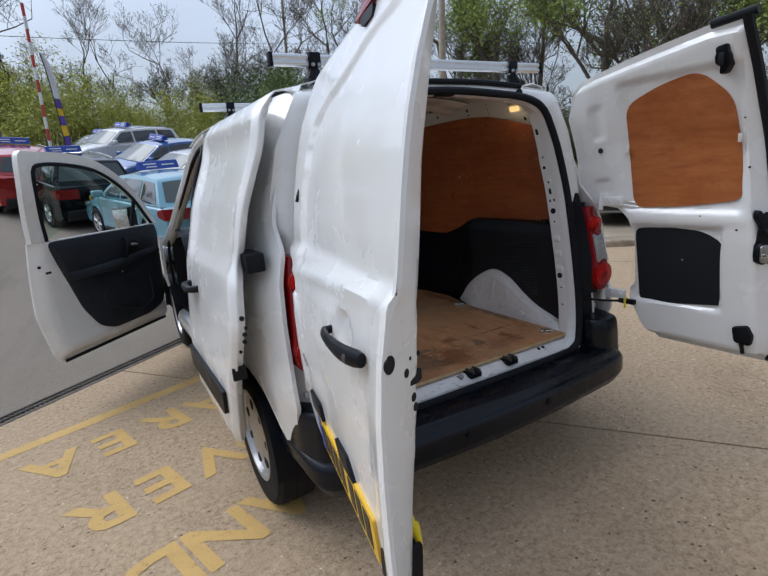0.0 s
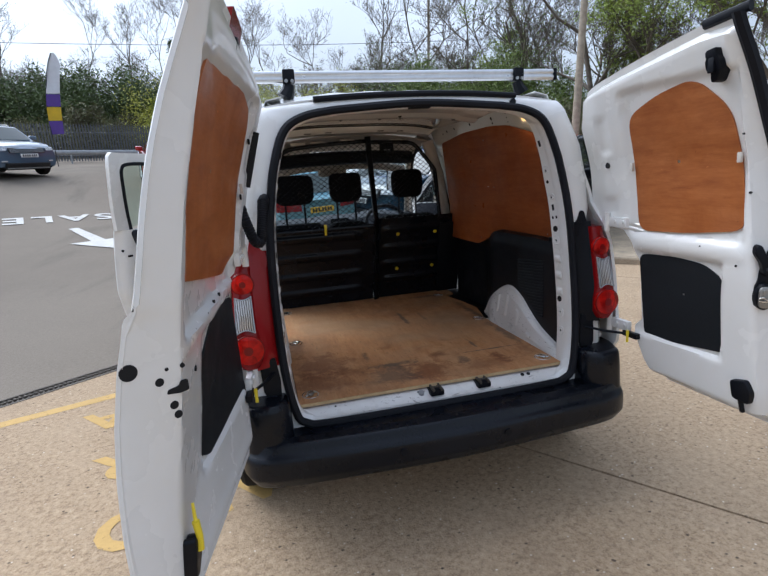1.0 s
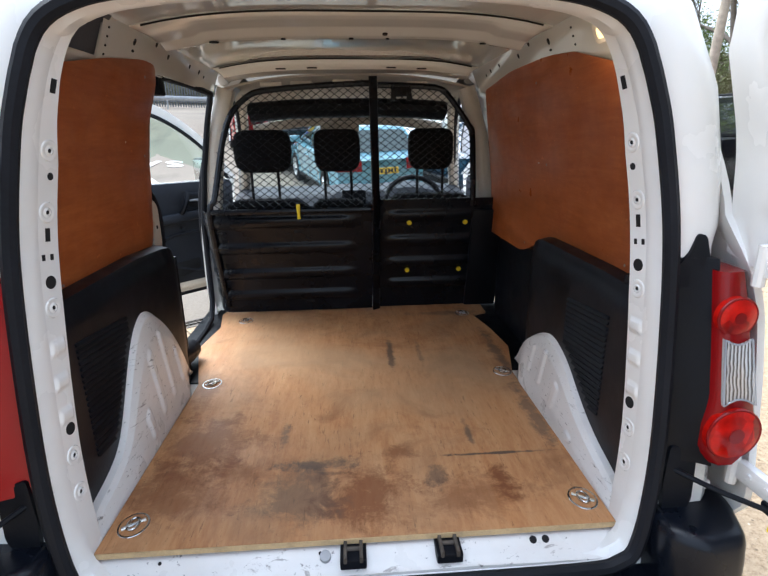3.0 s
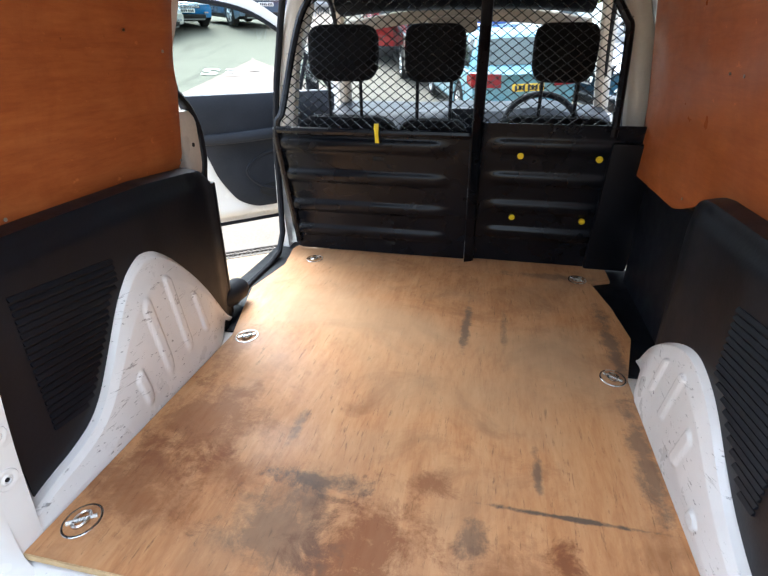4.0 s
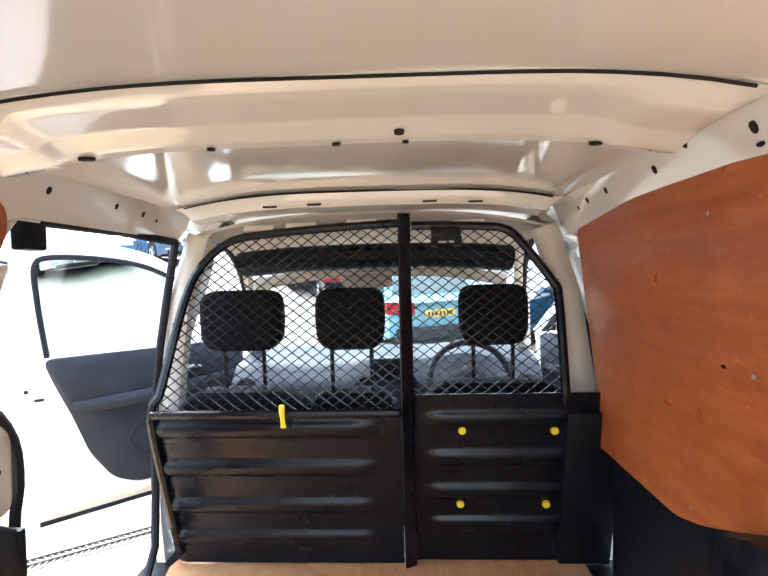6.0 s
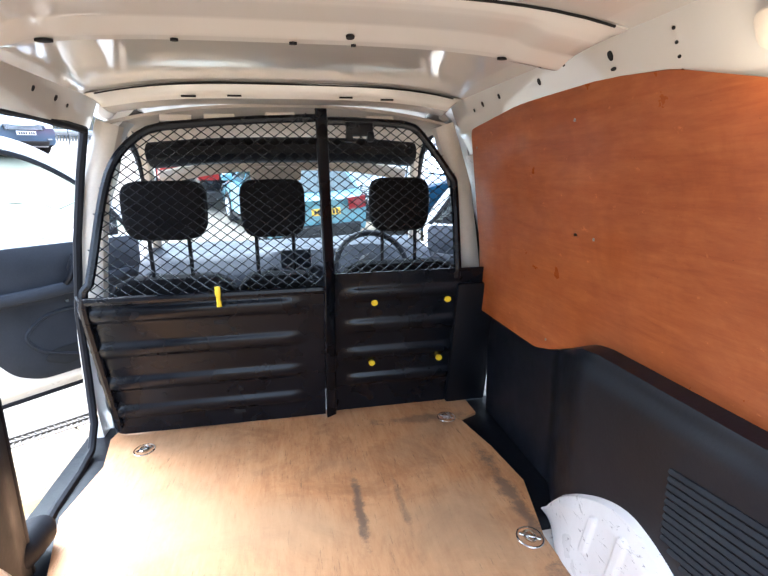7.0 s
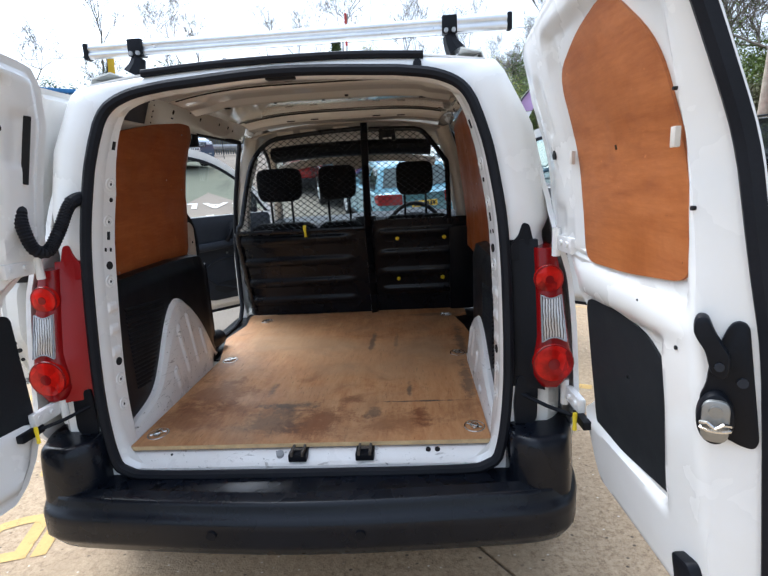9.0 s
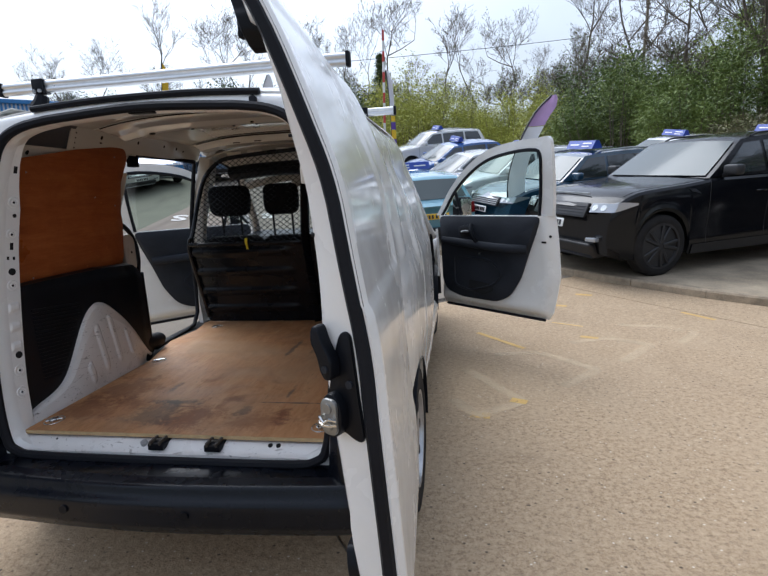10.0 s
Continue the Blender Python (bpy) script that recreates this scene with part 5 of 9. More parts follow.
        prism(bm, rounded([(0.040, 1.146), (0.046, 1.156), (0.056, 1.158), (0.064, 1.150), (0.069, 1.10), (0.076, 1.03), (0.083, 0.966), (0.078, 0.952), (0.062, 0.955), (0.046, 0.964), (0.014, 0.966), (0.011, 1.03), (0.018, 1.055), (0.020, 1.08), (0.032, 1.12)], 0.007, 3), grip, -0.01, 0.007, 0.003)
        plate_ob = part("handle_plate", bm, BLACK, door)
        bm = bmesh.new()
        prism(bm, rounded([(0.001, 1.158), (0.006, 1.169), (0.017, 1.168), (0.026, 1.140), (0.043, 1.108), (0.042, 1.076), (0.030, 1.068), (0.021, 1.078), (0.014, 1.112), (0.000, 1.140)], 0.008, 3), grip, 0.010, 0.034, 0.007)
        part("handle_lever", bm, BLACK, plate_ob)
        bm = bmesh.new()
        for w, z, r, d in ((0.030, 1.092, 0.007, 0.033), (0.059, 1.061, 0.008, 0.006)):
            c = grip(w, z, d)
            disc(bm, c, grip(w, z, d + 1) - c, r, 0.004, 14)
        parts_each("pivot_screw", bm, DOORTRIM, plate_ob)
        bm = bmesh.new()
        prism(bm, [(0.030 + 0.0225 * math.cos(a), 1.001 + 0.043 * math.sin(a)) for a in [k * math.tau / 26 for k in range(26)]], grip, 0.0, 0.026, 0.006)
        part("latch_housing", bm, BLACK, plate_ob)
        bm = bmesh.new()
        prism(bm, rounded([(0.013, 1.026), (0.020, 1.036), (0.040, 1.036), (0.046, 1.026), (0.046, 0.976), (0.040, 0.966), (0.020, 0.966), (0.013, 0.976)], 0.008, 4), grip, 0.025, 0.032, 0.003)
        for z in (0.984, 1.018):
            c = grip(0.029, z, 0.032)
            disc(bm, c, grip(0.029, z, 1.0) - c, 0.010, 0.003, 16)
        part("latch", bm, LATCHSTEEL, plate_ob, "dull steel latch")
        bm = bmesh.new()
        for z, rise_z in ((0.999, 0.004), (0.991, 0.0)):
            tube(bm, [grip(0.012, z, 0.034), grip(0.020, z + rise_z, 0.042), grip(0.029, z - rise_z, 0.044), grip(0.038, z + rise_z, 0.042), grip(0.047, z, 0.034)], 0.003, 6)
        parts_each("latch_bar", bm, CHROME, plate_ob)
        bm = bmesh.new()
        c = curve([place(0.50, 1.842, w_out(1.84) - 0.01), place(0.58, 1.848, w_out(1.85) - 0.01), place(0.645, 1.853, w_out(1.85) - 0.01)])
        tube(bm, [c(i / 6) for i in range(7)], 0.016, 8, flat=0.7)
        part("top_cap", bm, BLACK, door)
    else:
        # outer handle, number plate, high lamp and badges of the leading door
        mm = Matrix((e, V((0, 0, 1)), n)).transposed().to_4x4()
        hz = 1.095
        out = lambda u, z, d: place(u, z, w_out(z, u) + d)
        bm = bmesh.new()
        c = curve([out(0.560, hz - 0.004, 0.0), out(0.575, hz - 0.002, 0.022), out(0.66, hz + 0.004, 0.032), out(0.76, hz + 0.010, 0.030), out(0.825, hz + 0.012, 0.012)])
        tube(bm, [c(i / 12) for i in range(13)], [0.010, 0.011, 0.011, 0.011, 0.012, 0.013, 0.014, 0.015, 0.016, 0.017, 0.018, 0.018, 0.014], 10, flat=0.8)
        handle = part("outer_handle", bm, BLACK, door)
        bm = bmesh.new()
        disc(bm, out(0.790, hz + 0.010, 0.036), n, 0.009, 0.003, 14)
        part("lock_barrel", bm, IRON, handle)
        bm = bmesh.new()
        prism(bm, rounded([(0.262, 0.632), (0.785, 0.632), (0.785, 0.743), (0.262, 0.743)], 0.008, 3), out, 0.0, 0.008)
        p = part("number_plate", bm, PLATEY, door, "yellow number plate with plain dark bars")
        bm = bmesh.new()
        for k in range(7):
            a = 0.315 + k * 0.062 + (0.022 if k > 3 else 0)
            prism(bm, [(a, 0.648), (a + 0.044, 0.648), (a + 0.044, 0.727), (a, 0.727)], out, 0.007, 0.0095)
        parts_each("plate_bar", bm, INK, p, smooth=0)
        bm = bmesh.new()
        prism(bm, [(0.266, 0.636), (0.302, 0.636), (0.302, 0.739), (0.266, 0.739)], out, 0.007, 0.0095)
        part("plate_band", bm, BLUE, p, smooth=0)
        for pts in ([(0.20, 0.795), (0.33, 0.80), (0.35, 0.752), (0.22, 0.748)], [(0.50, 0.785), (0.60, 0.785), (0.65, 0.742), (0.535, 0.735)]):
            bm = bmesh.new()
            prism(bm, rounded(pts, 0.006, 3), out, -0.002, 0.010, 0.003)
            part("plate_light_housing", bm, BLACK, door)
        bm = bmesh.new()
        prism(bm, rounded([(0.42, 1.775), (0.55, 1.80), (0.57, 1.845), (0.44, 1.825)], 0.01, 3), out, -0.01, 0.012, 0.004)
        part("high_brake_lamp", bm, REDLENS, door)
        bm = bmesh.new()
        for k in range(5):
            box(bm, (-0.008, -0.006, -0.002), (0.008, 0.006, 0.002), 0.001, Matrix.Translation(out(0.10 + 0.022 * k, 0.905 - 0.008 * k, 0.001)) @ mm)
        parts_each("badge_bar", bm, GALV, door, smooth=0)
        bm = bmesh.new()
        c = curve([V((-0.652, 0.055, 1.392)), V((-0.662, 0.005, 1.375)), V((-0.674, -0.05, 1.295)), V((-0.686, -0.092, 1.247)), V((-0.706, -0.118, 1.258)), V((-0.725, -0.118, 1.315)), V((-0.742, -0.102, 1.368)), V((-0.762, -0.095, 1.38))])
        pts, rad = [], []
        for i in range(91):
            pts.append(c(i / 90))
            rad.append(0.021 if i < 12 or i > 80 else 0.0165 + 0.0032 * (i % 2))
        tube(bm, pts, rad, 10)
        part("wiring_gaiter", bm, RUBBER, door, "black corrugated rubber wiring tube", smooth=20)
        bm = bmesh.new()
        prism(bm, rounded([(0.800, 0.690), (0.822, 0.702), (0.842, 0.700), (0.850, 0.716), (0.862, 0.712), (0.864, 0.625), (0.842, 0.612), (0.808, 0.640)], 0.006, 3), lambda u, z, d: place(u, z, w_in(z) - d), -0.04, 0.026, 0.005)
        lock = part("lower_lock", bm, BLACK, door)
        bm = bmesh.new()
        tube(bm, [place(0.838, 0.675, 0.036), place(0.836, 0.705, 0.034), place(0.834, 0.742, 0.038)], [0.009, 0.0075, 0.0085], 10)
        tube(bm, [place(0.834, 0.735, 0.038), place(0.815, 0.775, 0.044)], [0.005, 0.0035], 6)
        part("release_tab", bm, YELLOW, lock, "bright yellow release tab")
        bm = bmesh.new()
        prism(bm, rounded([(0.47, 1.775), (0.54, 1.79), (0.545, 1.76), (0.49, 1.75)], 0.01), lambda u, z, d: place(u, z, w_in(z) - d), -0.02, 0.02, 0.006)
        part("upper_lock", bm, BLACK, door)
        bm = bmesh.new()
        tube(bm, [place(u1(z) - 0.006, z, w_out(z, u1(z)) - 0.010) for z in [0.56 + (1.82 - 0.56) * i / 30 for i in range(31)]], 0.006, 6)
        part("edge_fold", bm, WHITE, door)


build_rear_door(1, 0.775, (0.05, -1.0))
build_rear_door(-1, 0.895, (-0.09, -0.996))


# ---- inside the load space ----
FLOOR = 0.56


def wall_x(z):
    return interp(z, [0.5, 1.1, 1.25, 1.5, 1.70], [0.712, 0.705, 0.698, 0.665, 0.632])


def housing(sgn, y):
    """Height of a wheel housing's top along the van."""
    if sgn < 0:
        return eased(y, [0.02, 0.10, 0.20, 0.27, 0.32, 0.38, 0.43, 0.49, 0.54, 0.60, 0.68, 0.78, 0.85, 0.89], [0.575, 0.605, 0.625, 0.655, 0.72, 0.82, 0.895, 0.945, 0.955, 0.925, 0.85, 0.72, 0.61, 0.565], 0.03)
    return eased(y, [0.02, 0.10, 0.21, 0.28, 0.34, 0.42, 0.50, 0.56, 0.64, 0.74, 0.82, 0.87, 0.89], [0.575, 0.61, 0.645, 0.68, 0.72, 0.78, 0.812, 0.818, 0.79, 0.73, 0.66, 0.59, 0.565], 0.03)


def build_load_space():
    # plywood floor with cut-outs by the pillars
    poly = [(-0.605, 0.0), (-0.603, 0.80), (-0.665, 1.02), (-0.700, 1.15), (-0.665, 1.40), (-0.700, 1.585), (-0.690, 1.635), (0.690, 1.665), (0.690, 1.50), (0.610, 1.46), (0.650, 1.25), (0.670, 1.04), (0.610, 0.80), (0.605, 0.0)]
    bm = bmesh.new()
    prism(bm, poly, lambda u, v, d: V((u, v, d)), FLOOR - 0.015, FLOOR)
    floor = part("plywood_floor", bm, PLYFLOOR, van, "worn stained plywood floor board", smooth=0)
    bm = bmesh.new()
    box(bm, (-0.605, -0.0035, FLOOR - 0.014), (0.605, -0.0005, FLOOR - 0.001))
    part("board_edge", bm, PLYEDGE, floor, smooth=0)
    # lashing rings let into the board
    for x, y in ((-0.551, 0.082), (0.562, 0.083), (-0.551, 0.801), (0.571, 0.804), (-0.558, 1.484), (0.562, 1.486)):
        bm = bmesh.new()
        m = Matrix.Translation((x, y, FLOOR)) @ Matrix.Diagonal((1, 1.15, 1, 1))
        lathe(bm, [(0.036, 0.0005), (0.035, 0.0018), (0.032, 0.0018), (0.031, -0.004)], m, 24)
        cup = part("lashing_cup", bm, CHROME, floor, "bright steel lashing cup")
        bm = bmesh.new()
        disc(bm, (x, y, FLOOR - 0.0005), (0, 0, 1), 0.0315, 0.0008, 20)
        part("cup_hollow", bm, IRON, floor)
        bm = bmesh.new()
        a = 0.6 if x < 0 else -0.6
        tube(bm, [(x + math.cos(a) * 0.028 * k, y + math.sin(a) * 0.028 * k, FLOOR + 0.003) for k in (-1, 1)], 0.0045, 8)
        ring = [(x + 0.013 * math.cos(t), y + 0.020 * math.sin(t), FLOOR + 0.004) for t in [k * math.tau / 16 for k in range(16)]]
        tube(bm, ring, 0.0035, 6, closed=True)
        part("lashing_ring", bm, CHROME, floor)
    bm = bmesh.new()
    rng = random.Random(7)
    for x, y in ((0.17, 0.16), (-0.02, 0.62), (0.62, 0.42), (-0.03, 0.16), (-0.33, 0.44), (0.50, 0.14), (0.24, 1.30), (-0.42, 0.98)):
        disc(bm, (x, y, FLOOR), (0, 0, 1), 0.006, 0.0015, 10)
    parts_each("screw_head", bm, IRON, floor)
    # steel floor pan under and around the board
    bm = bmesh.new()
    box(bm, (-0.80, 0.02, 0.50), (0.80, 1.9, 0.541))
    part("floor_pan", bm, SCUFF, van, smooth=0)
    bm = bmesh.new()
    box(bm, (-0.80, 0.84, 0.5415), (-0.60, 1.70, 0.549), 0.003)
    box(bm, (0.60, 0.84, 0.5415), (0.80, 1.66, 0.549), 0.003)
    parts_each("step_cover", bm, BLACK, van)
    bm = bmesh.new()
    tube(bm, [(-0.715, 1.02, 0.555), (-0.735, 1.2, 0.55), (-0.735, 1.38, 0.553), (-0.735, 1.50, 0.57), (-0.740, 1.57, 0.64), (-0.748, 1.60, 0.80), (-0.745, 1.60, 1.05), (-0.715, 1.60, 1.30), (-0.675, 1.60, 1.52), (-0.64, 1.58, 1.655), (-0.66, 1.30, 1.668), (-0.66, 1.0, 1.665)], 0.014, 8)
    part("sill_seal", bm, RUBBER, van)

    # wheel housings
    for sgn in (-1, 1):
        def f(s, r):
            y = 0.02 + 0.87 * s
            h = max(housing(sgn, y), FLOOR + 0.004) - FLOOR
            z = FLOOR - 0.012 + (h + 0.012) * interp(r, [0, 0.15, 0.55, 0.75, 0.88, 1.0], [0, 0.3, 0.80, 0.955, 0.995, 1.0])
            top = 0.615 + 0.05 * min(1, h / 0.3)
            x = interp(r, [0, 0.15, 0.55, 0.75, 0.88, 1.0], [0.606, 0.609, 0.622, 0.634, 0.648, 0.735])
            x += 0.06 * smooth01((y - 0.70) / 0.2) * (1 - r)
            return V((sgn * x, y, z))
        ribs = ((0.395, 0.12, 0.28, 0.013), (0.49, 0.14, 0.50, 0.014), (0.585, 0.16, 0.54, 0.014), (0.68, 0.20, 0.46, 0.012)) if sgn < 0 else ((0.30, 0.16, 0.20, 0.018), (0.43, 0.18, 0.42, 0.015), (0.545, 0.22, 0.56, 0.013), (0.64, 0.26, 0.54, 0.012))

        def pressed(s, r):
            # pill-shaped ribs pressed out of the steel
            p = f(s, r)
            for yc, r0, r1, hw in ribs:
                yy = yc + 0.05 * (r0 - r)
                d = math.hypot(p.y - yy, (r - min(max(r, r0), r1)) * 0.36)
                p.x -= sgn * (0.0065 * smooth01((hw - d) / 0.006 + 0.5))
            return p
        part("wheel_housing", sheet(pressed, steps(200), steps(80), 0.006 * sgn), SCUFF, van, "scuffed white steel wheel housing", smooth=50)

    # moulded lower trims with a ledge and louvres
    for sgn in (-1, 1):
        def top(y):
            if sgn < 0:
                return interp(y, [0.08, 0.14, 0.30, 0.60, 0.84, 0.93], [1.06, 1.098, 1.10, 1.10, 1.085, 1.03])
            return interp(y, [0.08, 0.14, 0.30, 0.72, 0.78, 0.98, 1.06, 1.30, 1.54], [1.06, 1.09, 1.098, 1.098, 1.09, 1.005, 0.985, 0.985, 0.985])

        def depth(y):
            if sgn < 0:
                return interp(y, [0.08, 0.85, 0.93], [0.652, 0.648, 0.67])
            return interp(y, [0.08, 0.76, 0.90, 1.02, 1.54], [0.652, 0.645, 0.690, 0.745, 0.75])
        y1 = 0.93 if sgn < 0 else 1.54

        def f(s, r):
            y = 0.085 + (y1 - 0.085) * s
            t = top(y)
            z = 0.55 + (t - 0.55) * min(1, r / 0.86)
            x = depth(y)
            x += 0.012 * smooth01((z - t + 0.06) / 0.05) * (1 if y < 0.8 else 0.4)
            if r > 0.86:
                k = (r - 0.86) / 0.14
                z = t + 0.010 * math.sin(k * math.pi / 2)
                x = x + (0.725 - x) * k
            return V((sgn * x, y, z))
        trim = part("side_trim", sheet(f, steps(60), steps(60), 0.004 * sgn), TRIM, van, "black moulded plastic lower trim", smooth=45)
        ya, yb = (0.17, 0.43) if sgn < 0 else (0.22, 0.46)
        bm = bmesh.new()
        for k in range(20):
            z0 = 0.70 + 0.0155 * k
            e = yb
            while e > ya and housing(sgn, e) + 0.03 > z0 - 0.10 * (e - ya):
                e -= 0.01
            if e - ya < 0.04:
                continue
            rows = []
            for y in (ya, (ya + e) / 2, e):
                x, z = depth(y), z0 - 0.10 * (y - ya)
                rows.append([V((sgn * (x + dx), y, z + dz)) for dx, dz in ((0.004, -0.005), (-0.006, -0.0035), (-0.002, 0.0045), (0.004, 0.005))])
            vs = quad_grid(bm, rows)
            bm.faces.new(vs[0])
            bm.faces.new(vs[-1][::-1])
        parts_each("louvre", bm, TRIM, trim, smooth=20)
        if sgn < 0:
            bm = bmesh.new()
            box(bm, (-0.80, 0.925, 0.56), (-0.668, 0.945, 1.03), 0.008)
            part("trim_end", bm, TRIM, van)
            bm = bmesh.new()
            tube(bm, [(-0.70, 0.85, 0.635), (-0.695, 0.95, 0.618), (-0.692, 1.03, 0.612), (-0.692, 1.055, 0.612)], [0.040, 0.043, 0.042, 0.030], 14)
            part("door_buffer", bm, RUBBER, van)
        else:
            bm = bmesh.new()
            tube(bm, [(0.685, 0.20, 1.095), (0.685, 0.20, 1.115)], 0.018, 12)
            part("trim_knob", bm, TRIM, van)

    # varnished plywood on the side walls
    for sgn, poly in ((1, [(0.165, 1.08), (0.195, 1.575), (0.27, 1.60), (0.55, 1.672), (0.80, 1.695), (1.10, 1.690), (1.50, 1.652), (1.535, 1.20), (1.53, 0.985), (1.08, 0.985), (0.99, 1.01), (0.80, 1.085)]),
                      (-1, [(0.145, 1.085), (0.175, 1.585), (0.25, 1.605), (0.55, 1.66), (0.80, 1.690), (0.885, 1.685), (0.90, 1.63), (0.852, 1.52), (0.845, 1.36), (0.86, 1.31), (0.845, 1.12), (0.815, 1.085)])):
        pts = rounded(poly, 0.025, 3)
        bm = bmesh.new()
        cy, cz = sum(p[0] for p in pts) / len(pts), sum(p[1] for p in pts) / len(pts)
        rows = [[V((sgn * (wall_x(z) + 0.006), y, z)) for y, z in pts]]
        for k in (1.0, 0.99, 0.75, 0.5, 0.25, 0.01):
            rows.append([V((sgn * (wall_x(cz + (z - cz) * k) - (0.001 if k == 1 else 0.002)), cy + (y - cy) * k, cz + (z - cz) * k)) for y, z in pts])
        quad_grid(bm, rows, wrap=True)
        w = part("wall_plywood", bm, PLYWALL, van, "orange-brown varnished plywood wall lining", smooth=30)
        bm = bmesh.new()
        for y, z in ((0.26, 1.115), (0.27, 1.55), (0.80, 1.64), (0.835, 1.115), (0.80, 1.40)) if sgn < 0 else ((0.27, 1.12), (0.30, 1.55), (0.85, 1.62), (1.46, 1.59), (1.02, 1.03), (0.8, 1.35), (0.5, 1.1)):
            disc(bm, (sgn * (wall_x(z) - 0.002), y, z), (-sgn, 0, 0), 0.0042, 0.0015, 10)
        parts_each("screw_head", bm, GALV, w)

    # inner side structure above the boards: cant rail with holes
    for sgn in (-1, 1):
        def f(s, r):
            y = 0.14 + 1.50 * s
            x = interp(r, [0, 0.2, 0.4, 0.85, 1.0], [0.700, 0.664, 0.648, 0.606, 0.545])
            z = interp(r, [0, 0.2, 0.4, 0.85, 1.0], [1.55, 1.630, 1.648, 1.754, 1.768])
            if sgn < 0 and y > 0.92:
                z = max(z, 1.662)
                x = min(x, 0.655)
            return V((sgn * x, y, z))
        at = lambda y, r: f((y - 0.14) / 1.5, r)
        ys, ye, r0, r1 = (0.262 - 0.14) / 1.5, (0.50 - 0.14) / 1.5, 0.44, 0.82
        bm = sheet(f, sorted(set(steps(30) + [ys, ye])), sorted(set(steps(20) + [r0, r1])), 0.004 * sgn)
        if sgn < 0:
            gone = []
            for fc in bm.faces:
                m = fc.calc_center_median()
                if 0.262 < m.y < 0.50 and at(0.3, r0).z < m.z < at(0.3, r1).z and -0.66 < m.x < -0.58:
                    gone.append(fc)
            bmesh.ops.delete(bm, geom=gone, context="FACES")
        rail = part("cant_rail", bm, CREAM, van, smooth=50)
        if sgn < 0:
            bm = bmesh.new()
            quad_grid(bm, [[at(y, r) + V((-0.012, 0, 0.0)) for y in (0.235, 0.27, 0.31, 0.45, 0.495, 0.53)] for r in (0.36, 0.5, 0.7, 0.9)])
            part("rail_pocket", bm, GREYCOAT, van, "open pocket in the steel rail")
        bm = bmesh.new()
        nn = V((-sgn * 0.88, 0, -0.46))
        for y, r, a in ((0.70, 0.72, 0.010), (0.86, 0.80, 0.008), (0.98, 0.72, 0.009), (1.22, 0.72, 0.008), (1.35, 0.70, 0.009), (1.43, 0.66, 0.006), (0.205, 0.58, 0.012), (0.30, 0.22, 0.011)):
            disc(bm, at(y, r) + nn * 0.0015, nn, a, 0.001, 12, 0.7)
        disc(bm, at(0.70, 0.62) + nn * 0.0015, nn, 0.004, 0.001, 8, 2.0, (0, 0, 1))
        for k in range(4):
            disc(bm, at(0.535, 0.48 + 0.09 * k) + nn * 0.0015, nn, 0.003, 0.001, 8)
        parts_each("hole", bm, VOID, rail, "dark holes in the steel rail", smooth=0)
        # the skin behind the lower wall, so that no daylight leaks in
        bm = side_sheet(sgn, 0.12, 0.94 if sgn < 0 else 1.66, lambda y: 0.48, lambda y: 1.57, -0.055, -0.01, 6, 14)
        part("inner_skin", bm, SCUFF, van)
    # inner roof skin, cream
    def roof(s, r):
        x = -0.55 + 1.1 * s
        y = 0.15 + 1.50 * r
        return V((x, y, 1.796 - 0.032 * abs(x / 0.55) ** 3.5 - 0.045 * (1 - smooth01(r / 0.12))))
    part("roof_lining", sheet(roof, steps(24), steps(12), 0.004), CREAM, van, "glossy cream-painted inner roof skin")
    # cross bows: a rear header, a middle bow that deepens to its front lip, and the front header
    bows = ((0.165, 0.26, 0.036, [0, 0.12, 0.22, 0.78, 0.88, 1.0], [0, 0.021, 0.028, 0.028, 0.021, 0]),
            (0.63, 0.835, 0.0, [0, 0.10, 0.20, 0.55, 0.80, 0.90, 0.95, 1.0], [0, 0.010, 0.014, 0.022, 0.038, 0.041, 0.034, 0]),
            (1.50, 1.62, 0.0, [0, 0.10, 0.20, 0.85, 0.92, 1.0], [0, 0.032, 0.044, 0.052, 0.040, 0]))
    for y0, y1, low, pr, pd in bows:
        def under(x, r):
            # the ends run out level with the rails
            k = smooth01((0.60 - abs(x)) / 0.045)
            return 1.793 - low * k - 0.032 * abs(x / 0.55) ** 3.5 - interp(r, pr, pd) * k

        def f(s, r):
            x = -0.60 + 1.20 * s
            z = under(x, r)
            if 0.5 < y0 < 1:
                # the ends broaden into feet on the rails
                z -= 0.010 * smooth01((abs(x) - 0.43) / 0.04) * smooth01((0.60 - abs(x)) / 0.03) * smooth01(r * 4) * smooth01((1 - r) * 4)
            return V((x, y0 + (y1 - y0) * r, z))
        bow = part("roof_bow", sheet(f, steps(60), sorted(set(steps(16) + pr)), 0.004), CREAM, van)
        if y0 > 0.5:
            bm = bmesh.new()
            tube(bm, [(x, y0 - 0.002 + 0.004 * math.sin(x * 9), 1.790 - low - 0.032 * abs(x / 0.55) ** 3.5) for x in [-0.57 + 0.057 * i for i in range(21)]], 0.0028, 6)
            part("seam", bm, VOID, bow)
        bm = bmesh.new()
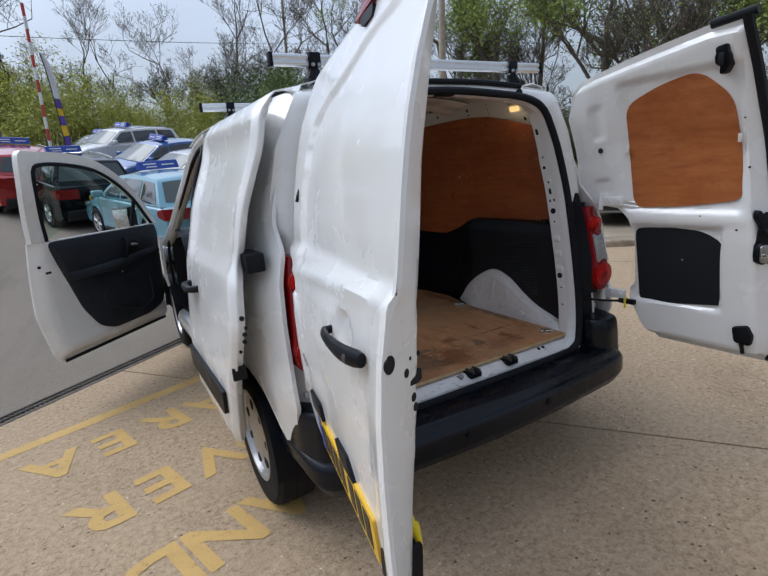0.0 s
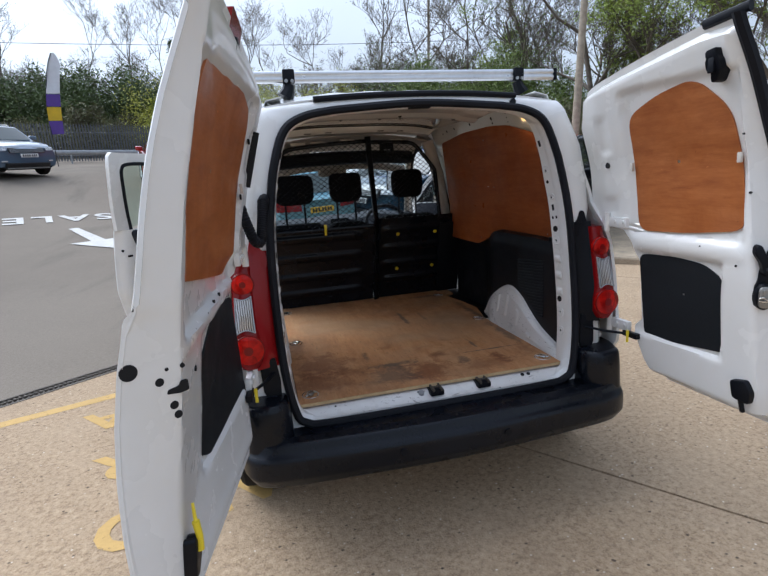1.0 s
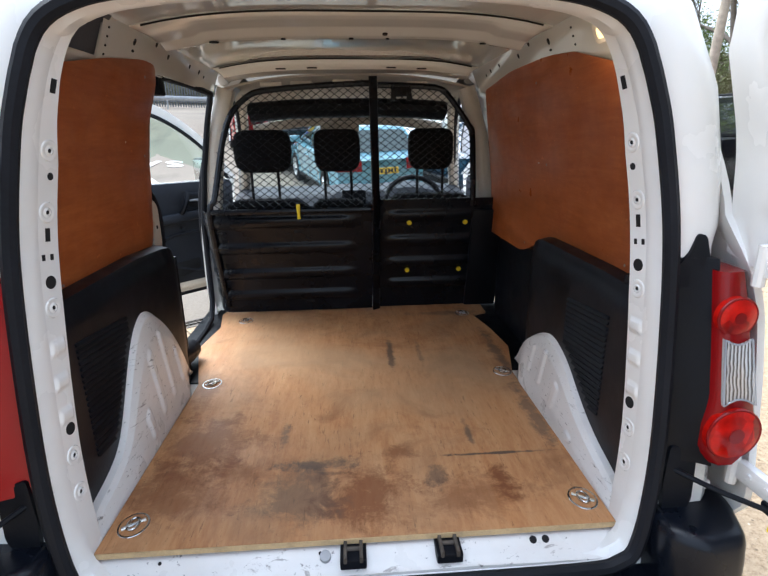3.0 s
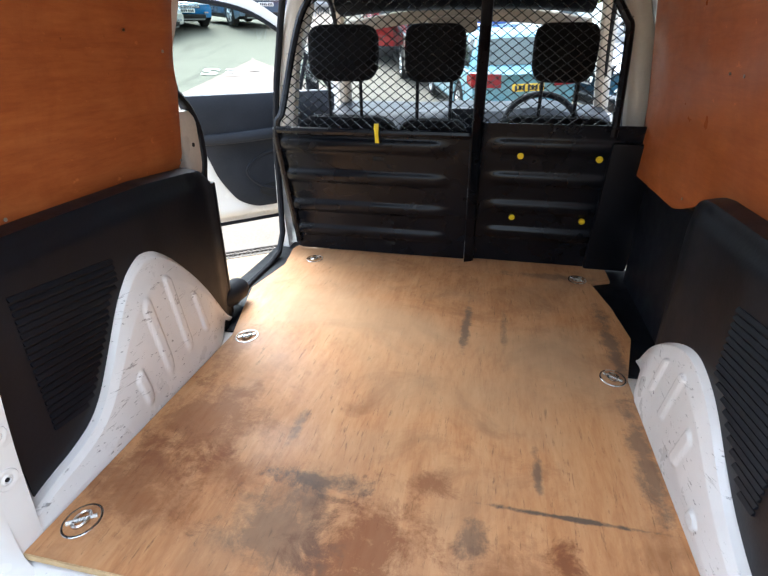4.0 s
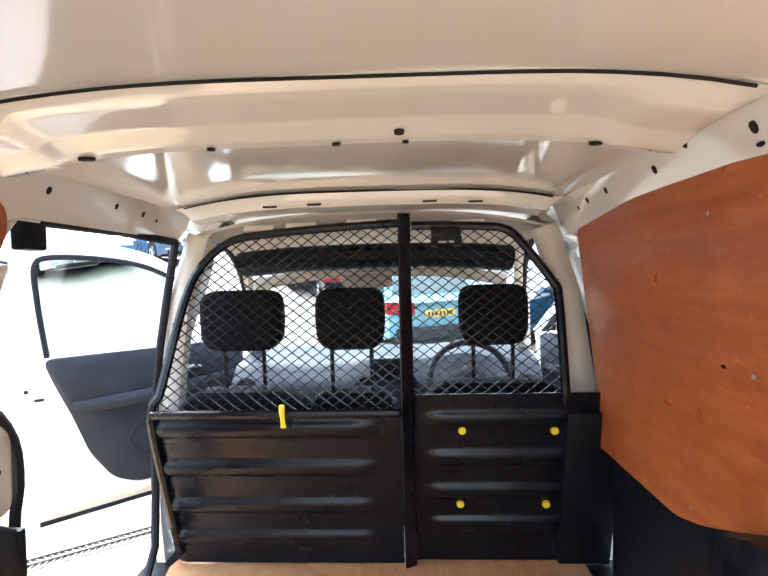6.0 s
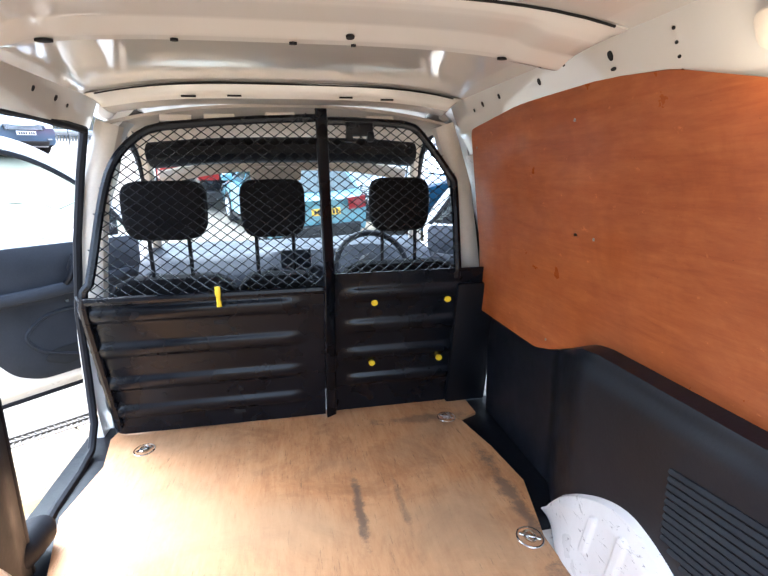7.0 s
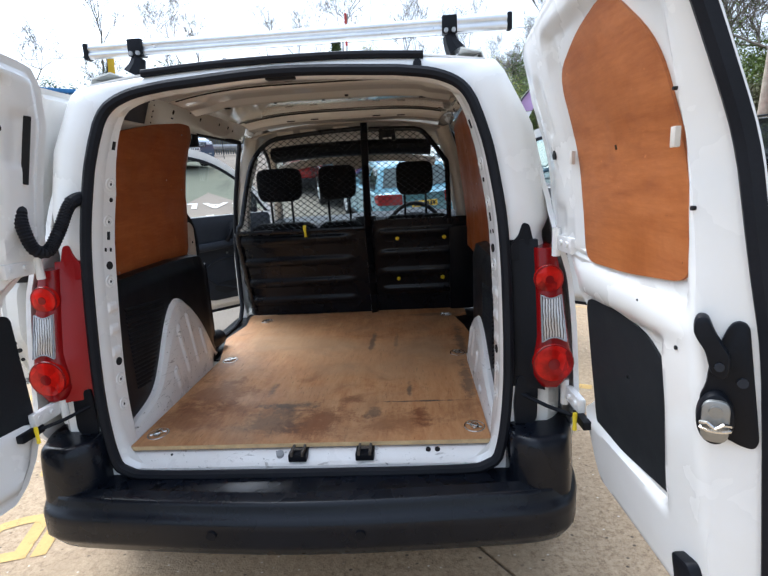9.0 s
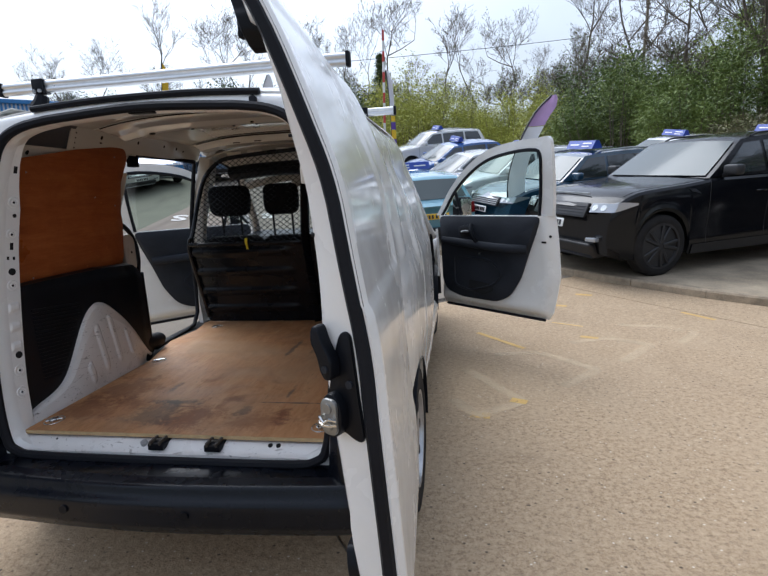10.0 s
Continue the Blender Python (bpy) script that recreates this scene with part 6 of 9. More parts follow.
        if 0.5 < y0 < 1:
            for x, y, r, k in ((0.120, 0.775, 0.010, 1.0), (-0.414, 0.800, 0.010, 1.8), (-0.534, 0.800, 0.011, 1.6), (-0.2, 0.806, 0.006, 1.4), (0.014, 0.806, 0.006, 1.5), (0.130, 0.806, 0.004, 1.5), (0.440, 0.806, 0.008, 1.6), (0.535, 0.800, 0.011, 1.6)):
                disc(bm, (x, y, under(x, (y - y0) / (y1 - y0)) - 0.0052), (0, -0.16 if y < 0.79 else 0, -1), r * 0.85, 0.0004, 14, k, (0, 1, 0))
        elif y0 < 0.5:
            for i in range(9):
                x = -0.42 + 0.105 * i
                z = under(x, 0.5) - 0.0045
                box(bm, (x - 0.012, y0 + 0.035, z - 0.002), (x + 0.012, y0 + 0.05, z + 0.004))
        else:
            for x in (-0.30, -0.16, 0.20, 0.34):
                z = under(x, 0.12) - 0.0045
                box(bm, (x - 0.022, y0 + 0.010, z - 0.001), (x + 0.022, y0 + 0.018, z + 0.004))
        parts_each("hole", bm, VOID, bow, smooth=0)
    bm = bmesh.new()
    box(bm, (-0.045, 0.09, 1.708), (0.045, 0.125, 1.735), 0.005)
    part("roof_latch", bm, BLACK, van)
    # interior lamp
    bm = bmesh.new()
    c = V((0.612, 0.315, 1.685))
    m = Matrix.Translation(c) @ Matrix.Rotation(radians(66), 4, "Y")
    prism(bm, rounded([(-0.026, -0.062), (0.026, -0.062), (0.026, 0.062), (-0.026, 0.062)], 0.02, 5), lambda u, v, d: m @ V((u, v, d)), 0.012, -0.008, 0.005)
    base = part("interior_lamp", bm, PUTTY, van, "small oval interior lamp")
    bm = bmesh.new()
    prism(bm, rounded([(-0.014, -0.034), (0.014, -0.034), (0.014, 0.034), (-0.014, 0.034)], 0.012, 5), lambda u, v, d: m @ V((u, v, d)), -0.006, -0.014, 0.004)
    part("lamp_lens", bm, GLOW, base, "lit warm lens")
    light = new("interior_lamp_light", bpy.data.lights.new("interior_lamp_light", "POINT"))
    light.data.energy, light.data.color, light.data.shadow_soft_size = 0.07, (1.0, 0.74, 0.48), 0.03
    light.location = c + V((-0.05, 0, -0.05))


build_load_space()


def build_bulkhead():
    bulk = thing("bulkhead", (0, 1.56, FLOOR), "black steel bulkhead with a wire mesh upper half", "bulkhead")
    Y = 1.56

    def bent(x, z):
        """How far the steel stands off its middle plane: in towards the load at the waist."""
        a = interp(z, [0.56, 0.64, 1.05, 1.14, 1.72], [1.612, 1.597, 1.470, 1.446, 1.580])
        b = interp(z, [0.56, 0.772, 1.04, 1.16, 1.474, 1.72], [1.640, 1.590, 1.524, 1.496, 1.548, 1.586])
        return a + (b - a) * smooth01((x - 0.09) / 0.06) - Y

    def panel(x0, x1, z0, z1, curl, amp, zr):
        def f(s, r):
            x = x0 + (x1 - x0) * s
            z = z0 + (z1 - z0) * r
            rib = max(math.exp(-abs((z - c) / 0.022) ** 3) for c in zr)
            fade = smooth01((x1 - 0.05 - x) / 0.10) * (1 if curl else smooth01((x - x0 - 0.02) / 0.06))
            y = Y - amp * rib * fade
            if curl:
                y += 0.10 * (max(0, (x0 + 0.075 - x) / 0.075)) ** 2
            return V((x, y, z))
        return f
    f = panel(-0.725, 0.095, 0.566, 1.115, True, 0.016, (1.065, 0.93, 0.79, 0.665))
    left = part("folding_panel", sheet(f, steps(44), steps(100), 0.006), STEELBLACK, bulk, "black ribbed folding panel", smooth=50)
    f2 = panel(0.135, 0.715, 0.562, 1.16, False, 0.014, (1.075, 0.945, 0.825, 0.705))
    right = part("fixed_panel", sheet(f2, steps(30), steps(100), 0.006), STEELBLACK, bulk, "black ribbed fixed panel", smooth=50)
    bm = bmesh.new()
    for x, z, w in ((-0.26, 1.015, 0.022), (-0.235, 0.62, 0.022), (-0.51, 0.985, 0.008), (-0.22, 0.985, 0.008), (-0.49, 0.73, 0.008), (-0.22, 0.725, 0.008)):
        box(bm, (x - w, Y - 0.008, z - 0.008), (x + w, Y - 0.003, z + 0.008), 0.002)
    parts_each("slot", bm, VOID, left)
    for x, z in ((0.285, 1.04), (0.568, 1.037), (0.281, 0.779), (0.556, 0.778)):
        bm = bmesh.new()
        disc(bm, (x, Y - 0.010, z), (0, -1, 0), 0.0125, 0.008, 14)
        part("cap", bm, YELLOW, right, "yellow plastic cap")
    bm = bmesh.new()
    tube(bm, [(-0.248, Y - 0.058, z) for z in (1.088, 1.10, 1.12, 1.14, 1.158)], [0.009, 0.007, 0.007, 0.009, 0.009], 8, flat=0.5)
    part("release_tag", bm, YELLOW, left, "yellow release tag")
    # tube frames
    frames = {
        "left_frame": [(-0.668, 1.55, 0.60), (-0.668, 1.545, 1.10), (-0.640, 1.55, 1.18), (-0.590, 1.555, 1.44), (-0.548, 1.56, 1.56), (-0.470, 1.565, 1.64), (-0.38, 1.57, 1.668), (-0.10, 1.575, 1.690), (0.10, 1.58, 1.698)],
        "right_frame": [(0.142, 1.575, 1.688), (0.20, 1.575, 1.688), (0.36, 1.572, 1.682), (0.435, 1.57, 1.672), (0.480, 1.565, 1.640), (0.580, 1.56, 1.50), (0.597, 1.56, 1.44), (0.600, 1.56, 1.12)],
        "lower_bar": [(-0.655, 1.535, 1.122), (-0.3, 1.53, 1.122), (0.10, 1.53, 1.122)],
    }
    for name, pts in frames.items():
        bm = bmesh.new()
        c = curve(pts)
        tube(bm, [c(i / 40) for i in range(41)], 0.0145, 8)
        part("frame_tube", bm, STEELBLACK, bulk)
    bm = bmesh.new()
    ring = rounded([(0.098, 1.528), (0.138, 1.528), (0.138, 1.570), (0.098, 1.570)], 0.008, 3)
    vs = quad_grid(bm, [[V((x, y, z)) for x, y in ring] for z in (0.56, 0.64, 0.8, 1.04, 1.12, 1.16, 1.3, 1.5, 1.725)], wrap=True)
    bm.faces.new(vs[-1])
    part("centre_post", bm, STEELBLACK, bulk)
    bm = bmesh.new()
    box(bm, (0.205, 1.55, 1.635), (0.30, 1.575, 1.68), 0.004)
    for x in (0.215, 0.29):
        box(bm, (x - 0.012, 1.545, 1.615), (x + 0.012, 1.575, 1.65), 0.004)
    part("lock_bracket", bm, STEELBLACK, bulk)
    bm = bmesh.new()
    for x in (-0.36, -0.22, -0.02, 0.33):
        box(bm, (x - 0.05, 1.57, 1.695 - 0.03 * abs(x)), (x + 0.05, 1.59, 1.715 - 0.03 * abs(x)), 0.003)
    parts_each("roof_tab", bm, PUTTY, bulk)
    bm = bmesh.new()
    box(bm, (0.60, 1.53, 0.56), (0.77, 1.57, 1.10), 0.01)
    part("side_cheek", bm, BLACK, bulk)
    # expanded-metal mesh: short diagonal strands clipped to the frames
    def inside_l(x, z):
        zt = interp(x, [-0.64, -0.59, -0.548, -0.47, -0.38, -0.10, 0.10], [1.20, 1.44, 1.56, 1.64, 1.668, 1.690, 1.698])
        return -0.64 < x < 0.10 and 1.125 < z < zt
    def inside_r(x, z):
        zt = interp(x, [0.14, 0.43, 0.48, 0.58, 0.597], [1.685, 1.67, 1.64, 1.50, 1.44])
        return 0.138 < x < 0.597 and 1.155 < z < zt
    for inside, x0, x1 in ((inside_l, -0.66, 0.12), (inside_r, 0.12, 0.62)):
        bm = bmesh.new()
        px, pz = 0.0215, 0.0160
        for i in range(int(x0 / px), int(x1 / px) + 1):
            for j in range(int(1.10 / pz), int(1.71 / pz) + 1):
                if (i + j) % 2:
                    continue
                for dx in (-1, 1):
                    a = V((i * px, 1.566, j * pz))
                    b = V(((i + dx) * px, 1.566, (j + 1) * pz))
                    if not (inside(a.x, a.z) or inside(b.x, b.z)):
                        continue
                    d = (b - a).normalized()
                    nn = V((-d.z, 0, d.x)) * 0.0016
                    vs = [bm.verts.new(p + q + V((0, w, 0))) for p in (a, b) for q, w in ((nn, -0.0015), (-nn, -0.0015), (-nn, 0.0015), (nn, 0.0015))]
                    for q in ((0, 1, 5, 4), (1, 2, 6, 5), (2, 3, 7, 6), (3, 0, 4, 7)):
                        bm.faces.new([vs[k] for k in q])
        part("wire_mesh", bm, STEELBLACK, bulk, "black expanded-metal mesh", smooth=0, kind="stuff")
    for o in bulk.children_recursive:
        for v in o.data.vertices:
            v.co.y += bent(v.co.x, v.co.z)


build_bulkhead()


# ---- the cab ----
def cushion(bm, lo, hi, bulge=0.02, n=10):
    """A padded block: a box whose faces swell."""
    lo, hi = V(lo), V(hi)
    c, h = (lo + hi) / 2, (hi - lo) / 2
    rows = []
    for i in range(n + 1):
        a = -math.pi / 2 + math.pi * i / n
        row = []
        for k in range(20):
            t = k * math.tau / 20
            def sp(v, e):
                return math.copysign(abs(v) ** e, v)
            row.append(V((c.x + h.x * sp(math.cos(a), 0.35) * sp(math.cos(t), 0.4), c.y + h.y * sp(math.cos(a), 0.35) * sp(math.sin(t), 0.4), c.z + h.z * sp(math.sin(a), 0.45))))
        rows.append(row)
    quad_grid(bm, rows, wrap=True)
    return bm


def build_seat(x, w, back_top, head_w, head_y):
    seat = thing("cab_seat", (x, 1.95, 0.6), "black fabric van seat with a headrest", "seat", "cab seats")
    bm = bmesh.new()
    cushion(bm, (x - w / 2, 1.60, 0.62), (x + w / 2, 1.75, back_top))
    for v in bm.verts:
        v.co.y -= 0.28 * (v.co.z - 0.90) - (head_y - 1.585)
        # raised bolsters at the sides
        v.co.y -= 0.02 * smooth01((abs(v.co.x - x) / w - 0.30) / 0.12)
    part("backrest", bm, FABRIC, seat)
    bm = bmesh.new()
    cushion(bm, (x - w / 2, 1.80, 0.60), (x + w / 2, 2.30, 0.76))
    part("seat_cushion", bm, FABRIC, seat)
    bm = bmesh.new()
    cushion(bm, (x - head_w / 2, head_y - 0.05, 1.292), (x + head_w / 2, head_y + 0.05, 1.492), n=14)
    for v in bm.verts:
        # fuller above than below
        v.co.x = x + (v.co.x - x) * (1 - 0.10 * smooth01((1.36 - v.co.z) / 0.08))
    part("headrest", bm, FABRIC, seat)
    for dx in (-0.065, 0.065):
        bm = bmesh.new()
        cyl(bm, (x + dx, head_y + 0.01, back_top - 0.03), (x + dx, head_y, 1.33), 0.007, sides=8)
        part("headrest_post", bm, BLACK, seat)


for x, w, t, head_w, head_y in ((-0.420, 0.46, 1.165, 0.272, 1.582), (-0.062, 0.30, 1.16, 0.226, 1.578), (0.405, 0.50, 1.175, 0.226, 1.630)):
    build_seat(x, w, t, head_w, head_y)


def build_cab():
    # dashboard
    def f(s, r):
        x = -0.78 + 1.56 * s
        y = interp(r, [0, 0.15, 0.35, 0.55, 0.8, 1.0], [2.42, 2.40, 2.42, 2.52, 2.85, 3.1]) 
        z = interp(r, [0, 0.15, 0.35, 0.55, 0.8, 1.0], [0.62, 0.80, 0.98, 1.07, 1.10, 1.08])
        z += 0.05 * math.exp(-((x - 0.40) / 0.2) ** 2) * smooth01((r - 0.35) / 0.2) * (1 - smooth01((r - 0.7) / 0.2))
        z += 0.03 * math.exp(-((x) / 0.16) ** 2) * smooth01((r - 0.35) / 0.2) * (1 - smooth01((r - 0.7) / 0.2))
        return V((x, y, z))
    dash = part("dashboard", sheet(f, steps(40), steps(24), 0.01), DOORTRIM, van, "dark grey dashboard")
    for x in (-0.70, -0.10, 0.12, 0.70):
        bm = bmesh.new()
        m = Matrix.Translation((x, 2.405, 0.985)) @ Matrix.Rotation(radians(75), 4, "X")
        vs = lathe(bm, [(0.048, -0.02), (0.048, 0.012), (0.038, 0.016), (0.034, 0.004), (0.0, 0.003)], m, 20)
        part("air_vent", bm, BLACK, dash)
    bm = bmesh.new()
    box(bm, (-0.06, 2.40, 1.02), (0.10, 2.47, 1.12), 0.012)
    part("centre_display", bm, BLACK, dash)
    bm = bmesh.new()
    m = Matrix.Translation((0.40, 2.24, 1.04)) @ Matrix.Rotation(radians(62), 4, "X")
    ring = [m @ V((0.185 * math.cos(t), 0.185 * math.sin(t), 0)) for t in [k * math.tau / 36 for k in range(36)]]
    tube(bm, ring, 0.016, 10, closed=True)
    wheel = part("steering_wheel", bm, BLACK, van, "black steering wheel")
    bm = bmesh.new()
    for a in (-0.25, math.pi + 0.25, -math.pi / 2):
        tube(bm, [m @ V((0.04 * math.cos(a), 0.04 * math.sin(a), -0.012)), m @ V((0.18 * math.cos(a), 0.18 * math.sin(a), 0))], [0.026, 0.016], 8, flat=0.5)
    vs = lathe(bm, [(0.07, -0.03), (0.075, 0.0), (0.055, 0.014), (0.0, 0.018)], m, 20)
    part("wheel_boss", bm, BLACK, wheel)
    bm = bmesh.new()
    cyl(bm, (0.40, 2.26, 1.02), (0.40, 2.55, 0.90), 0.04, 0.05)
    part("steering_column", bm, BLACK, wheel)
    # headlining, header shelf and mirror
    def lining(s, r):
        x = -0.62 + 1.24 * s
        y = 1.62 + 0.62 * r
        return V((x, y, 1.735 - 0.07 * abs(x / 0.62) ** 2.5 - 0.06 * smooth01((r - 0.5) * 2)))
    part("headlining", sheet(lining, steps(20), steps(10), 0.01), LINING, van, "beige cab headlining")
    bm = bmesh.new()
    c = curve([(-0.52, 1.90, 1.585), (-0.3, 1.90, 1.60), (0, 1.90, 1.605), (0.3, 1.90, 1.60), (0.52, 1.90, 1.585)])
    tube(bm, [c(i / 20) for i in range(21)], 0.05, 10, flat=2.0)
    part("overhead_shelf", bm, BLACK, van)
    bm = bmesh.new()
    c = curve([(-0.56, 2.18, 1.50), (-0.3, 2.20, 1.545), (0, 2.20, 1.555), (0.3, 2.20, 1.545), (0.56, 2.18, 1.50)])
    tube(bm, [c(i / 20) for i in range(21)], 0.03, 8)
    part("screen_header", bm, LINING, van)
    bm = bmesh.new()
    cushion(bm, (-0.17, 2.12, 1.475), (0.06, 2.165, 1.545))
    part("inside_mirror", bm, LINING, van)
    # windscreen and its pillars
    def ws(s, r):
        x = (-0.76 + 1.52 * s) * (1 - 0.2 * r)
        y = 2.98 - 0.74 * r - 0.10 * (abs(s - 0.5) * 2) ** 2
        return V((x, y, 1.08 + 0.57 * r))
    g = part("windscreen", sheet(ws, steps(16), steps(12), 0.005), GLASS, van, "clear windscreen")
    g.visible_shadow = False
    for sgn in (-1, 1):
        bm = bmesh.new()
        c = curve([(sgn * 0.84, 3.02, 0.98), (sgn * 0.79, 2.86, 1.10), (sgn * 0.70, 2.50, 1.42), (sgn * 0.64, 2.20, 1.64), (sgn * 0.62, 1.95, 1.715), (sgn * 0.62, 1.70, 1.735)])
        tube(bm, [c(i / 16) for i in range(17)], 0.036, 8)
        part("windscreen_pillar", bm, WHITE, van)
        bm = bmesh.new()
        tube(bm, [c(i / 16) + V((-sgn * 0.022, -0.02, -0.012)) for i in range(17)], 0.026, 8)
        part("pillar_trim", bm, LINING, van)
        # door aperture seal
        bm = bmesh.new()
        c = curve([(sgn * 0.80, 1.80, 0.46), (sgn * 0.815, 1.80, 1.05), (sgn * 0.74, 1.80, 1.42), (sgn * 0.645, 1.83, 1.67), (sgn * 0.655, 2.20, 1.60), (sgn * 0.73, 2.60, 1.30), (sgn * 0.82, 2.93, 1.02), (sgn * 0.83, 3.0, 0.6), (sgn * 0.80, 2.7, 0.42), (sgn * 0.80, 1.95, 0.41), (sgn * 0.80, 1.80, 0.46)])
        tube(bm, [c(i / 60) for i in range(60)], 0.013, 6, closed=True)
        part("door_aperture_seal", bm, RUBBER, van)
    bm = bmesh.new()
    box(bm, (-0.78, 1.58, 0.40), (0.78, 3.0, 0.46), 0.01)
    part("cab_floor", bm, BLACK, van)
    bm = bmesh.new()
    box(bm, (-0.80, 2.96, 0.35), (0.80, 3.02, 1.06), 0.01)
    part("firewall", bm, BLACK, van)
    # nose: bonnet, wings, grille, lamps, bumper
    def bonnet(s, r):
        x = (-0.80 + 1.6 * s) * (1 - 0.10 * r)
        k = abs(s - 0.5) * 2
        return V((x, 2.96 + 0.98 * r - 0.16 * k ** 2.5 * r, 1.085 - 0.20 * r ** 1.6 - 0.05 * k ** 3))
    part("bonnet", sheet(bonnet, steps(20), steps(14), -0.02), WHITE, van)
    for sgn in (-1, 1):
        def wing(s, r):
            y = 2.98 + 1.02 * s
            lo = arch(y, FRONT_AXLE, 0.36, 0.36)
            hi = 1.05 - 0.22 * s ** 1.6
            z = lo + (hi - lo) * r
            return V((sgn * (half(z, y) - 0.10 * s ** 3), y, z))
        part("front_wing", sheet(wing, steps(30), steps(16), -0.02 * sgn), WHITE, van)
        bm = bmesh.new()
        rows = []
        for i in range(25):
            a = math.pi * (i / 24)
            rows.append([V((sgn * x, FRONT_AXLE + 0.355 * math.cos(a), 0.33 + 0.355 * math.sin(a))) for x in (0.88, 0.58)])
        quad_grid(bm, rows)
        part("arch_liner", bm, BLACK, van)
        bm = bmesh.new()
        cushion(bm, (sgn * 0.66 - 0.13, 3.78, 0.72), (sgn * 0.66 + 0.13, 4.02, 0.88))
        part("headlamp", bm, LAMPGLASS, van)
    bm = bmesh.new()
    path = curve([(-0.86, 3.60, 0), (-0.84, 3.85, 0), (-0.70, 4.04, 0), (0, 4.12, 0), (0.70, 4.04, 0), (0.84, 3.85, 0), (0.86, 3.60, 0)])

    def fb(s, r):
        p = path(s)
        q = path(min(1, s + 0.005)) - path(max(0, s - 0.005))
        n = V((-q.y, q.x, 0)).normalized()
        return p + n * interp(r, [0, 0.2, 0.6, 1], [-0.08, 0, 0.0, -0.06]) + V((0, 0, interp(r, [0, 0.2, 0.6, 1], [0.25, 0.32, 0.58, 0.74])))
    part("front_bumper", sheet(fb, steps(40), steps(12), 0.015), BUMPER, van)


build_cab()


def build_front_door(sgn, e):
    e = V((e[0], e[1], 0)).normalized()
    n = V((-e.y, e.x, 0)) * (-1 if sgn > 0 else 1)
    if n.y < 0:
        n = -n
    out = n
    hinge = V((sgn * 0.865, 3.02, 0))
    L = 1.17

    def place(u, z, w):
        k = 0.08 * smooth01((z - 1.1) / 0.6) ** 1.2
        return hinge + e * u + out * (w - k + 0.03 * math.sin(math.pi * min(max((z - 0.3) / 0.9, 0), 1))) + V((0, 0, z))

    def u0(z):
        return interp(z, [0.36, 0.42, 1.10, 1.2], [0.06, 0.02, 0.0, 0.0])

    def u1(z):
        return L + interp(z, [0.36, 0.42, 0.70, 1.0, 1.18], [-0.035, 0.0, 0.045, 0.025, 0.01])

    def at(s, r):
        z = 0.365 + (1.17 - 0.365) * r
        return u0(z) + (u1(z) - u0(z)) * s, z
    f_out = lambda s, r: place(at(s, r)[0], at(s, r)[1], 0.075 - 0.012 * (1 - smooth01(min(s, 1 - s) / 0.02)))
    f_in = lambda s, r: place(at(s, r)[0], at(s, r)[1], 0.0 + 0.05 * (1 - smooth01(min(s * 18, (1 - s) * 18, r * 12))))
    door = part("front_door", solid(f_in, f_out, steps(30, 0.02, 0.98), steps(30, 0.02, 0.05)), WHITE, van, "white front door standing open")
    # window frame
    op = [(0.0, 1.17), (0.03, 1.20), (0.20, 1.395), (0.40, 1.555), (0.62, 1.675), (0.85, 1.722), (1.10, 1.730), (1.195, 1.715), (1.205, 1.50), (1.18, 1.17)]
    ip = [(0.07, 1.172), (0.10, 1.20), (0.245, 1.365), (0.43, 1.505), (0.63, 1.605), (0.84, 1.645), (1.04, 1.652), (1.112, 1.615), (1.105, 1.45), (1.068, 1.172)]
    bm = bmesh.new()
    oc, ic = curve([(u, z, 0) for u, z in op]), curve([(u, z, 0) for u, z in ip])
    rows = [[], [], [], []]
    for i in range(61):
        a, b = oc(i / 60), ic(i / 60)
        rows[0].append(place(a.x, a.y, 0.055))
        rows[1].append(place(b.x, b.y, 0.050))
        rows[2].append(place(b.x, b.y, 0.018))
        rows[3].append(place(a.x, a.y, 0.014))
    quad_grid(bm, rows + [rows[0]])
    part("window_frame", bm, WHITE, door)
    bm = bmesh.new()
    tube(bm, [place(ic(i / 60).x, ic(i / 60).y, 0.016) for i in range(61)], 0.013, 6)
    part("window_seal", bm, RUBBER, door)
    bm = bmesh.new()
    pts = [ic(i / 40) for i in range(41)]
    c = V((0.6, 1.36, 0))
    quad_grid(bm, [[place(p.x + (c.x - p.x) * k, p.y + (c.y - p.y) * k, 0.03) for p in pts] for k in (0, 0.5, 0.98)])
    g = part("door_window", bm, DOORGLASS, door, "green-tinted door window")
    g.visible_shadow = False
    bm = bmesh.new()
    tube(bm, [place(0.30, 1.175, 0.02), place(0.255, 1.37, 0.02)], 0.014, 8)
    part("quarter_bar", bm, RUBBER, door)
    # inner trim panel
    tr = [(0.06, 1.165), (1.09, 1.165), (1.05, 1.05), (0.97, 0.86), (0.90, 0.66), (0.80, 0.51), (0.68, 0.455), (0.30, 0.455), (0.12, 0.50), (0.06, 0.60)]
    bm = bmesh.new()
    pts = rounded(tr, 0.05, 4)
    cu, cz = 0.5, 0.85
    rows = [[place(u, z, 0.01) for u, z in pts]]
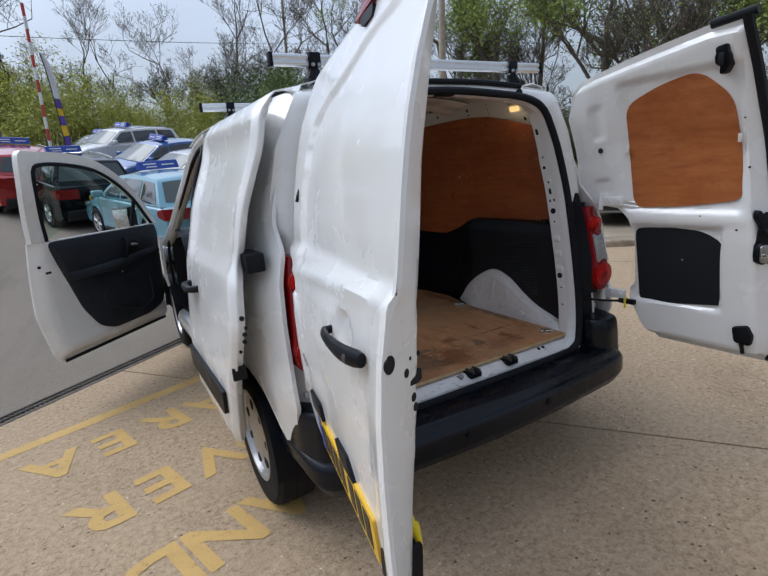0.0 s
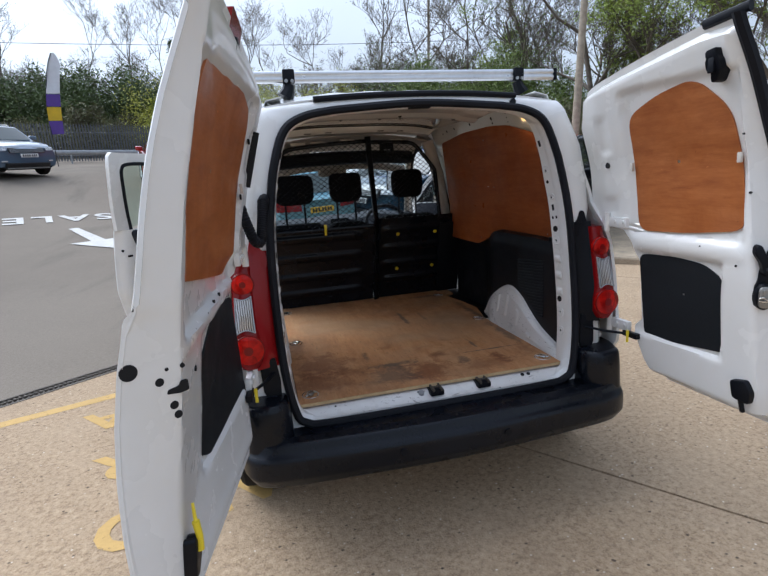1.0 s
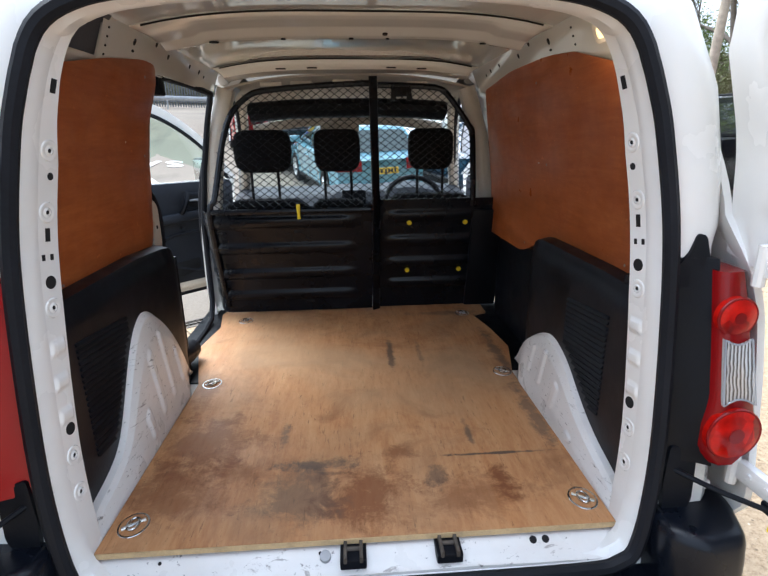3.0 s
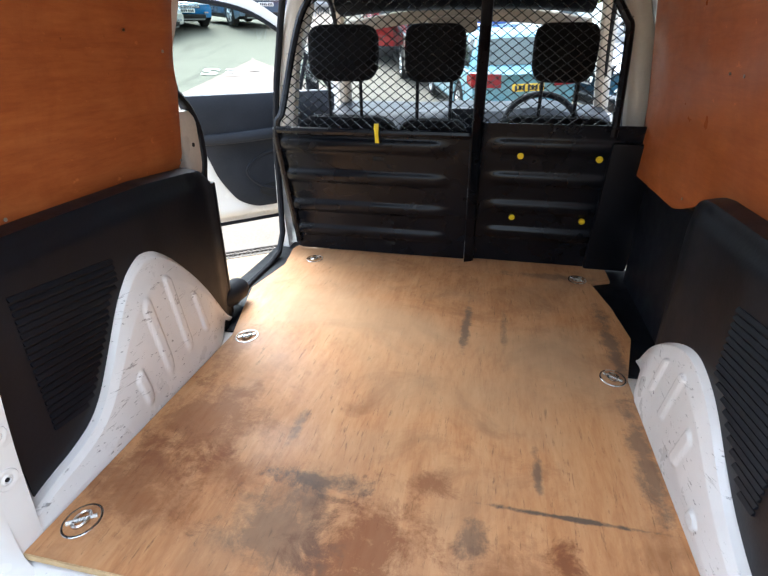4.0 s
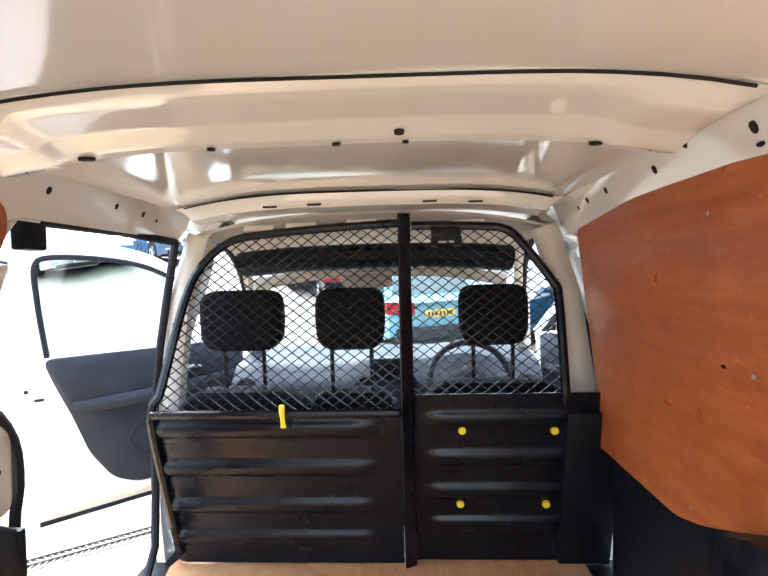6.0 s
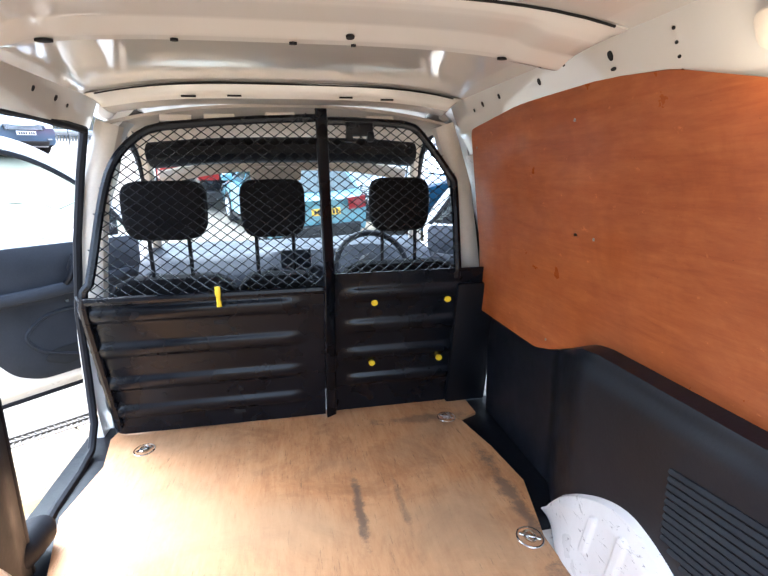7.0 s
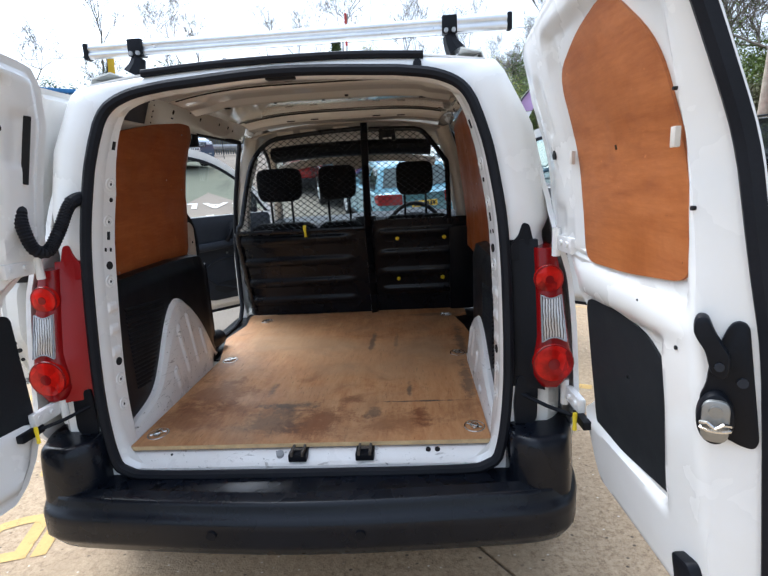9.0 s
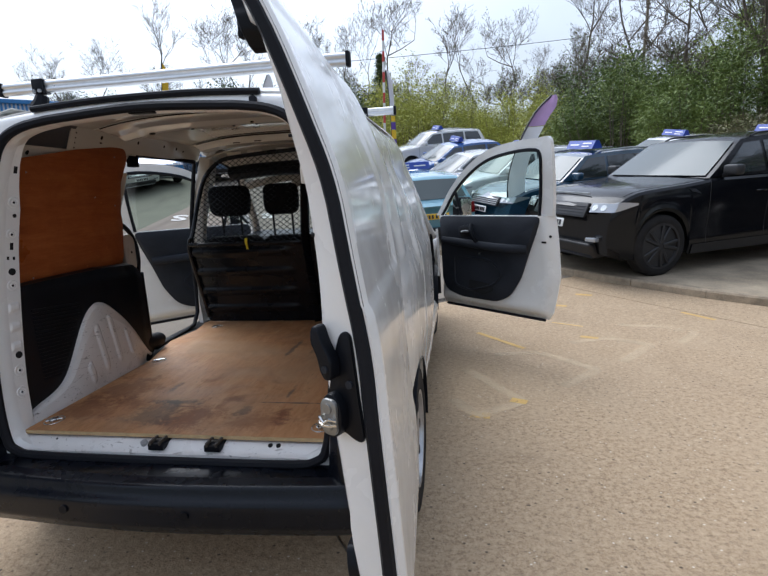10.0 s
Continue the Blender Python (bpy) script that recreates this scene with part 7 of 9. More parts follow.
    for k, w in ((1.0, -0.012), (0.96, -0.020), (0.7, -0.022), (0.4, -0.022), (0.02, -0.022)):
        row = []
        for u, z in pts:
            uu, zz = cu + (u - cu) * k, cz + (z - cz) * k
            row.append(place(uu, zz, w - 0.02 * smooth01((zz - 0.86) / 0.1) * (1 - smooth01((zz - 1.06) / 0.1)) * (k < 1)))
        rows.append(row)
    quad_grid(bm, rows, wrap=True)
    trim = part("door_trim", bm, DOORTRIM, door, "dark grey plastic door lining", smooth=45)
    bm = bmesh.new()
    prism(bm, rounded([(0.30, 1.08), (0.46, 1.10), (0.50, 1.03), (0.44, 0.97), (0.30, 0.98)], 0.03), lambda u, z, d: place(u, z, -0.035 - d), 0, 0.012, 0.005)
    bez = part("handle_bezel", bm, DOORTRIM, trim)
    bm = bmesh.new()
    prism(bm, rounded([(0.32, 1.065), (0.44, 1.08), (0.47, 1.03), (0.42, 0.99), (0.32, 0.995)], 0.025), lambda u, z, d: place(u, z, -0.047 - d), 0, 0.002, 0.001)
    part("handle_cup", bm, VOID, bez)
    bm = bmesh.new()
    tube(bm, [place(0.34, 1.035, -0.052), place(0.39, 1.042, -0.060), place(0.435, 1.04, -0.052)], [0.008, 0.011, 0.007], 8)
    part("door_lever", bm, GALV, bez)
    bm = bmesh.new()
    ring = rounded([(0.22, 0.83), (0.62, 0.80), (0.74, 0.70), (0.66, 0.60), (0.40, 0.52), (0.22, 0.56)], 0.06)
    tube(bm, [place(u, z, -0.024) for u, z in ring], 0.010, 6, closed=True)
    part("pocket_rim", bm, DOORTRIM, trim)
    bm = bmesh.new()
    tube(bm, [place(0.52, 0.93, -0.05), place(0.50, 0.985, -0.085), place(0.47, 1.05, -0.085), place(0.45, 1.10, -0.045)], 0.017, 8)
    part("grab_handle", bm, BLACK, trim)
    bm = bmesh.new()
    c = curve([place(0.10, 0.955, -0.03), place(0.30, 0.945, -0.052), place(0.60, 0.925, -0.062), place(0.85, 0.915, -0.05), place(0.97, 0.915, -0.022)])
    tube(bm, [c(i / 16) for i in range(17)], 0.034, 10, flat=0.75)
    part("armrest", bm, DOORTRIM, trim)
    bm = bmesh.new()
    prism(bm, rounded([(0.38, 0.62), (0.62, 0.60), (0.66, 0.55), (0.55, 0.50), (0.40, 0.53)], 0.03), lambda u, z, d: place(u, z, -0.024 - d), 0, 0.004, 0.002)
    part("door_pocket", bm, VOID, trim)
    bm = bmesh.new()
    for u, z, r in ((1.155, 1.015, 0.010), (1.10, 0.985, 0.009), (1.10, 0.955, 0.007), (1.105, 0.935, 0.007)):
        disc(bm, place(u, z, 0.012), -out, r, 0.004, 12)
    box(bm, (-0.02, -0.006, -0.008), (0.02, 0.006, 0.008), 0.003, Matrix.Translation(place(1.105, 0.97, 0.004)) @ Matrix((e, out, V((0, 0, 1)))).transposed().to_4x4())
    parts_each("latch_hole", bm, VOID, door)
    bm = bmesh.new()
    tube(bm, [place(u, 0.362, 0.03) for u in (0.10, 0.6, 1.12)], 0.012, 6)
    part("lower_seal", bm, RUBBER, door)
    bm = bmesh.new()
    c = curve([place(0.90, 1.02, 0.10), place(0.95, 1.02, 0.125), place(1.06, 1.02, 0.125), place(1.10, 1.02, 0.10)])
    tube(bm, [c(i / 8) for i in range(9)], 0.016, 8)
    part("outer_handle", bm, BLACK, door)
    bm = bmesh.new()
    c = place(0.16, 1.225, 0.19)
    mm = Matrix((e, out, V((0, 0, 1)))).transposed().to_4x4()
    box(bm, (-0.05, -0.085, -0.10), (0.05, 0.085, 0.10), 0.03, Matrix.Translation(c) @ mm, 3)
    box(bm, (-0.02, -0.12, -0.10), (0.02, -0.02, -0.06), 0.01, Matrix.Translation(c) @ mm)
    mir = part("door_mirror", bm, BLACK, door, "black door mirror")
    bm = bmesh.new()
    box(bm, (0.046, -0.07, -0.082), (0.054, 0.07, 0.082), 0.003, Matrix.Translation(c) @ mm)
    part("mirror_glass", bm, CHROME, mir)
    bm = bmesh.new()
    prism(bm, rounded([(0.10, 0.60), (1.12, 0.60), (1.12, 0.68), (0.10, 0.68)], 0.01, 3), lambda u, z, d: place(u, z, 0.07 + d), 0, 0.018, 0.006)
    part("side_strip", bm, BLACK, door)


build_front_door(-1, (-0.70, -0.715))
build_front_door(1, (0.75, -0.66))


def build_sliding_door():
    """The side door, slid back along the flank."""
    y0, y1 = -0.01, 0.93

    def edge0(z):
        return interp(z, [0.36, 0.45, 0.62, 0.80, 0.95, 1.10, 1.17, 1.40, 1.6, 1.72], [0.34, 0.28, 0.20, 0.11, 0.03, 0.035, 0.075, 0.065, 0.055, 0.075]) + y0

    def edge1(z):
        return y1 + interp(z, [0.36, 0.6, 1.0, 1.45, 1.72], [0.14, 0.10, 0.0, 0.0, -0.03])

    def at(s, r):
        z = 0.38 + (1.725 - 0.38) * r
        return edge0(z) + (edge1(z) - edge0(z)) * s, z

    def x_at(z):
        return half(z, 1.0) + interp(z, [0.4, 1.0, 1.7], [0.115, 0.09, 0.08])

    def outer(s, r):
        y, z = at(s, r)
        d = min((y - edge0(z)), edge1(z) - y, z - 0.38, 1.725 - z)
        x = x_at(z) + 0.012 + emboss(0.10 + y0, y1 - 0.10, 1.15, 1.62, 0.016, 0.03)(y, z)
        x -= 0.018 * (1 - smooth01(d / 0.025))
        return V((-x, y, z))

    def inner(s, r):
        y, z = at(s, r)
        d = min((y - edge0(z)), edge1(z) - y, z - 0.38, 1.725 - z)
        return V((-(x_at(z) - 0.012 - 0.035 * smooth01((d - 0.01) / 0.03)), y, z))
    door = part("sliding_door", solid(inner, outer, steps(30, 0.015, 0.985), steps(50, 0.01, 0.99)), WHITE, van, "white sliding side door slid back")
    bm = bmesh.new()
    prism(bm, rounded([(0.30, 0.54), (1.02, 0.54), (1.00, 0.655), (0.25, 0.655)], 0.012, 3), lambda y, z, d: V((-(x_at(z) + 0.010 + d), y, z)), 0, 0.018, 0.006)
    part("side_strip", bm, BLACK, door)
    bm = bmesh.new()
    c = curve([(-(x_at(1.0) + 0.012), 0.80, 1.0), (-(x_at(1.0) + 0.045), 0.78, 1.0), (-(x_at(1.0) + 0.048), 0.66, 1.0), (-(x_at(1.0) + 0.012), 0.63, 1.0)])
    tube(bm, [c(i / 10) for i in range(11)], 0.016, 8)
    part("outer_handle", bm, BLACK, door)
    bm = bmesh.new()
    for z, dx, r in ((0.99, 0.0, 0.009), (0.955, -0.012, 0.006), (0.93, -0.010, 0.008), (0.90, -0.012, 0.008), (0.86, 0.0, 0.006)):
        disc(bm, (-(x_at(z) - 0.02 + dx), edge0(z) - 0.001, z), (0, -1, 0), r, 0.002, 12)
    box(bm, (-(x_at(0.77) + 0.005), edge0(0.77) - 0.004, 0.74), (-(x_at(0.77) - 0.045), edge0(0.77) + 0.01, 0.79), 0.003)
    parts_each("latch_hole", bm, VOID, door)
    bm = bmesh.new()
    y = 0.035
    tube(bm, [(-0.872, 0.10, 1.165), (-0.874, 0.5, 1.165), (-0.876, 0.97, 1.165)], 0.026, 8, flat=0.6)
    part("slide_rail", bm, BLACK, van, "black slide rail on the flank")
    bm = bmesh.new()
    box(bm, (-0.925, 0.02, 1.135), (-0.86, 0.18, 1.20), 0.008)
    part("rail_end", bm, BLACK, van)
    bm = bmesh.new()
    box(bm, (-0.695, 0.965, 1.60), (-0.655, 1.02, 1.665), 0.006)
    part("door_stop", bm, BLACK, van)
    # rear pillar of the doorway, pale steel
    bm = bmesh.new()
    c = curve([(-0.79, 0.93, 0.60), (-0.84, 0.935, 1.0), (-0.825, 0.935, 1.2), (-0.79, 0.93, 1.4), (-0.745, 0.92, 1.58), (-0.69, 0.92, 1.70)])
    tube(bm, [c(i / 20) for i in range(21)], 0.035, 8)
    part("doorway_pillar", bm, PUTTY, van)
    bm = bmesh.new()
    cc = curve([(-0.755, 0.985, 0.62), (-0.745, 1.005, 1.0), (-0.738, 1.012, 1.08), (-0.735, 1.002, 1.18), (-0.735, 0.955, 1.26), (-0.745, 0.91, 1.30)])
    tube(bm, [cc(i / 20) for i in range(21)], 0.012, 6)
    part("doorway_seal", bm, RUBBER, van)
    bm = bmesh.new()
    cushion(bm, (-0.775, 0.90, 1.04), (-0.725, 0.99, 1.24))
    bulge = part("pillar_bulge", bm, PUTTY, van)
    bm = bmesh.new()
    disc(bm, (-0.7245, 0.945, 1.14), (1, 0, 0), 0.007, 0.001, 10)
    part("hole", bm, VOID, bulge)


build_sliding_door()


def build_wheel(name, radius, width, rim_mat, style):
    """A wheel about its own y axis at the origin."""
    hub = thing(name)
    rot = Matrix.Rotation(math.pi / 2, 4, "X")
    bm = bmesh.new()
    w, r = width / 2, radius
    seat = 0.62 if rim_mat is not INK else 0.72
    lathe(bm, [(r * seat, -w * 0.9), (r * (seat + 0.93) / 2, -w), (r * 0.93, -w * 0.92), (r * 0.99, -w * 0.72), (r, -w * 0.35), (r * 0.985, -w * 0.33), (r * 0.985, -w * 0.25), (r, -w * 0.23), (r, w * 0.1), (r * 0.985, w * 0.12), (r * 0.985, w * 0.2), (r, w * 0.22), (r * 0.99, w * 0.72), (r * 0.93, w * 0.92), (r * (seat + 0.93) / 2, w), (r * seat, w * 0.9)], rot, 40)
    tyre = part("tyre", bm, TYRE, hub)
    bm = bmesh.new()
    rr = r * (seat + 0.01)
    vs = lathe(bm, [(rr, w * 0.86), (rr * 1.02, w * 0.93), (rr * 0.94, w * 0.92), (rr * 0.9, w * 0.72), (rr * 0.5, w * 0.80), (rr * 0.2, w * 0.85), (0.001, w * 0.86)], rot, 40)
    rim = part("rim", bm, rim_mat if style == "cap" else INK, hub)
    vs = bmesh.new()
    if style == "cap":
        for k in range(7):
            a = k * math.tau / 7
            c = rot @ V((rr * 0.66 * math.cos(a), rr * 0.66 * math.sin(a), w * 0.765))
            disc(vs, c, rot.to_3x3() @ V((0, 0, 1)), rr * 0.13, 0.004, 12, 0.75, rot.to_3x3() @ V((math.cos(a), math.sin(a), 0)))
        parts_each("cap_slot", vs, VOID, rim)
    else:
        n = 5
        for k in range(n):
            for da in (-0.13, 0.13):
                a = k * math.tau / n + da
                b = k * math.tau / n + da * 1.6
                tube(vs, [rot @ V((rr * 0.12 * math.cos(a), rr * 0.12 * math.sin(a), w * 0.88)), rot @ V((rr * 0.96 * math.cos(b), rr * 0.96 * math.sin(b), w * 0.86))], [rr * 0.10, rr * 0.065], 6, flat=0.6)
        lathe(vs, [(rr * 1.0, w * 0.84), (rr * 1.0, w * 0.95), (rr * 0.92, w * 0.94), (rr * 0.90, w * 0.8)], rot, 40)
        lathe(vs, [(rr * 0.22, w * 0.8), (rr * 0.2, w * 0.94), (0.001, w * 0.95)], rot, 16)
        part("spokes", vs, rim_mat, rim)
    return hub


def mount(wheel, parent, m):
    """Hang the parts of a built wheel under a thing as one part with its pieces."""
    tyre = [c for c in wheel.children if c.name.startswith("tyre")][0]
    rim = [c for c in wheel.children if c.name.startswith("rim")][0]
    w = tyre.copy()
    w.name = "wheel"
    scene.collection.objects.link(w)
    w.parent = parent
    w.matrix_parent_inverse = Matrix.Translation(parent.location).inverted()
    w.matrix_basis = m
    k = rim.copy()
    scene.collection.objects.link(k)
    k.parent, k.matrix_parent_inverse, k.matrix_basis = w, Matrix(), Matrix()
    for c in rim.children:
        q = c.copy()
        scene.collection.objects.link(q)
        q.parent, q.matrix_parent_inverse, q.matrix_basis = w, Matrix(), Matrix()


def drop(ob):
    for o in (*ob.children_recursive, ob):
        bpy.data.objects.remove(o)


vw = build_wheel("van_wheel", 0.325, 0.20, HUB, "cap")
for x, y in ((-0.80, REAR_AXLE), (0.80, REAR_AXLE), (-0.745, FRONT_AXLE), (0.745, FRONT_AXLE)):
    mount(vw, van, pose(x, y, 0.325, 0, 0, -90 if x < 0 else 90))
drop(vw)


def build_roof_bar(y, zb):
    bar = thing("roof_bar", (0, y, zb), "aluminium roof bar on dark clamps", "roof bar", "roof bars")
    bm = bmesh.new()
    z = zb + 0.046
    for dz in (0.011, -0.011):
        tube(bm, [(-0.668, y, z + dz), (0.706, y, z + dz)], 0.0125, 12)
    box(bm, (-0.668, y - 0.008, z - 0.01), (0.706, y + 0.008, z + 0.010))
    part("rail", bm, ALU, bar)
    for sgn in (-1, 1):
        bm = bmesh.new()
        xe = -0.672 if sgn < 0 else 0.710
        box(bm, (xe - 0.008, y - 0.016, z - 0.026), (xe + 0.008, y + 0.016, z + 0.026), 0.006)
        part("end_cap", bm, BLACK, bar)
        bm = bmesh.new()
        x = -0.502 if sgn < 0 else 0.522
        box(bm, (x - 0.024, y - 0.022, z - 0.026), (x + 0.024, y + 0.022, z + 0.028), 0.006)
        tube(bm, [(x, y, z - 0.03), (x + sgn * 0.006, y - 0.004, z - 0.054), (x + sgn * 0.02, y - 0.006, z - 0.080)], [0.022, 0.026, 0.034], 8)
        cl = part("clamp", bm, BLACK, bar)
        bm = bmesh.new()
        for dx in (-0.012, 0.012):
            disc(bm, (x + dx, y - 0.024, z - 0.018), (0, -1, 0), 0.007, 0.005, 10)
        parts_each("bolt", bm, GALV, cl)


build_roof_bar(0.25, 1.815)
build_roof_bar(1.55, 1.835)


# ---- parked cars ----
def car_shape(L, H, kind):
    """Where the lines of a car run, along its length x (front is +x): deck, belt, cabin."""
    h, a = H / 1.5, L / 2
    if kind == "hatch":
        deck = [(-a, 0.86), (-a + 0.10, 0.94), (-1.0, 0.95), (0.98, 0.955), (1.3, 0.905), (a - 0.42, 0.83), (a - 0.12, 0.74), (a, 0.62)]
        cabin = (-a + 0.14, 1.00, -a + 0.72, 0.22)
    elif kind == "saloon":
        deck = [(-a, 0.88), (-a + 0.08, 0.97), (-a + 0.5, 1.0), (-1.0, 0.96), (1.0, 0.95), (1.35, 0.90), (a - 0.42, 0.82), (a - 0.12, 0.73), (a, 0.60)]
        cabin = (-a + 0.62, 1.05, -0.92, 0.24)
    elif kind == "suv" and L > 4.7:
        deck = [(-a, 0.90), (-a + 0.06, 1.0), (-1.0, 1.03), (0.62, 1.03), (1.0, 0.995), (a - 0.42, 0.94), (a - 0.16, 0.895), (a - 0.03, 0.82), (a, 0.74)]
        cabin = (-a + 0.10, 0.70, -a + 0.46, 0.02)
    else:
        deck = [(-a, 0.90), (-a + 0.06, 1.0), (-1.0, 1.02), (0.95, 1.025), (1.2, 0.995), (a - 0.42, 0.945), (a - 0.14, 0.895), (a - 0.03, 0.82), (a, 0.74)]
        cabin = (-a + 0.10, 0.98, -a + 0.42, 0.36)
    xs, zs = [p[0] for p in deck], [p[1] * h for p in deck]
    return (lambda x: sum(interp(x + d, xs, zs) for d in (-0.05, 0.0, 0.05)) / 3), cabin


def build_car(kind, L, W, H, wheel_r, style, paint_mat):
    car = thing("car")
    deck, (xb0, xb1, xr0, xr1) = car_shape(L, H, kind)
    h, a, hw = H / 1.5, L / 2, W / 2
    ax = (L * 0.30, -L * 0.285)
    clear = 0.19 * h
    arch_r = wheel_r * 1.13

    def lo(x):
        z = clear + 0.02 + 0.09 * max(0, abs(x) / a - 0.85) / 0.15
        for c in ax:
            d = abs(x - c)
            if d < arch_r:
                z = max(z, wheel_r + math.sqrt(arch_r * arch_r - d * d))
        return z

    def plan(x):
        return hw * (1 - 0.05 * (abs(x) / a) ** 4)

    def surf(x, q):
        """The flank and deck of the lower body: q 0 at the sill, 0.5 at the shoulder, 1 at the middle."""
        w, d = plan(x), deck(x)
        flare = 0.018 * max(math.exp(-((x - c) / (arch_r * 1.05)) ** 4) for c in ax)
        l = min(lo(x), d - 0.10)
        sh = d - 0.035
        pts = [(0.0, w * 0.955 + flare, l), (0.10, w * 0.985 + flare, l + (sh - l) * 0.14), (0.22, w * 0.975 + flare, l + (sh - l) * 0.34), (0.36, w * 0.995, l + (sh - l) * 0.72), (0.44, w * 0.985, sh - 0.02), (0.50, w * 0.955, sh + 0.012), (0.60, w * 0.86, d - 0.006), (0.80, w * 0.45, d + 0.016), (1.0, 0.0, d + 0.022)]
        k = [p[0] for p in pts]
        return V((x, interp(q, k, [p[1] for p in pts]), interp(q, k, [p[2] for p in pts])))
    xs = sorted(set([-a + L * i / 44 for i in range(45)] + [sg * (a - d) for sg in (-1, 1) for d in (0.01, 0.025, 0.05, 0.09)] + [c + s * arch_r * k for c in ax for s in (-1, 1) for k in (0.35, 0.7, 0.9, 0.985, 1.001)]))
    qs = [0, 0.04, 0.10, 0.16, 0.22, 0.29, 0.36, 0.40, 0.44, 0.47, 0.50, 0.54, 0.60, 0.70, 0.80, 0.90, 1.0]
    bm = bmesh.new()
    rows = []
    for x in xs:
        half_row = [surf(x, q) for q in qs]
        rows.append(half_row + [V((p.x, -p.y, p.z)) for p in half_row[-2::-1]])
    vs = quad_grid(bm, rows)
    bm.faces.new(vs[0])
    bm.faces.new(vs[-1])
    part("body", bm, paint_mat, car, smooth=32)

    # the cabin: four leaning faces and a crowned roof
    wb, wr = hw * 0.945, hw * (0.735 if kind != "suv" else 0.765)

    def cabin(x_share, t, side):
        """A point on the cabin's flank: x_share 0 at the rear corner to 1 at the front one, t up from belt to roof."""
        x = (xb0 + (xr0 - xb0) * t) * (1 - x_share) + (xb1 + (xr1 - xb1) * t) * x_share
        w = wb + (wr - wb) * t ** 1.15
        top = H - 0.055 - 0.05 * h * (2 * x_share - 1.05) ** 2
        base = deck(xb0 + (xb1 - xb0) * x_share) - 0.01
        return V((x, side * w, base + (top - base) * t))

    def across(front, y_share, t):
        """A point on the windscreen or the rear window, bowed a little in plan."""
        p = cabin(1 if front else 0, t, 1)
        return V((p.x + (0.10 if front else -0.06) * (1 - y_share ** 2) * (1 - 0.3 * t), p.y * y_share, p.z + 0.03 * (1 - y_share ** 2) * t))

    bm = bmesh.new()
    ts = [i / 8 for i in range(9)]
    for side in (-1, 1):
        quad_grid(bm, [[cabin(i / 16, t, side) for i in range(17)] for t in ts])
    for front in (True, False):
        quad_grid(bm, [[across(front, -1 + j / 6, t) for j in range(13)] for t in ts])

    def roof_at(xs_, ys_):
        e = cabin(xs_, 1, 1)
        bow = 0.10 * 0.7 * smooth01((xs_ - 0.5) * 2) - 0.06 * 0.7 * smooth01((0.5 - xs_) * 2)
        return V((e.x + bow * (1 - ys_ ** 2), e.y * ys_, e.z + 0.03 * (1 - ys_ ** 2) + 0.018 * (1 - ys_ ** 4) * math.sin(math.pi * xs_)))
    quad_grid(bm, [[roof_at(i / 16, -1 + j / 6) for j in range(13)] for i in range(17)])
    bmesh.ops.remove_doubles(bm, verts=bm.verts, dist=0.001)
    part("cabin", bm, paint_mat, car, smooth=50)

    def glaze(name, mat, f, n=6, m=6):
        bm = bmesh.new()
        quad_grid(bm, [[f(i / n, j / m) for j in range(m + 1)] for i in range(n + 1)])
        ob = part(name, bm, mat, car, smooth=50)
        mid = ob.data.polygons[len(ob.data.polygons) // 2]
        if mid.normal.dot(mid.center - V((-0.3, 0, 0.9))) < 0:
            ob.data.flip_normals()
        return ob

    def share(x, t):
        x0, x1 = xb0 + (xr0 - xb0) * t, xb1 + (xr1 - xb1) * t
        return (x - x0) / (x1 - x0)
    pillar_b = -0.08 if L < 4.7 else -0.32
    pillar_c = {"hatch": -0.98, "saloon": -0.90, "suv": -1.02 if L < 4.7 else -1.22}[kind]
    for side in (-1, 1):
        def pane(x0, x1, lead0=0.0, lead1=0.0):
            def f(u, v):
                t = 0.06 + 0.80 * v
                s0 = share(x0, t) if x0 is not None else lead0 + 0.02
                s1 = share(x1, t) if x1 is not None else 1 - lead1
                p = cabin(s0 + (s1 - s0) * u, t, side)
                return p + V((0, side * 0.006, 0.002))
            return f
        glaze("side_window", CARGLASS, pane(pillar_b + 0.04, None, 0, 0.055))
        glaze("side_window", CARGLASS, pane(pillar_c + 0.03, pillar_b - 0.02))
        glaze("side_window", CARGLASS, pane(None, pillar_c - 0.03, 0.05, 0) if share(pillar_c, 0.8) > 0.14 else pane(pillar_c - 0.10, pillar_c - 0.03))
        # dark arch lips, door gaps, handles, mirror
        for c in ax:
            bm = bmesh.new()
            rows = []
            for i in range(19):
                an = math.pi * i / 18
                x, z = c + arch_r * math.cos(an), wheel_r + arch_r * math.sin(an)
                y = surf(min(max(x, -a), a), 0.03).y
                rows.append([V((x, side * (y + 0.006), z + 0.0)), V((c + (arch_r + 0.035) * math.cos(an), side * (y + 0.010), wheel_r + (arch_r + 0.035) * math.sin(an))), V((c + (arch_r + 0.037) * math.cos(an), side * (y - 0.02), wheel_r + (arch_r + 0.037) * math.sin(an)))])
            quad_grid(bm, rows)
            part("arch_lip", bm, paint_mat if kind != "suv" or style == "black" else INK, car)
        bm = bmesh.new()
        for x in (pillar_b, xb1, pillar_c):
            tube(bm, [V((p.x, side * (p.y + 0.0005), p.z)) for p in (surf(x, q) for q in (0.06, 0.10, 0.16, 0.22, 0.29, 0.36, 0.44, 0.49))], 0.004, 4)
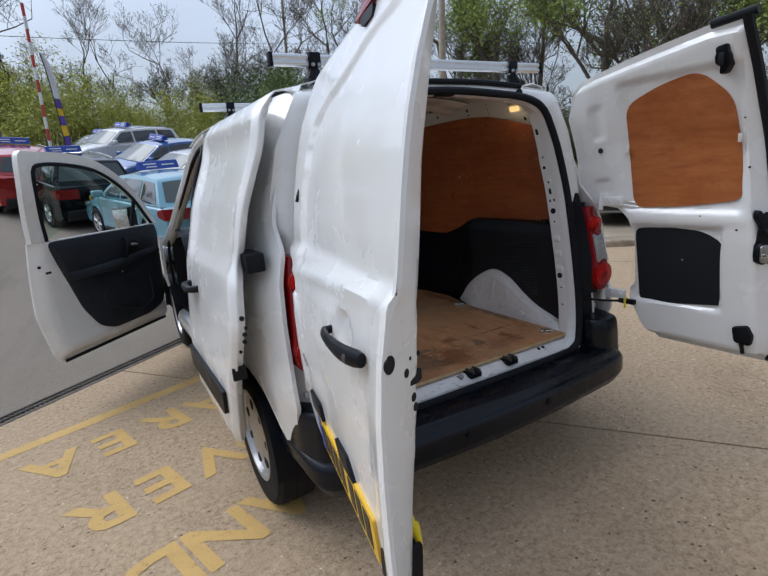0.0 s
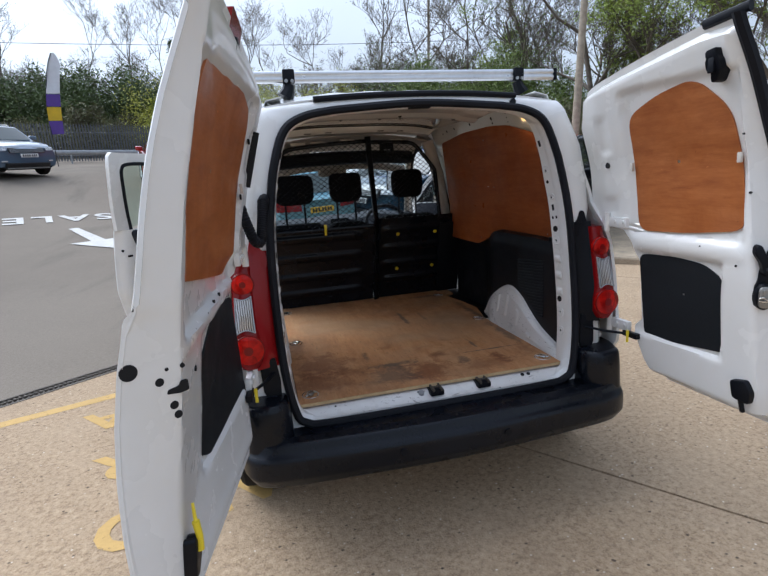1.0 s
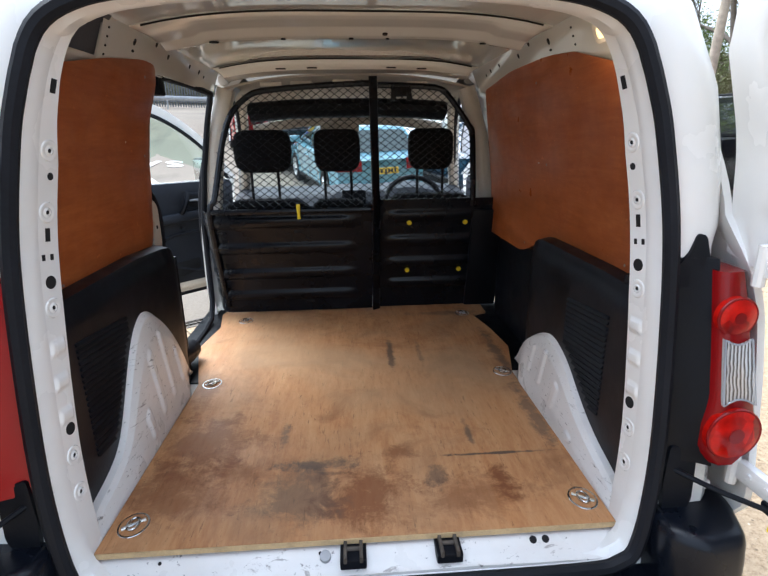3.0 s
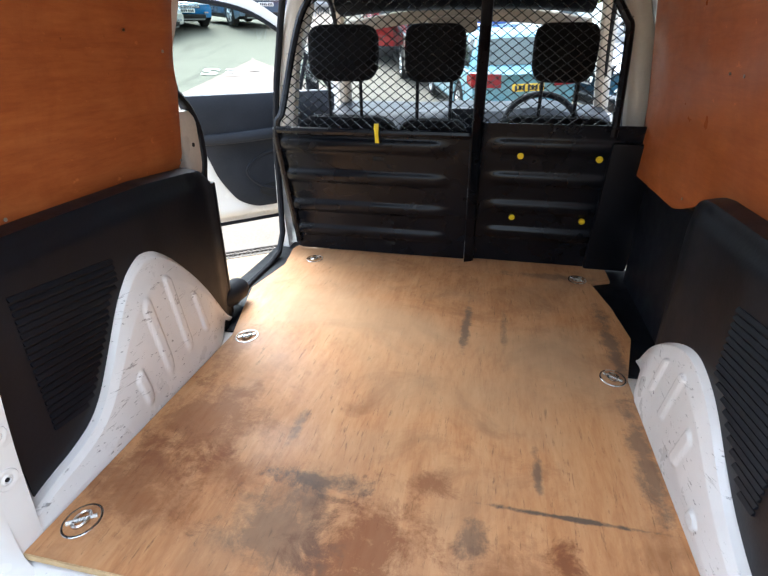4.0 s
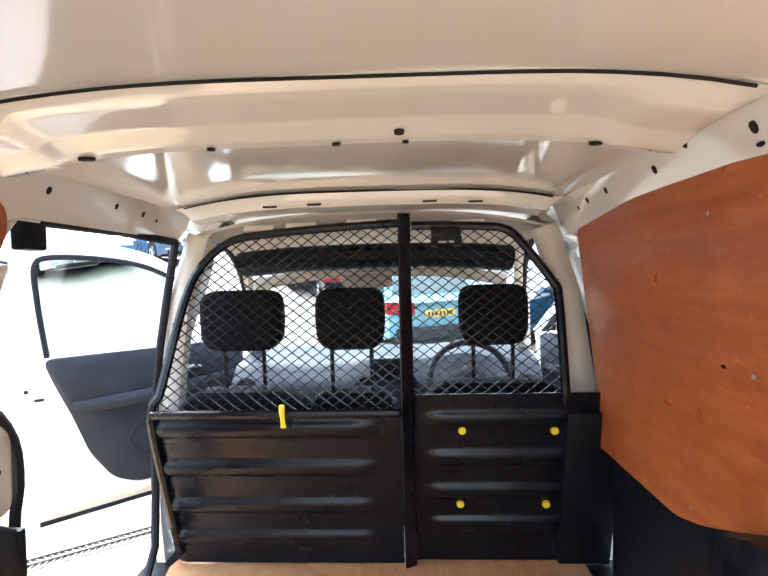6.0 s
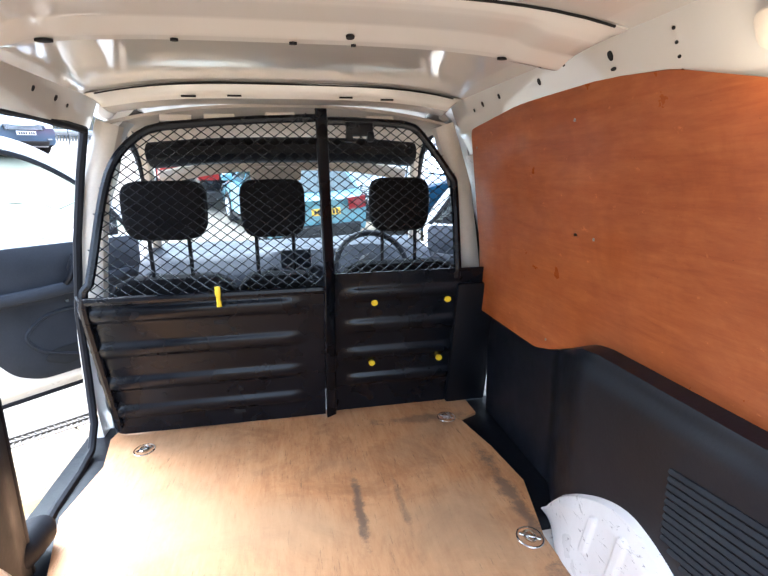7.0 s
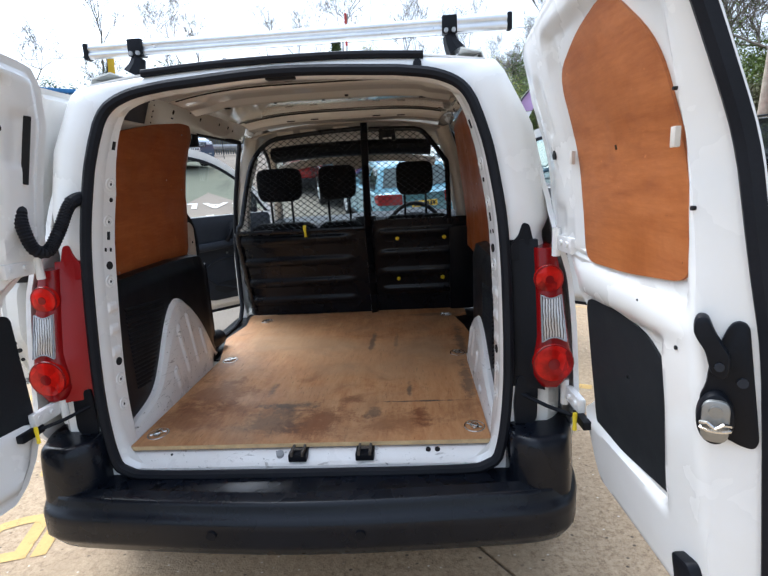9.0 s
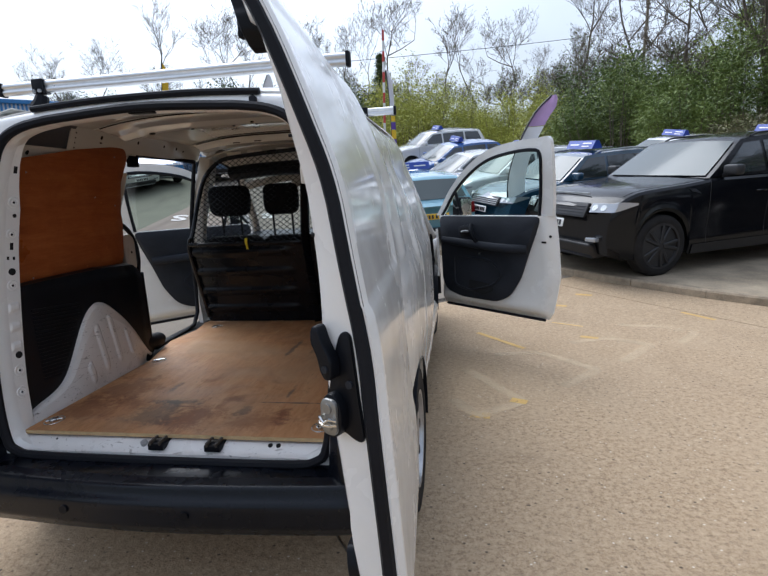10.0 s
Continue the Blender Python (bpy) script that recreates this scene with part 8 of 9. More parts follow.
        parts_each("door_gap", bm, INK, car, smooth=0)
        bm = bmesh.new()
        for x in (pillar_b + 0.06, pillar_c + 0.06):
            p = surf(x, 0.385)
            tube(bm, [(x, side * (p.y + 0.006), p.z), (x + 0.03, side * (p.y + 0.026), p.z), (x + 0.15, side * (p.y + 0.026), p.z), (x + 0.18, side * (p.y + 0.006), p.z)], 0.013, 6)
        parts_each("door_handle", bm, paint_mat, car)
        bm = bmesh.new()
        xm = xb1 - 0.26
        p = surf(xm, 0.5)
        cushion(bm, (xm - 0.06, side * (p.y + 0.12) - 0.11, p.z + 0.03), (xm + 0.08, side * (p.y + 0.12) + 0.11, p.z + 0.17))
        tube(bm, [(xm + 0.02, side * (p.y - 0.03), p.z + 0.02), (xm + 0.01, side * (p.y + 0.08), p.z + 0.06)], 0.025, 6)
        part("door_mirror", bm, INK if style == "black" else paint_mat, car)
        bm = bmesh.new()
        quad_grid(bm, [[V((x, side * (surf(x, q).y + 0.012), surf(x, q).z)) for x in [ax[1] + arch_r + 0.05 + (ax[0] - ax[1] - 2 * arch_r - 0.10) * i / 8 for i in range(9)]] for q in (0.0, 0.05, 0.10)])
        part("sill_strip", bm, INK, car)
        # lamps that wrap round the corners
        front_z = (0.66, 0.755) if kind != "suv" else (0.735, 0.825)
        for nm, mat, end, z0, z1, rise_z, reach in (("headlamp", LAMPGLASS, 1, front_z[0] * h, front_z[1] * h, 0.03 * h, 0.48 if kind != "suv" else 0.40), ("tail_lamp", REDLENS, -1, 0.70 * h, 0.90 * h, 0.0, 0.28)):
            bm = bmesh.new()
            path = [(end * (a + 0.012), side * W * (0.24 if end < 0 or kind != "suv" else 0.315)), (end * (a + 0.012), side * plan(a) * 0.97)]
            path += [(end * x, side * (surf(end * x, 0.36).y + 0.012)) for x in (a - 0.01, a - 0.06, a - 0.14, a - 0.26, a - reach)]
            rows = []
            for i, (x, y) in enumerate(path):
                k = i / (len(path) - 1)
                t = 1 - 0.80 * max(0, k - 0.55) / 0.45
                zc = (z0 + z1) / 2 + rise_z * k
                hz = (z1 - z0) / 2 * t
                rows.append([V((x - end * 0.05, y * 0.93, zc - hz)), V((x, y, zc - hz)), V((x, y, zc + hz)), V((x - end * 0.05, y * 0.93, zc + hz))])
            quad_grid(bm, rows)
            lamp = part(nm, bm, mat, car, smooth=40)
            if end > 0:
                bm = bmesh.new()
                for yy in (0.345, 0.405):
                    disc(bm, (a + 0.012, side * W * yy, (z0 + z1) / 2 + 0.004), (1, 0, 0), (z1 - z0) * 0.36, 0.006, 14)
                parts_each("lamp_bulb", bm, CHROME, lamp)
    glaze("windscreen", SCREEN, lambda u, v: across(True, -0.93 + 1.86 * u, 0.05 + 0.88 * v) + V((0.012, 0, 0.010)), 12, 8)
    glaze("rear_window", SCREEN, lambda u, v: across(False, -0.88 + 1.76 * u, 0.16 + 0.72 * v) + V((-0.012, 0, 0.010)), 10, 6)
    # bonnet edges
    bm = bmesh.new()
    for side in (-1, 1):
        tube(bm, [V((x, side * surf(x, 0.56).y, surf(x, 0.56).z + 0.0005)) for x in [xb1 + 0.02 + (a - 0.22 - xb1) * i / 8 for i in range(9)]], 0.004, 4)
    parts_each("bonnet_gap", bm, INK, car, smooth=0)
    # nose and tail
    gz0, gz1, gw = (0.565, 0.70, 0.25) if kind != "suv" else (0.675, 0.825, 0.285)
    bm = bmesh.new()
    box(bm, (a - 0.04, -W * gw, gz0 * h), (a + 0.012, W * gw, gz1 * h), 0.018)
    g = part("grille", bm, INK, car)
    bm = bmesh.new()
    for k in range(4):
        z = (gz0 + 0.02) * h + k * (gz1 - gz0 - 0.03) * h / 4
        box(bm, (a + 0.008, -W * (gw - 0.015), z), (a + 0.020, W * (gw - 0.015), z + 0.010 * h), 0.003)
    parts_each("grille_bar", bm, CHROME if kind != "suv" else (GALV if style != "black" else DOORTRIM), g)
    bm = bmesh.new()
    box(bm, (a - 0.20, -W * 0.36, clear + 0.05), (a + 0.006, W * 0.36, 0.40 * h), 0.05, seg=4)
    bump = part("front_bumper", bm, INK, car)
    bm = bmesh.new()
    box(bm, (a - 0.10, -W * 0.34, clear + 0.045), (a + 0.018, W * 0.34, clear + 0.085), 0.012)
    part("bumper_lip", bm, GALV if style != "black" else DOORTRIM, bump)
    for side in (-1, 1):
        bm = bmesh.new()
        box(bm, (a - 0.06, side * W * 0.37 - 0.09, 0.425 * h), (a + 0.012, side * W * 0.37 + 0.06, 0.47 * h), 0.012)
        part("fog_lamp", bm, LAMPGLASS, bump)
    bm = bmesh.new()
    box(bm, (-a - 0.010, -W * 0.40, clear + 0.03), (-a + 0.16, W * 0.40, 0.45 * h), 0.04, seg=3)
    part("rear_bumper", bm, INK, car)
    for x, mat, z in ((a + 0.020, PLATEW, 0.50 * h if kind != "suv" else 0.605 * h), (-a - 0.014, PLATEY, 0.70 * h)):
        bm = bmesh.new()
        box(bm, (x - 0.006, -0.26, z - 0.055), (x + 0.006, 0.26, z + 0.055), 0.003)
        p = part("number_plate", bm, mat, car)
        bm = bmesh.new()
        for k in range(7):
            y = -0.21 + 0.062 * k + (0.02 if k > 3 else 0)
            d = 0.008 if x > 0 else -0.008
            box(bm, (min(x, x + d), y, z - 0.035), (max(x, x + d), y + 0.038, z + 0.035))
        parts_each("plate_bar", bm, INK, p, smooth=0)
    # a plain box for the underside, its shade put into the near-black colour
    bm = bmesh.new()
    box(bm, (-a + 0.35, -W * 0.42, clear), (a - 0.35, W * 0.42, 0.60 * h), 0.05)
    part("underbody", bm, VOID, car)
    if kind == "suv":
        for side in (-1, 1):
            bm = bmesh.new()
            c = [cabin(k, 1, side) * 1.0 + V((0, -side * 0.05, dz)) for k, dz in ((0.12, 0.012), (0.18, 0.040), (0.5, 0.046), (0.82, 0.040), (0.88, 0.012))]
            tube(bm, c, 0.015, 6)
            part("roof_rail", bm, GALV if style != "black" else INK, car)
    if style == "black":
        # dark badge letters as one plain bar, a vent in the wing, a price card behind the glass
        bm = bmesh.new()
        box(bm, (a - 0.135, -0.42, 0.902 * h), (a - 0.115, 0.42, 0.925 * h), 0.004)
        part("badge_bar", bm, GALV, car)
        for side in (-1, 1):
            bm = bmesh.new()
            p = surf(0.92, 0.42)
            prism(bm, [(0.86, p.z - 0.05), (1.00, p.z - 0.02), (1.06, p.z + 0.02), (0.96, p.z + 0.015)], lambda u, v, d: V((u, side * (surf(u, 0.40).y + d), v)), -0.01, 0.010)
            part("wing_vent", bm, DOORTRIM, car)

    # nose and tail are rounded in plan
    def bend(p):
        k = smooth01((abs(p.x) / a - 0.62) / 0.38)
        rake = (0.15 if p.x > 0 else 0.05) * smooth01((p.z / h - 0.56) / 0.36) + (0.10 if p.x > 0 else 0.05) * smooth01((0.42 - p.z / h) / 0.22)
        return V((p.x - math.copysign(((0.22 if kind != "suv" else 0.17) * (abs(p.y) * 2 / W) ** 2.4 + rake) * k, p.x), p.y, p.z))
    for o in car.children_recursive:
        if o.type == "MESH":
            for v in o.data.vertices:
                v.co = bend(v.co)
    w = build_wheel("car_wheel", wheel_r, 0.235, INK if style == "black" else ALU, "alloy")
    for c in ax:
        for side in (-1, 1):
            mount(w, car, pose(c, side * (W / 2 - 0.115), wheel_r, 0, 0, 180 if side > 0 else 0))
    drop(w)
    return car


def build_roof_sign():
    s = thing("roof_sign")
    bm = bmesh.new()
    prism(bm, [(-0.16, 0.0), (0.16, 0.0), (0.05, 0.20), (-0.05, 0.20)], lambda u, v, d: V((u, d, v)), -0.52, 0.52)
    part("sign_board", bm, BLUE, s, smooth=0)
    for sgn in (-1, 1):
        for y0, y1, z0, z1 in ((-0.40, -0.06, 0.085, 0.115), (0.08, 0.42, 0.12, 0.15), (0.08, 0.36, 0.05, 0.075)):
            bm = bmesh.new()
            f = lambda z: sgn * (0.162 - 0.11 * z / 0.20)
            vs = [bm.verts.new(V((f(z) + sgn * 0.003, y, z))) for y, z in ((y0, z0), (y1, z0), (y1, z1), (y0, z1))]
            bm.faces.new(vs)
            part("sign_bar", bm, PLATEW, s, smooth=0)
    return s


PAINTS = {k: paint(k + "_car_paint", c, 0.12, 0.05, 0.003, 1.0 if max(c) > 0.05 else 0.25) for k, c in dict(black=(0.004, 0.0045, 0.0065), white=(0.75, 0.75, 0.74), sky_blue=(0.16, 0.36, 0.46), grey_blue=(0.10, 0.15, 0.22), silver=(0.42, 0.43, 0.45), red=(0.42, 0.012, 0.015), blue=(0.03, 0.10, 0.32), dark_teal=(0.012, 0.045, 0.085), bright_blue=(0.03, 0.22, 0.55)).items()}
PAINTS["black"].node_tree.nodes["Principled BSDF"].inputs["Specular IOR Level"].default_value = 0.2
BASES = {
    "hatch": build_car("hatch", 4.35, 1.80, 1.48, 0.325, "alloy", PAINTS["white"]),
    "saloon": build_car("saloon", 4.5, 1.80, 1.44, 0.325, "alloy", PAINTS["white"]),
    "suv": build_car("suv", 4.45, 1.86, 1.65, 0.355, "alloy", PAINTS["white"]),
    "big": build_car("suv", 4.80, 2.00, 1.81, 0.405, "black", PAINTS["black"]),
}
SIGN = build_roof_sign()
SIGN_H = {"hatch": 1.48, "saloon": 1.44, "suv": 1.65, "big": 1.81}


def tilt_pose(x, y, fx, fy, up, length=2.6):
    """Stand a car on the sloping yard, heading along (fx, fy)."""
    f = V((fx, fy, 0)).normalized()
    l = V((-f.y, f.x, 0))
    c = V((x, y, 0))
    h = lambda p: rise(p.x, p.y)
    F = (f * length + V((0, 0, h(c + f * length / 2) - h(c - f * length / 2)))).normalized()
    S = (l * 1.5 + V((0, 0, h(c + l * 0.75) - h(c - l * 0.75)))).normalized()
    U = F.cross(S)
    z = (h(c + f * length / 2) + h(c - f * length / 2)) / 2 + up
    m = Matrix((F, S, U)).transposed().to_4x4()
    m.translation = V((x, y, z))
    return m


CARS = [
    # kind, colour, place, heading, on the raised strip, sign, words
    ("big", "black", (4.56, 6.83), (-0.91, -0.42), 1, 0, "glossy black large off-roader with black wheels"),
    ("suv", "dark_teal", (3.50, 9.55), (-0.91, -0.42), 1, 1, "dark teal-blue off-roader with a sign on its roof"),
    ("suv", "white", (2.6, 12.2), (-0.92, -0.38), 1, 1, "white off-roader in the sales row"),
    ("saloon", "silver", (1.5, 14.8), (-0.92, -0.38), 1, 0, "silver saloon in the sales row"),
    ("hatch", "blue", (0.9, 17.6), (-0.92, -0.38), 1, 1, "blue hatchback in the sales row"),
    ("suv", "white", (0.1, 20.4), (-0.92, -0.38), 1, 1, "white off-roader in the sales row"),
    ("hatch", "grey_blue", (-0.6, 23.2), (-0.92, -0.38), 1, 1, "grey-blue hatchback in the sales row"),
    ("suv", "black", (8.55, 4.7), (-0.91, -0.42), 1, 0, "black off-roader in the sales row"),
    ("suv", "red", (8.6, 12.5), (-0.92, -0.38), 1, 1, "red off-roader in a far row"),
    ("hatch", "white", (7.4, 15.2), (-0.92, -0.38), 1, 1, "white hatchback in a far row"),
    ("hatch", "sky_blue", (-0.03, 10.3), (-0.31, 0.95), 0, 1, "light blue hatchback with a sign on its roof"),
    ("suv", "black", (-1.8, 14.5), (-0.31, 0.95), 0, 1, "dark off-roader seen from behind with a sign on its roof"),
    ("suv", "red", (-3.15, 16.6), (-0.31, 0.95), 0, 1, "red off-roader with a sign on its roof"),
    ("suv", "grey_blue", (-9.1, 18.2), (0.75, -0.66), 0, 1, "grey-blue people carrier facing the yard"),
    ("hatch", "bright_blue", (-11.0, 16.6), (0.75, -0.66), 0, 0, "bright blue hatchback facing the yard"),
    ("saloon", "white", (-11.6, 14.9), (0.82, -0.30), 0, 0, "white coupe with black wheels facing the yard"),
    ("saloon", "black", (-15.5, 12.2), (0.82, -0.30), 0, 0, "black saloon facing the yard"),
    ("hatch", "white", (-16.5, 17.0), (0.8, -0.5), 0, 1, "white hatchback with a sign on its roof"),
    ("hatch", "blue", (-19.0, 15.0), (0.8, -0.5), 0, 1, "blue hatchback with a sign on its roof"),
    ("saloon", "silver", (-13.5, 19.5), (0.8, -0.5), 0, 1, "silver saloon with a sign on its roof"),
]


def park_cars():
    for kind, color, (x, y), (fx, fy), raised, sign, words in CARS:
        m = tilt_pose(x, y, fx, fy, 0.096 if raised else 0.0)
        c = copy_thing(BASES[kind], m)
        tagged(c, words, "car", "cars for sale")
        for o in c.children_recursive:
            if o.data and o.data.materials and o.data.materials[0] == PAINTS["white"] and o.name.split(".")[0] in ("body", "cabin", "door_handle", "door_mirror", "arch_lip"):
                o.material_slots[0].link = "OBJECT"
                o.material_slots[0].material = PAINTS[color]
        if sign:
            s = copy_thing(SIGN, m @ Matrix.Translation((-0.15, 0, SIGN_H[kind] + 0.005)) @ Matrix.Scale(0.78, 4))
            tagged(s, "blue roof sign with plain white bars", "sign", "roof signs")
    for b in BASES.values():
        drop(b)
    drop(SIGN)


park_cars()


# ---- trees, hedges, fence, flags and the far edge of the yard ----
def tree_mesh(seed, height, spread, leaf, leaf_mat, leaf_size, twig_levels=5, lean_y=0.0, trunk_r=None, droop=0.0, low=0.28):
    """A bare or part-leaved tree: a tapered trunk with forking limbs, and small leaf blades at the twigs."""
    rng = random.Random(seed)
    verts, faces, lv, lf = [], [], [], []
    tips = []

    def limb(p, d, length, r, level):
        n = 3 if level < 2 else 2 if level < 4 else 1
        sides = 6 if level < 1 else 4 if level < 3 else 3
        pts, rad = [p.copy()], [r]
        dd = d.copy()
        for i in range(n):
            dd = (dd + V((rng.uniform(-1, 1), rng.uniform(-1, 1), rng.uniform(-0.6, 0.9) - droop * level * 0.3)) * (0.10 if level == 0 else 0.24)).normalized()
            p = p + dd * (length / n)
            pts.append(p.copy())
            rad.append(max(r * (1 - 0.42 * (i + 1) / n), 0.011))
        base = len(verts)
        for i, q in enumerate(pts):
            t = (pts[min(i + 1, n)] - pts[max(i - 1, 0)]).normalized()
            a = (V((0, 0, 1)) if abs(t.z) < 0.9 else V((1, 0, 0))).cross(t).normalized()
            b = t.cross(a)
            for k in range(sides):
                an = k * math.tau / sides
                verts.append(q + (a * math.cos(an) + b * math.sin(an)) * rad[i])
        for i in range(n):
            for k in range(sides):
                faces.append((base + i * sides + k, base + i * sides + (k + 1) % sides, base + (i + 1) * sides + (k + 1) % sides, base + (i + 1) * sides + k))
        if level >= 2:
            tips.extend(pts[1:])
        if level >= twig_levels:
            return
        kids = rng.randint(4, 6) if level == 0 else rng.randint(3, 4)
        for j in range(kids):
            t = rng.uniform(low if level == 0 else 0.25, 1.0) if j else 1.0
            i = min(int(t * n), n - 1)
            q = pts[i].lerp(pts[i + 1], t * n - i)
            side = V((rng.gauss(0, 1), rng.gauss(0, 1), rng.gauss(0, 0.35))).normalized()
            nd = (dd * rng.uniform(0.35, 0.9) + side * spread * rng.uniform(0.6, 1.2) + V((0, 0, 0.22 - droop))).normalized()
            limb(q, nd, length * rng.uniform(0.52, 0.74) * (0.62 if level == 0 and j else 1.0), r * rng.uniform(0.42, 0.60), level + 1)

    limb(V((0, 0, -0.2)), V((rng.uniform(-0.08, 0.08), rng.uniform(-0.08, 0.08) + lean_y, 1)).normalized(), height * 0.46, trunk_r or height * 0.014, 0)
    for _ in range(leaf):
        c = rng.choice(tips) + V((rng.gauss(0, 0.18), rng.gauss(0, 0.18), rng.gauss(0, 0.18)))
        add_leaf(rng, lv, lf, c, leaf_size)
    return verts, faces, lv, lf


def add_leaf(rng, lv, lf, c, size):
    s = size * rng.uniform(0.6, 1.4)
    a = V((rng.gauss(0, 1), rng.gauss(0, 1), rng.gauss(0, 0.7))).normalized()
    b = a.cross(V((rng.gauss(0, 1), rng.gauss(0, 1), rng.gauss(0, 1)))).normalized()
    i = len(lv)
    lv.extend((c - a * s * 0.8, c + b * s * 0.55, c + a * s * 0.9))
    lf.append((i, i + 1, i + 2))


def bush_mesh(seed, w, d, h, count, size, blobs=26):
    """A thick bush: leaf blades in uneven clumps over an inner tangle of stems."""
    rng = random.Random(seed)
    lv, lf = [], []
    clumps = []
    for _ in range(blobs):
        x, y = rng.uniform(-1, 1) * w / 2, rng.uniform(-1, 1) * d / 2
        top = h * (1 - 0.45 * (abs(x) / (w / 2)) ** 2.2) * rng.uniform(0.55, 1.0)
        clumps.append((V((x, y, rng.uniform(0.25, 0.95) * top)), rng.uniform(0.13, 0.27) * h))
    for _ in range(count):
        c, r = rng.choice(clumps)
        v = V((rng.gauss(0, 1), rng.gauss(0, 1), rng.gauss(0, 1))).normalized() * r * rng.uniform(0.30, 1.12)
        p = c + v
        if p.z < 0:
            p.z = rng.uniform(0, 0.5)
        add_leaf(rng, lv, lf, p, size)
    verts, faces = [], []
    for c, r in clumps:
        base = V((c.x * 0.7, c.y * 0.7, -0.1))
        i = len(verts)
        for p, rr in ((base, 0.035), (base.lerp(c, 0.6) + V((rng.uniform(-0.2, 0.2), rng.uniform(-0.2, 0.2), 0)), 0.022), (c + V((0, 0, r * 0.6)), 0.008)):
            for k in range(4):
                verts.append(p + V((math.cos(k * math.pi / 2), math.sin(k * math.pi / 2), 0)) * rr)
        for s in range(2):
            for k in range(4):
                faces.append((i + s * 4 + k, i + s * 4 + (k + 1) % 4, i + (s + 1) * 4 + (k + 1) % 4, i + (s + 1) * 4 + k))
    return verts, faces, lv, lf


def conifer_mesh(seed, h, r, count, size):
    rng = random.Random(seed)
    verts, faces, lv, lf = [], [], [], []
    for i, (z, rr) in enumerate(((-0.2, 0.16), (h * 0.5, 0.10), (h * 0.97, 0.02))):
        for k in range(6):
            verts.append(V((math.cos(k * math.tau / 6) * rr, math.sin(k * math.tau / 6) * rr, z)))
    for i in range(2):
        for k in range(6):
            faces.append((i * 6 + k, i * 6 + (k + 1) % 6, (i + 1) * 6 + (k + 1) % 6, (i + 1) * 6 + k))
    boughs = []
    for _ in range(150):
        t = rng.random() ** 0.8
        z = h * (0.10 + 0.88 * t)
        a = rng.uniform(0, math.tau)
        reach = r * (1 - t) ** 0.75 * rng.uniform(0.55, 1.15) + 0.12
        boughs.append((z, a, reach))
        i = len(verts)
        e = V((math.cos(a) * reach, math.sin(a) * reach, z - reach * 0.15))
        for p, rr in ((V((0, 0, z)), 0.03), (e, 0.008)):
            for k in range(3):
                verts.append(p + V((0, math.cos(k * math.tau / 3), math.sin(k * math.tau / 3))) * rr)
        for k in range(3):
            faces.append((i + k, i + (k + 1) % 3, i + 3 + (k + 1) % 3, i + 3 + k))
    for _ in range(count):
        z, a, reach = rng.choice(boughs)
        u = rng.uniform(0.15, 1.05)
        p = V((math.cos(a) * reach * u, math.sin(a) * reach * u, z - reach * 0.15 * u)) + V((rng.gauss(0, 0.16), rng.gauss(0, 0.16), rng.gauss(0, 0.13)))
        add_leaf(rng, lv, lf, p, size)
    return verts, faces, lv, lf


def plant(name, data, leaf_mat):
    verts, faces, lv, lf = data
    t = thing(name)
    for nm, v, f, mat in (("trunk", verts, faces, BARK), ("crown", lv, lf, leaf_mat)):
        if not f:
            continue
        me = bpy.data.meshes.new(nm)
        me.from_pydata([tuple(p) for p in v], [], f)
        me.polygons.foreach_set("use_smooth", [nm == "trunk"] * len(me.polygons))
        me.materials.append(mat)
        o = new(nm, me)
        o.parent = t
    return t


TREES = {
    "bare": plant("tree", tree_mesh(3, 11, 0.62, 1200, None, 0.075, 6), LEAF_GREEN),
    "bare2": plant("tree", tree_mesh(11, 12, 0.55, 1500, None, 0.075, 6), LEAF_GREEN),
    "bare3": plant("tree", tree_mesh(29, 10, 0.72, 400, None, 0.07, 6), LEAF_BROWN),
    "spring": plant("tree", tree_mesh(17, 12, 0.60, 12000, None, 0.085, 5), LEAF_FRESH),
    "ivy": plant("tree", tree_mesh(23, 12, 0.45, 18000, None, 0.12, 5, low=0.1), LEAF_DARK),
    "willow": plant("tree", bush_mesh(5, 7.5, 5.0, 6.2, 33000, 0.092, 60), LEAF_YELLOW),
    "hedge": plant("hedge", bush_mesh(7, 8.0, 4.0, 5.6, 29000, 0.104, 60), LEAF_GREEN),
    "scrub": plant("hedge", bush_mesh(9, 8.0, 4.0, 4.2, 15000, 0.11, 46), LEAF_BROWN),
    "dark": plant("hedge", bush_mesh(13, 8.0, 4.0, 7.0, 22000, 0.14, 54), LEAF_DARK),
    "fir": plant("tree", conifer_mesh(31, 11.5, 2.6, 22000, 0.12), LEAF_DARK),
}
WORDS = {
    "bare": ("bare-branched tree just coming into leaf", "tree"), "bare2": ("tall bare-branched tree just coming into leaf", "tree"), "bare3": ("bare spreading tree with fine twigs", "tree"),
    "spring": ("tall tree in thin fresh green leaf", "tree"), "ivy": ("tree thickly clad in dark ivy", "tree"), "willow": ("rounded yellow-green willow in young leaf", "tree"),
    "hedge": ("thick green hedge of shrubs", "hedge"), "scrub": ("tangled brown scrub with few leaves", "hedge"), "dark": ("dense dark evergreen shrubs", "hedge"), "fir": ("narrow dark green conifer tree", "tree"),
}


